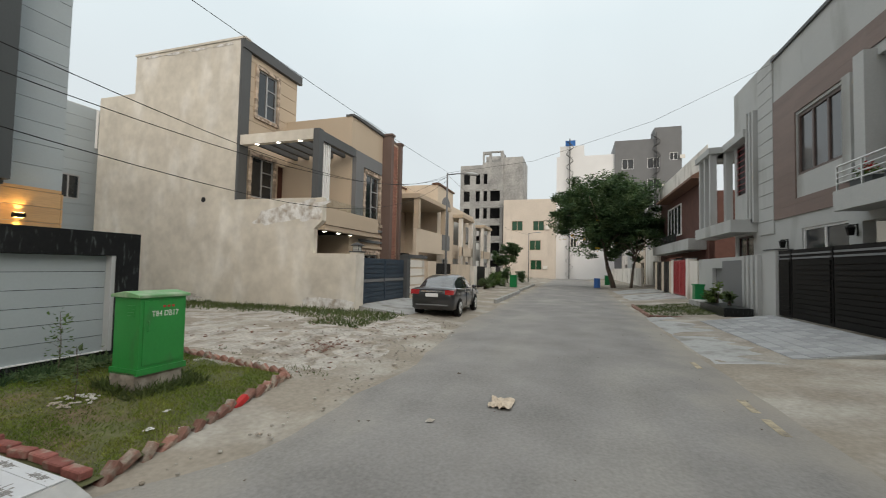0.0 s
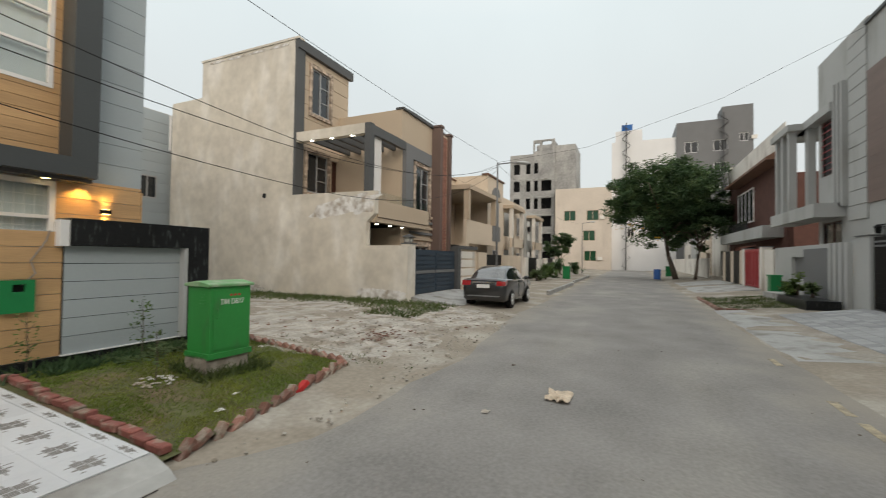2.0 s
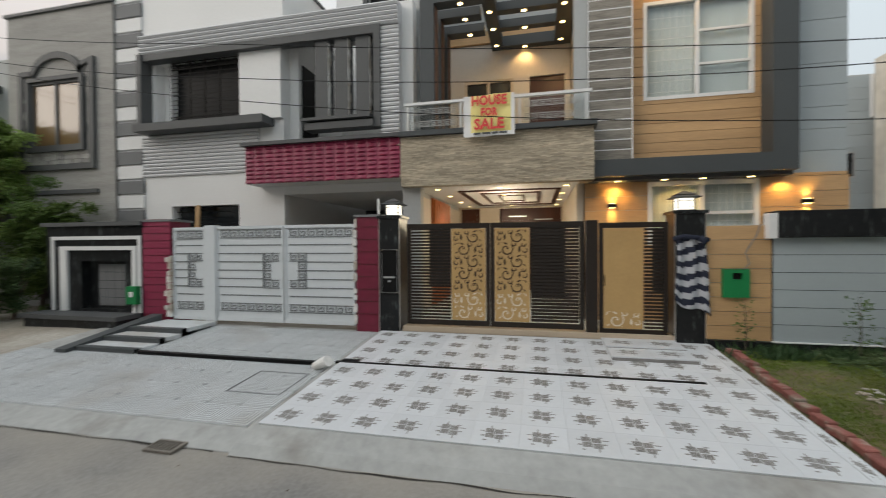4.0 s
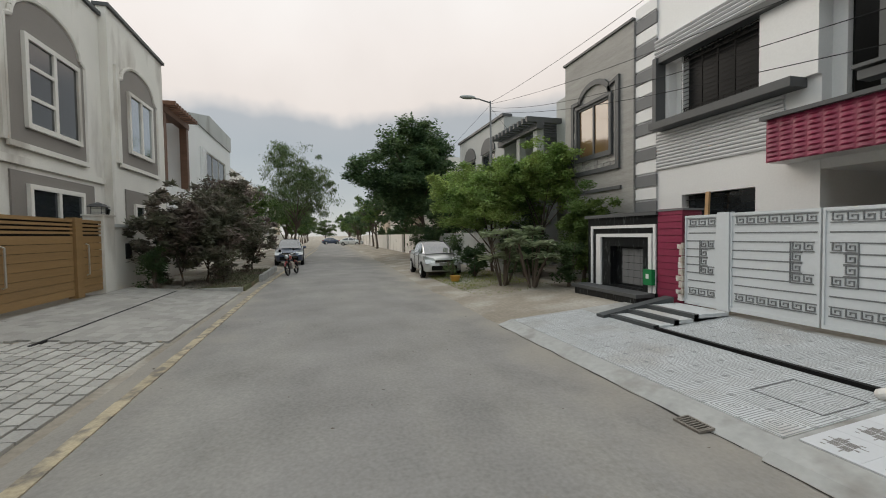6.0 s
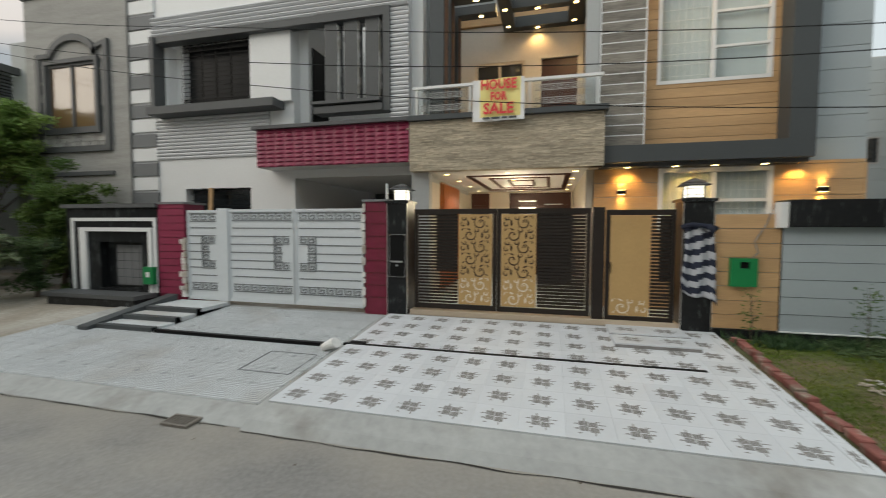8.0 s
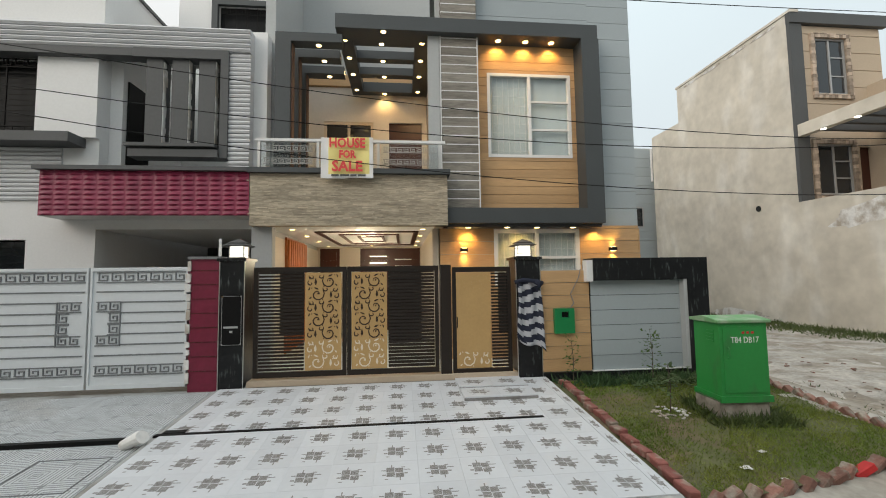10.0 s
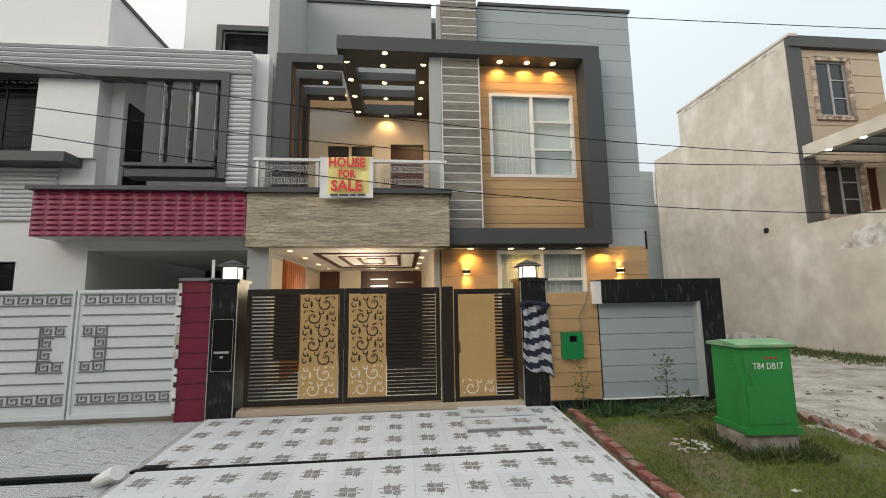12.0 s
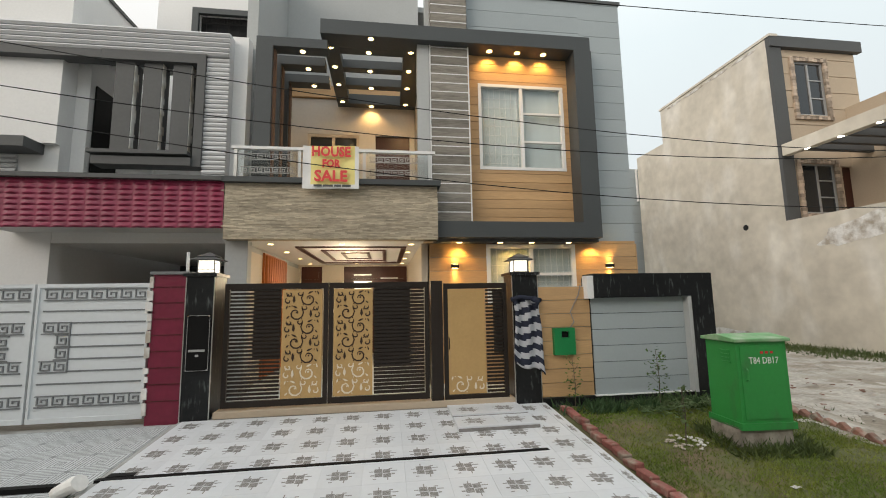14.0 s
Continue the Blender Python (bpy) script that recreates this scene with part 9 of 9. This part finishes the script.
    block("air_intake", (2.13, -0.55, 0.32), (2.212, 0.55, 0.5), BLACKM, t, bevel=0.02)
    block("front_plate", (2.19, -0.22, 0.5), (2.225, 0.22, 0.6), TILEG, t)
    bm = bmesh.new()
    tube(bm, [(-1.0, 0.0, 1.45), (-1.12, 0.0, 1.62)], 0.008, 0.004, 5)
    part("aerial", bm, BLACKM, t)
    TURN[0] = Matrix.Identity(4)
    return t


TAILR = mat("red_lamp_glass", (0.32, 0.012, 0.014), 0.12, var=0.2, big=6, fine=40, bump=0, coat=1.0)
HEADL = mat("headlamp_glass", (0.55, 0.57, 0.58), 0.08, 0.4, var=0.15, big=6, fine=40, bump=0, coat=1.0)
CARGLASS = mat("tinted_car_glass", (0.03, 0.036, 0.04), 0.04, var=0.1, big=1, fine=5, bump=0, spec=1.0, coat=1.0)
DARKCAR = mat("graphite_car_paint", (0.045, 0.045, 0.048), 0.3, 0.55, var=0.08, big=1.5, fine=40, bump=0.0, coat=1.0)
SILVER = mat("silver_car_paint", (0.62, 0.63, 0.64), 0.28, 0.35, var=0.05, big=1.5, fine=40, bump=0.0, coat=1.0)
BLUECAR = mat("blue_grey_car_paint", (0.06, 0.08, 0.13), 0.3, 0.4, var=0.08, big=1.5, fine=40, bump=0.0, coat=1.0)
WHITECAR = mat("white_car_paint", (0.7, 0.7, 0.69), 0.3, 0.0, var=0.05, big=1.5, fine=40, bump=0.0, coat=1.0)
sedan(pose(18.75, -2.05, 0.03, 0, 0, 1), DARKCAR, "parked graphite grey saloon with red tail lamps", (1, 0.94, 1))
sedan(pose(-15.9, -2.05, 0.08, 0, 0, -3), SILVER, "parked silver saloon with clear headlamps", (1, 0.95, 1))
sedan(pose(-27.2, -9.0, 0.02, 0, 0, 2), BLUECAR, "parked dark blue-grey hatchback on the verge", (0.92, 1.0, 1.12), True)
sedan(pose(-78, -1.8, 0.02, 0, 0, 70), WHITECAR, "white car parked far along the street", (1, 0.95, 1))
sedan(pose(-92, -5.2, 0.02, 0, 0, 100), BLUECAR, "dark car parked far along the street", (0.9, 0.95, 1))

bike = thing("motorcycle", (-18.8, -8.3, 0.0), "red and black motorcycle parked on the asphalt, unattended", "motorcycle")
TURN[0] = pose(-18.8, -8.3, 0.02, 7, 0, -14)
REDBIKE = mat("red_bike_paint", (0.22, 0.015, 0.015), 0.3, 0.1, var=0.1, big=5, fine=40, bump=0, coat=1.0)
for x in (-0.62, 0.62):
    bm = bmesh.new()
    n = 26
    for k in range(n):
        a, b = k * math.tau / n, (k + 1) * math.tau / n
        tube(bm, [(x + 0.27 * math.cos(a), 0, 0.3 + 0.27 * math.sin(a)), (x + 0.27 * math.cos(b), 0, 0.3 + 0.27 * math.sin(b))], 0.042, 0.042, 7)
    wh = part("wheel", bm, TYRE, bike)
    bm = bmesh.new()
    disc(bm, (x, -0.05, 0.3), 0.06, 0.1, "y", 10)
    for k in range(10):
        a = k * math.tau / 10
        tube(bm, [(x, 0, 0.3), (x + 0.24 * math.cos(a), 0, 0.3 + 0.24 * math.sin(a))], 0.006, 0.006, 4)
    part("spokes", bm, CHROME, wh)
bm = bmesh.new()
tube(bm, [(0.62, 0.07, 0.3), (0.42, 0.07, 0.95)], 0.025, 0.025, 7)
tube(bm, [(0.62, -0.07, 0.3), (0.42, -0.07, 0.95)], 0.025, 0.025, 7)
tube(bm, [(0.4, 0, 0.85), (0.0, 0, 0.5), (-0.62, 0, 0.3)], 0.03, 0.03, 7)
tube(bm, [(0.4, 0, 0.85), (-0.3, 0, 0.7), (-0.62, 0.1, 0.3)], 0.025, 0.025, 7)
part("frame", bm, BLACKM, bike)
bm = bmesh.new()
bmesh.ops.create_uvsphere(bm, u_segments=12, v_segments=8, radius=1, matrix=Matrix.Translation((0.17, 0, 0.83)) @ Matrix.Diagonal((0.28, 0.13, 0.13, 1)))
part("tank", bm, REDBIKE, bike, smooth=True)
block("seat", (-0.68, -0.12, 0.76), (-0.05, 0.12, 0.86), BLACKM, bike, bevel=0.04)
block("engine", (-0.12, -0.12, 0.28), (0.22, 0.12, 0.58), STEEL, bike, bevel=0.04)
bm = bmesh.new()
tube(bm, [(0.32, -0.34, 1.02), (0.42, -0.12, 0.98), (0.42, 0.12, 0.98), (0.32, 0.34, 1.02)], 0.016, 0.016, 6)
part("handlebar", bm, CHROME, bike)
bm = bmesh.new()
bmesh.ops.create_uvsphere(bm, u_segments=10, v_segments=8, radius=0.1, matrix=Matrix.Translation((0.52, 0, 0.88)))
part("headlamp", bm, HEADL, bike, smooth=True)
for s in (-1, 1):
    bm = bmesh.new()
    tube(bm, [(0.35, s * 0.25, 1.0), (0.33, s * 0.32, 1.16)], 0.008, 0.008, 5)
    disc(bm, (0.33, s * 0.32, 1.2), 0.06, 0.02, "x", 10)
    part("mirror", bm, BLACKM, bike)
bm = bmesh.new()
for k in range(8):
    a, b = 0.5 + k * 0.26, 0.5 + (k + 1) * 0.26
    tube(bm, [(-0.62 + 0.34 * math.cos(a), 0, 0.3 + 0.34 * math.sin(a)), (-0.62 + 0.34 * math.cos(b), 0, 0.3 + 0.34 * math.sin(b))], 0.05, 0.05, 6)
    tube(bm, [(0.62 + 0.34 * math.cos(a), 0, 0.3 + 0.34 * math.sin(a)), (0.62 + 0.34 * math.cos(b), 0, 0.3 + 0.34 * math.sin(b))], 0.05, 0.05, 6)
part("mudguard", bm, REDBIKE, bike)
TURN[0] = Matrix.Identity(4)


# ---------------------------------------------------------------- trees and shrubs
tree((-28.6, 0.4, 0.15), 10, (0.6, -0.7, 5.5), (4.2, 4.0, 4.3), "large dense dark green street tree", 101, LEAFD, 360, 210, 0.24, 0.22, lean=(0.3, 0.4), group="street trees", fork_at=0.3)
tree((-36.5, 1.2, 0.15), 8, (0, -0.6, 4.6), (3.2, 3.0, 2.6), "dense dark green street tree", 102, LEAFD, 120, 170, 0.22, 0.18, group="street trees")
tree((-13.6, -0.1, 0.2), 5, (0, -0.2, 3.3), (2.9, 2.8, 1.75), "bright green spreading garden tree", 103, LEAFY, 420, 200, 0.12, 0.07, group="street trees", forks=9, fork_at=0.25)
tree((-11.6, 0.9, 0.2), 5, (0.2, 0.2, 3.4), (1.8, 1.4, 1.7), "yellow-green garden tree beside a grey house", 104, LEAFY, 190, 180, 0.12, 0.06, group="street trees")
shrub((-8.7, 0.85, 0.25), (1.2, 0.6, 1.55), "leafy green shrub rising over a black wall", 105, LEAFM, 170, 120, 0.1)
tree((-21.5, 0.9, 0.15), 5, (0.2, -0.4, 3.0), (2.4, 1.8, 2.0), "dense dark green garden tree behind the parked car", 141, LEAFD, 120, 140, 0.18, 0.1, group="street trees")
# the last shrub is added for the dark shade under the garden tree
for k, (x, y, rx, rz) in enumerate(((-19.0, 0.3, 1.6, 1.0), (-24.0, 0.1, 1.8, 1.2), (-27.5, 0.3, 2.0, 1.3), (-32.0, 0.8, 2.2, 1.4), (-38.0, 1.0, 2.4, 1.4), (-44.0, 1.2, 2.6, 1.5), (-51.0, 1.4, 2.8, 1.6), (-59.0, 1.5, 3.0, 1.7), (-12.3, 0.7, 1.7, 1.1))):
    shrub((x, y, 0.15), (rx, 0.8, rz), "dark green hedge shrub before a garden wall", 142 + k, LEAFD, 80, 90, 0.13)
shrub((-10.9, 0.1, 0.2), (1.2, 0.8, 0.9), "dark green shrub under a garden tree", 106, LEAFD, 46, 90, 0.12)
shrub((-12.6, -1.3, 0.15), (0.9, 0.7, 0.75), "dark green shrub beside a parked car", 107, LEAFD, 34, 80, 0.12)
shrub((-8.2, 0.0, 0.25), (0.7, 0.5, 0.8), "dark green shrub at the foot of a black wall", 108, LEAFD, 26, 80, 0.1)


def frangipani(x, y, z, label, seed):
    rng = np.random.default_rng(seed)
    t = thing("frangipani", (x, y, z), label, "shrub", "shrubs")
    ends = []
    for k in range(12):
        a = k * math.tau / 12 * 2.4
        r = rng.uniform(0.2, 0.9)
        e = (x + r * math.cos(a), y + r * 0.75 * math.sin(a), z + rng.uniform(0.7, 1.7))
        bm = bmesh.new()
        tube(bm, [(x + 0.1 * math.cos(a), y + 0.1 * math.sin(a), z - 0.05), (x + r * 0.5 * math.cos(a), y + r * 0.4 * math.sin(a), z + 0.5), e], 0.03, 0.018, 6)
        ends.append(e)
        part("stem", bm, BARK, t)
    c, d = [], []
    b = bmesh.new()
    for e in ends:
        for k in range(24):
            a = k * 2.4 + rng.uniform(-0.2, 0.2)
            up = rng.uniform(-0.15, 0.6)
            L = rng.uniform(0.30, 0.48)
            dv = Vector((math.cos(a), math.sin(a), up)).normalized()
            u = dv.cross(Vector((0, 0, 1))).normalized()
            w = u.cross(dv)
            p = Vector(e)
            pts = [p, p + dv * L * 0.35 + u * 0.07 + w * 0.015, p + dv * L * 0.75 + u * 0.07, p + dv * L - w * 0.05, p + dv * L * 0.75 - u * 0.07, p + dv * L * 0.35 - u * 0.07 + w * 0.015]
            v = [b.verts.new(q) for q in pts]
            mid = b.verts.new(p + dv * L * 0.55 - w * 0.015)
            for i in range(6):
                b.faces.new((mid, v[i], v[(i + 1) % 6]))
    part("foliage", b, LEAFG, t)


LEAFG = leaf_mat("grey_green_leaves", (0.26, 0.32, 0.19), (0.33, 0.37, 0.24))
frangipani(-8.6, -0.95, 0.3, "frangipani shrub with long grey-green leaves", 11)
frangipani(-9.9, -1.3, 0.18, "frangipani shrub with long grey-green leaves", 12)
shrub((-13.0, -2.1, 0.12), (0.35, 0.3, 0.45), "small pale shrub near the car bonnet", 109, LEAFL, 12, 50, 0.08)
pot = thing("flower_pot", (-12.2, -2.2, 0.1), "yellow-orange terracotta pot at the verge", "pot")
bm = bmesh.new()
tube(bm, [(-12.2, -2.2, 0.1), (-12.2, -2.2, 0.32)], 0.14, 0.2, 12)
part("bowl", bm, mat("ochre_pot", (0.45, 0.24, 0.04), 0.7), pot)
grass("verge_lawn", 9000, (-14.5, -8.4, -2.7, -0.3), lambda x, y: ground_height(x, y), 0.06, GRASS, "ragged verge grass under the shrubs", 12, lambda x, y: 0.9 if x < -9.8 - 0.6 * noise.noise((x, y, 2)) else 0.12)
# west, south side
for k, (x, y, cz, r, sd) in enumerate(((-13.7, -11.5, 2.3, (1.5, 1.3, 1.35), 110), (-14.9, -11.0, 2.3, (1.7, 1.5, 1.4), 111), (-16.6, -10.9, 2.5, (1.9, 1.7, 1.6), 112), (-19.0, -11.0, 2.6, (1.9, 1.6, 1.6), 113), (-20.8, -10.4, 2.0, (1.4, 1.2, 1.3), 114))):
    tree((x, y, 0.15), 4, (0, 0, cz - 0.35), (r[0] * 1.1, r[1], r[2] * 1.4), "purple-brown leaved small street tree in a hedge bed", sd, LEAFP, 110, 100, 0.17, 0.05, group="purple trees", forks=8, fork_at=0.2)
tree((-34, -9.2, 0.1), 9, (0.2, 0.5, 5.6), (3.2, 3.4, 3.7), "tall thin pale wispy street tree", 115, LEAFL, 260, 70, 0.24, 0.13, group="street trees", forks=14, aspect=0.16, droop=1.4)
tree((-26.5, -11.5, 0.1), 6, (0.2, 0.3, 3.6), (2.2, 2.0, 1.9), "pale green street tree", 116, LEAFM, 90, 120, 0.14, 0.1, group="street trees")
tree((-41, -10.5, 0.1), 6, (0.2, 0.3, 3.8), (2.6, 2.4, 2.2), "broad green street tree on the verge", 117, LEAFM, 60, 100, 0.18, 0.12, group="street trees")
shrub((-12.9, -12.1, 0.3), (0.6, 0.5, 0.75), "dark round shrub at the cream gate pillar", 118, LEAFD, 34, 90, 0.09)
shrub((-15.2, -10.6, 0.2), (1.2, 0.5, 0.35), "low dark hedge in a kerbed bed", 119, LEAFP, 26, 60, 0.1)
bed = thing("planting_bed", (-17, -10.5, 0.0), "earth bed edged with a low cement kerb", "planter")
bm = bmesh.new()
bx(bm, (-21.8, -9.45, -0.05), (-16.2, -9.3, 0.26))
part("kerb", bm, CONCRETE, bed, bevel=0.01)
bm = bmesh.new()
bx(bm, (-13.0, -12.4, -0.05), (-12.85, -9.5, 0.16))
part("kerb", bm, CONCRETE, bed, bevel=0.01)
block("soil", (-21.8, -12.5, -0.05), (-13.0, -9.45, 0.14), SOIL, bed)
grass("bed_weeds", 5000, (-21.5, -13.1, -12.3, -9.5), lambda x, y: 0.13, 0.12, LEAFP, "brown dead leaves and weeds in the bed", 13)
for k in range(9):
    x = -48 - k * 8.5
    tree((x, -0.6 + 0.5 * (k % 3), 0.1), 7, (0.3, -0.4, 4.4 + 0.5 * (k % 2)), (3.2, 2.8, 2.5), "dense green street tree far along the road", 130 + k, LEAFD if k % 2 else LEAFM, 34, 90, 0.3, 0.15, group="far trees")
    tree((x - 3, -11.2, 0.1), 7, (0.3, 0.4, 4.0 + 0.5 * (k % 3)), (3.0, 2.6, 2.4), "dense green street tree far along the road", 150 + k, LEAFM if k % 2 else LEAFD, 34, 90, 0.3, 0.15, group="far trees")
for k, (x, y) in enumerate(((-165, -6), (-160, 6), (-132, 4.5))):
    tree((x, y, 0), 9, (0, 0, 4.5), (4, 5, 4.0), "hazy distant tree at the street end", 180 + k, LEAFL, 60, 80, 0.6, 0.3, group="far trees")
for k in range(6):
    tree((-150, -40 + 14 * k, 0), 10, (0, 0, 5.5), (6, 7, 4.5), "hazy distant tree at the street end", 170 + k, LEAFL, 50, 80, 0.6, 0.3, group="far trees")
# east
tree((47, -10.6, 0.1), 12, (0.3, 1.0, 7.2), (5.4, 5.4, 4.9), "large broad dark green tree hung with yellow blossom", 121, LEAFD, 380, 190, 0.28, 0.26, group="street trees", fork_at=0.3, lean=(0.0, 0.3))
tree((44.5, -11.8, 0.1), 8, (0.2, -0.6, 5.2), (2.8, 2.8, 2.8), "dark green tree beside the large one", 122, LEAFD, 130, 160, 0.24, 0.15, group="street trees")
tree((50, 0.3, 0.15), 5, (0, 0.2, 3.1), (1.9, 1.9, 1.6), "round dark green verge tree", 123, LEAFD, 90, 140, 0.18, 0.1, group="street trees")
shrub((54, -0.8, 0.15), (1.2, 1.0, 0.8), "clipped dark round bush on the verge", 124, LEAFD, 40, 80, 0.14)
shrub((37.5, -0.4, 0.15), (1.5, 0.9, 0.7), "untidy green verge shrub", 125, LEAFM, 36, 80, 0.14)
shrub((41.5, -0.6, 0.15), (1.4, 0.9, 0.9), "untidy green verge shrub", 126, LEAFD, 36, 80, 0.14)
shrub((34.6, -0.3, 0.15), (1.0, 0.7, 0.5), "untidy dry verge shrub", 127, LEAFL, 26, 70, 0.12)
for x, y in ((41.0, -1.6), (55.0, -10.6)):
    b2 = thing("waste_bin", (x, y, 0.1), "green plastic waste bin on the verge", "bin", "bins")
    block("tub", (x - 0.3, y - 0.3, 0.1), (x + 0.3, y + 0.3, 1.1), GREENPL, b2, bevel=0.04)
    block("lid", (x - 0.33, y - 0.33, 1.1), (x + 0.33, y + 0.33, 1.2), GREENPL, b2, bevel=0.02)
b3 = thing("water_drum", (46, -9.3, 0.1), "blue plastic drum by the tree", "drum")
bm = bmesh.new()
tube(bm, [(46, -9.0, 0.08), (46, -9.0, 0.2), (46, -9.0, 0.9), (46, -9.0, 1.0)], 0.3, 0.3, 14)
part("drum", bm, mat("blue_drum_plastic", (0.04, 0.13, 0.4), 0.5), b3)
bm = bmesh.new()
bx(bm, (23.8, -3.1, -0.05), (33.5, -2.95, 0.2))
bx(bm, (35.5, -2.9, -0.05), (48.0, -2.75, 0.2))
tagged(part("verge_kerb", bm, CONCRETE), "low cement kerb along the verge", "kerb", kind="structure")
# yellow blossom in the large tree
rngb = np.random.default_rng(9)
o = leaves("blossom", clumps(rngb, (47.2, -9.6, 5.4), (4.0, 3.8, 1.6), 14, 3, 0.4, 0.8), 0.35, YELLOWB := mat("yellow_blossom", (0.5, 0.33, 0.03), 0.7), bpy.data.objects["tree"], 5, 0.9)

# dead leaves and crumbs on the asphalt
rngl = np.random.default_rng(77)
nl = 220
cl_ = np.stack([rngl.uniform(-14, 24, nl), rngl.uniform(-9.2, -3.6, nl), np.full(nl, 0.034)], 1)
tagged(leaves("leaf_litter", cl_, 0.035, BARK, None, 78, 0.5, 0.03, kind="stuff"), "scattered dead leaves and crumbs on the asphalt", "litter")


# ---------------------------------------------------------------- countless pieces: pavers, relief tiles, ramp tiles
i = 0
for r in range(9):
    for c in range(15):
        off = 0.0
        x = -3.395 + c * 0.2275 + 0.113
        ob = new("relief_tile", me_r)
        ob.parent = houseB
        ob.matrix_parent_inverse = houseB.matrix_basis.inverted()
        ob.matrix_basis = Matrix.Translation((x, 1.1, 3.08 + r * 0.0865))
# cobble-like pavers of the opposite driveways
bm = bmesh.new()
rp = random.Random(7)
y = -9.55
row = 0
while y > -12.8:
    x = -5.8 + (0.14 if row % 2 else 0)
    while x < 1.9:
        z = ground_height(x, y)
        w = 0.255 + rp.uniform(-0.02, 0.02)
        for v in bx(bm, (x, y - 0.155, z - 0.03), (x + w, y, z + 0.008 + rp.uniform(-0.004, 0.006))):
            v.co.z += ground_height(x, v.co.y) - z
        x += w + 0.03
    y -= 0.185
    row += 1
part("paver", bm, PAVER, tagged(link_mesh("pavement_south", bpy.data.meshes.new("pavement_south"), CONCRETE), "driveway of pale rounded pavers with sandy joints", "pavement", kind="structure"), kind="stuff")
bm = bmesh.new()
y = -9.5
row = 0
while y > -12.8:
    x = -12.7 + (0.1 if row % 2 else 0)
    while x < -5.9:
        z = ground_height(x, y)
        for v in bx(bm, (x, y - 0.1935, z - 0.03), (x + 0.2935, y, z + 0.014 + rp.uniform(-0.001, 0.002))):
            v.co.z += ground_height(x, v.co.y) - z
        x += 0.296
    y -= 0.196
    row += 1
part("paver", bm, PAVER, tagged(link_mesh("pavement_gate", bpy.data.meshes.new("pavement_gate"), CONCRETE), "smooth pale paver driveway before the wooden gate", "pavement", kind="structure"), kind="stuff")
bm = bmesh.new()
for k in range(11):
    x = -12.3 + k * 0.62
    bx(bm, (x, -11.3, ground_height(x, -11.2) - 0.01), (x + 0.6, -11.25, ground_height(x, -11.25) + 0.022))
tagged(part("drain_strip", bm, SHADEIN), "dark drain strip across the pavers", "drain", kind="structure")
# grey pavers before the black gate
pm = bmesh.new()
bx(pm, (-0.145, -0.145, 0), (0.145, 0.145, 0.02))
bmesh.ops.bevel(pm, geom=[e for e in pm.edges if all(v.co.z > 0.01 for v in e.verts)], offset=0.006, segments=1, affect="EDGES")
me_p = bpy.data.meshes.new("paver")
pm.to_mesh(me_p)
pm.free()
PAVG = mat("grey_square_paver", (0.33, 0.34, 0.345), 0.85, var=0.2, big=1.0, fine=30, bump=0.2, rnd=0.16)
me_p.materials.append(PAVG)
slope = math.atan(0.32 / 2.1)
for j in range(7):
    for i in range(21):
        x, y = 12.78 + i * 0.3, -12.84 + j * 0.297
        ob = new("paver", me_p)
        ob.parent = rampG
        ob.matrix_basis = Matrix.Translation((x, y, 0.45 - (y + 13.0) * 0.32 / 2.1 - 0.006)) @ Matrix.Rotation(-slope, 4, "X")
# ramp tiles
for j in range(8):  # cut tiles along the edge
    y = -3.2 + (j + 0.5) * TS * math.cos(SL)
    ob = new("tile", me_a)
    ob.parent = rampA
    ob.matrix_basis = Matrix.Translation((4.863, y, ramp_z(y) - 0.01)) @ Matrix.Rotation(SL, 4, "X") @ Matrix.Diagonal((0.3, 1, 1, 1))
lay_tiles(me_a, 0.06, 12, -3.2, 8, rampA, lambda x, y: abs(y - drain_y) < 0.02)
for j in range(8):
    for i in range(13):
        x, y = -5.2 + (i + 0.5) * TS, -3.19 + (j + 0.5) * TS
        if x > -0.15 or (x < -4.1 and y > -1.7):
            continue
        ob = new("tile", me_b)
        ob.parent = rampB
        sl = math.atan(0.245 / 3.46)
        ob.matrix_basis = Matrix.Translation((x, y, 0.085 + (y + 3.36) * 0.245 / 3.46 - 0.006)) @ Matrix.Rotation(sl, 4, "X")
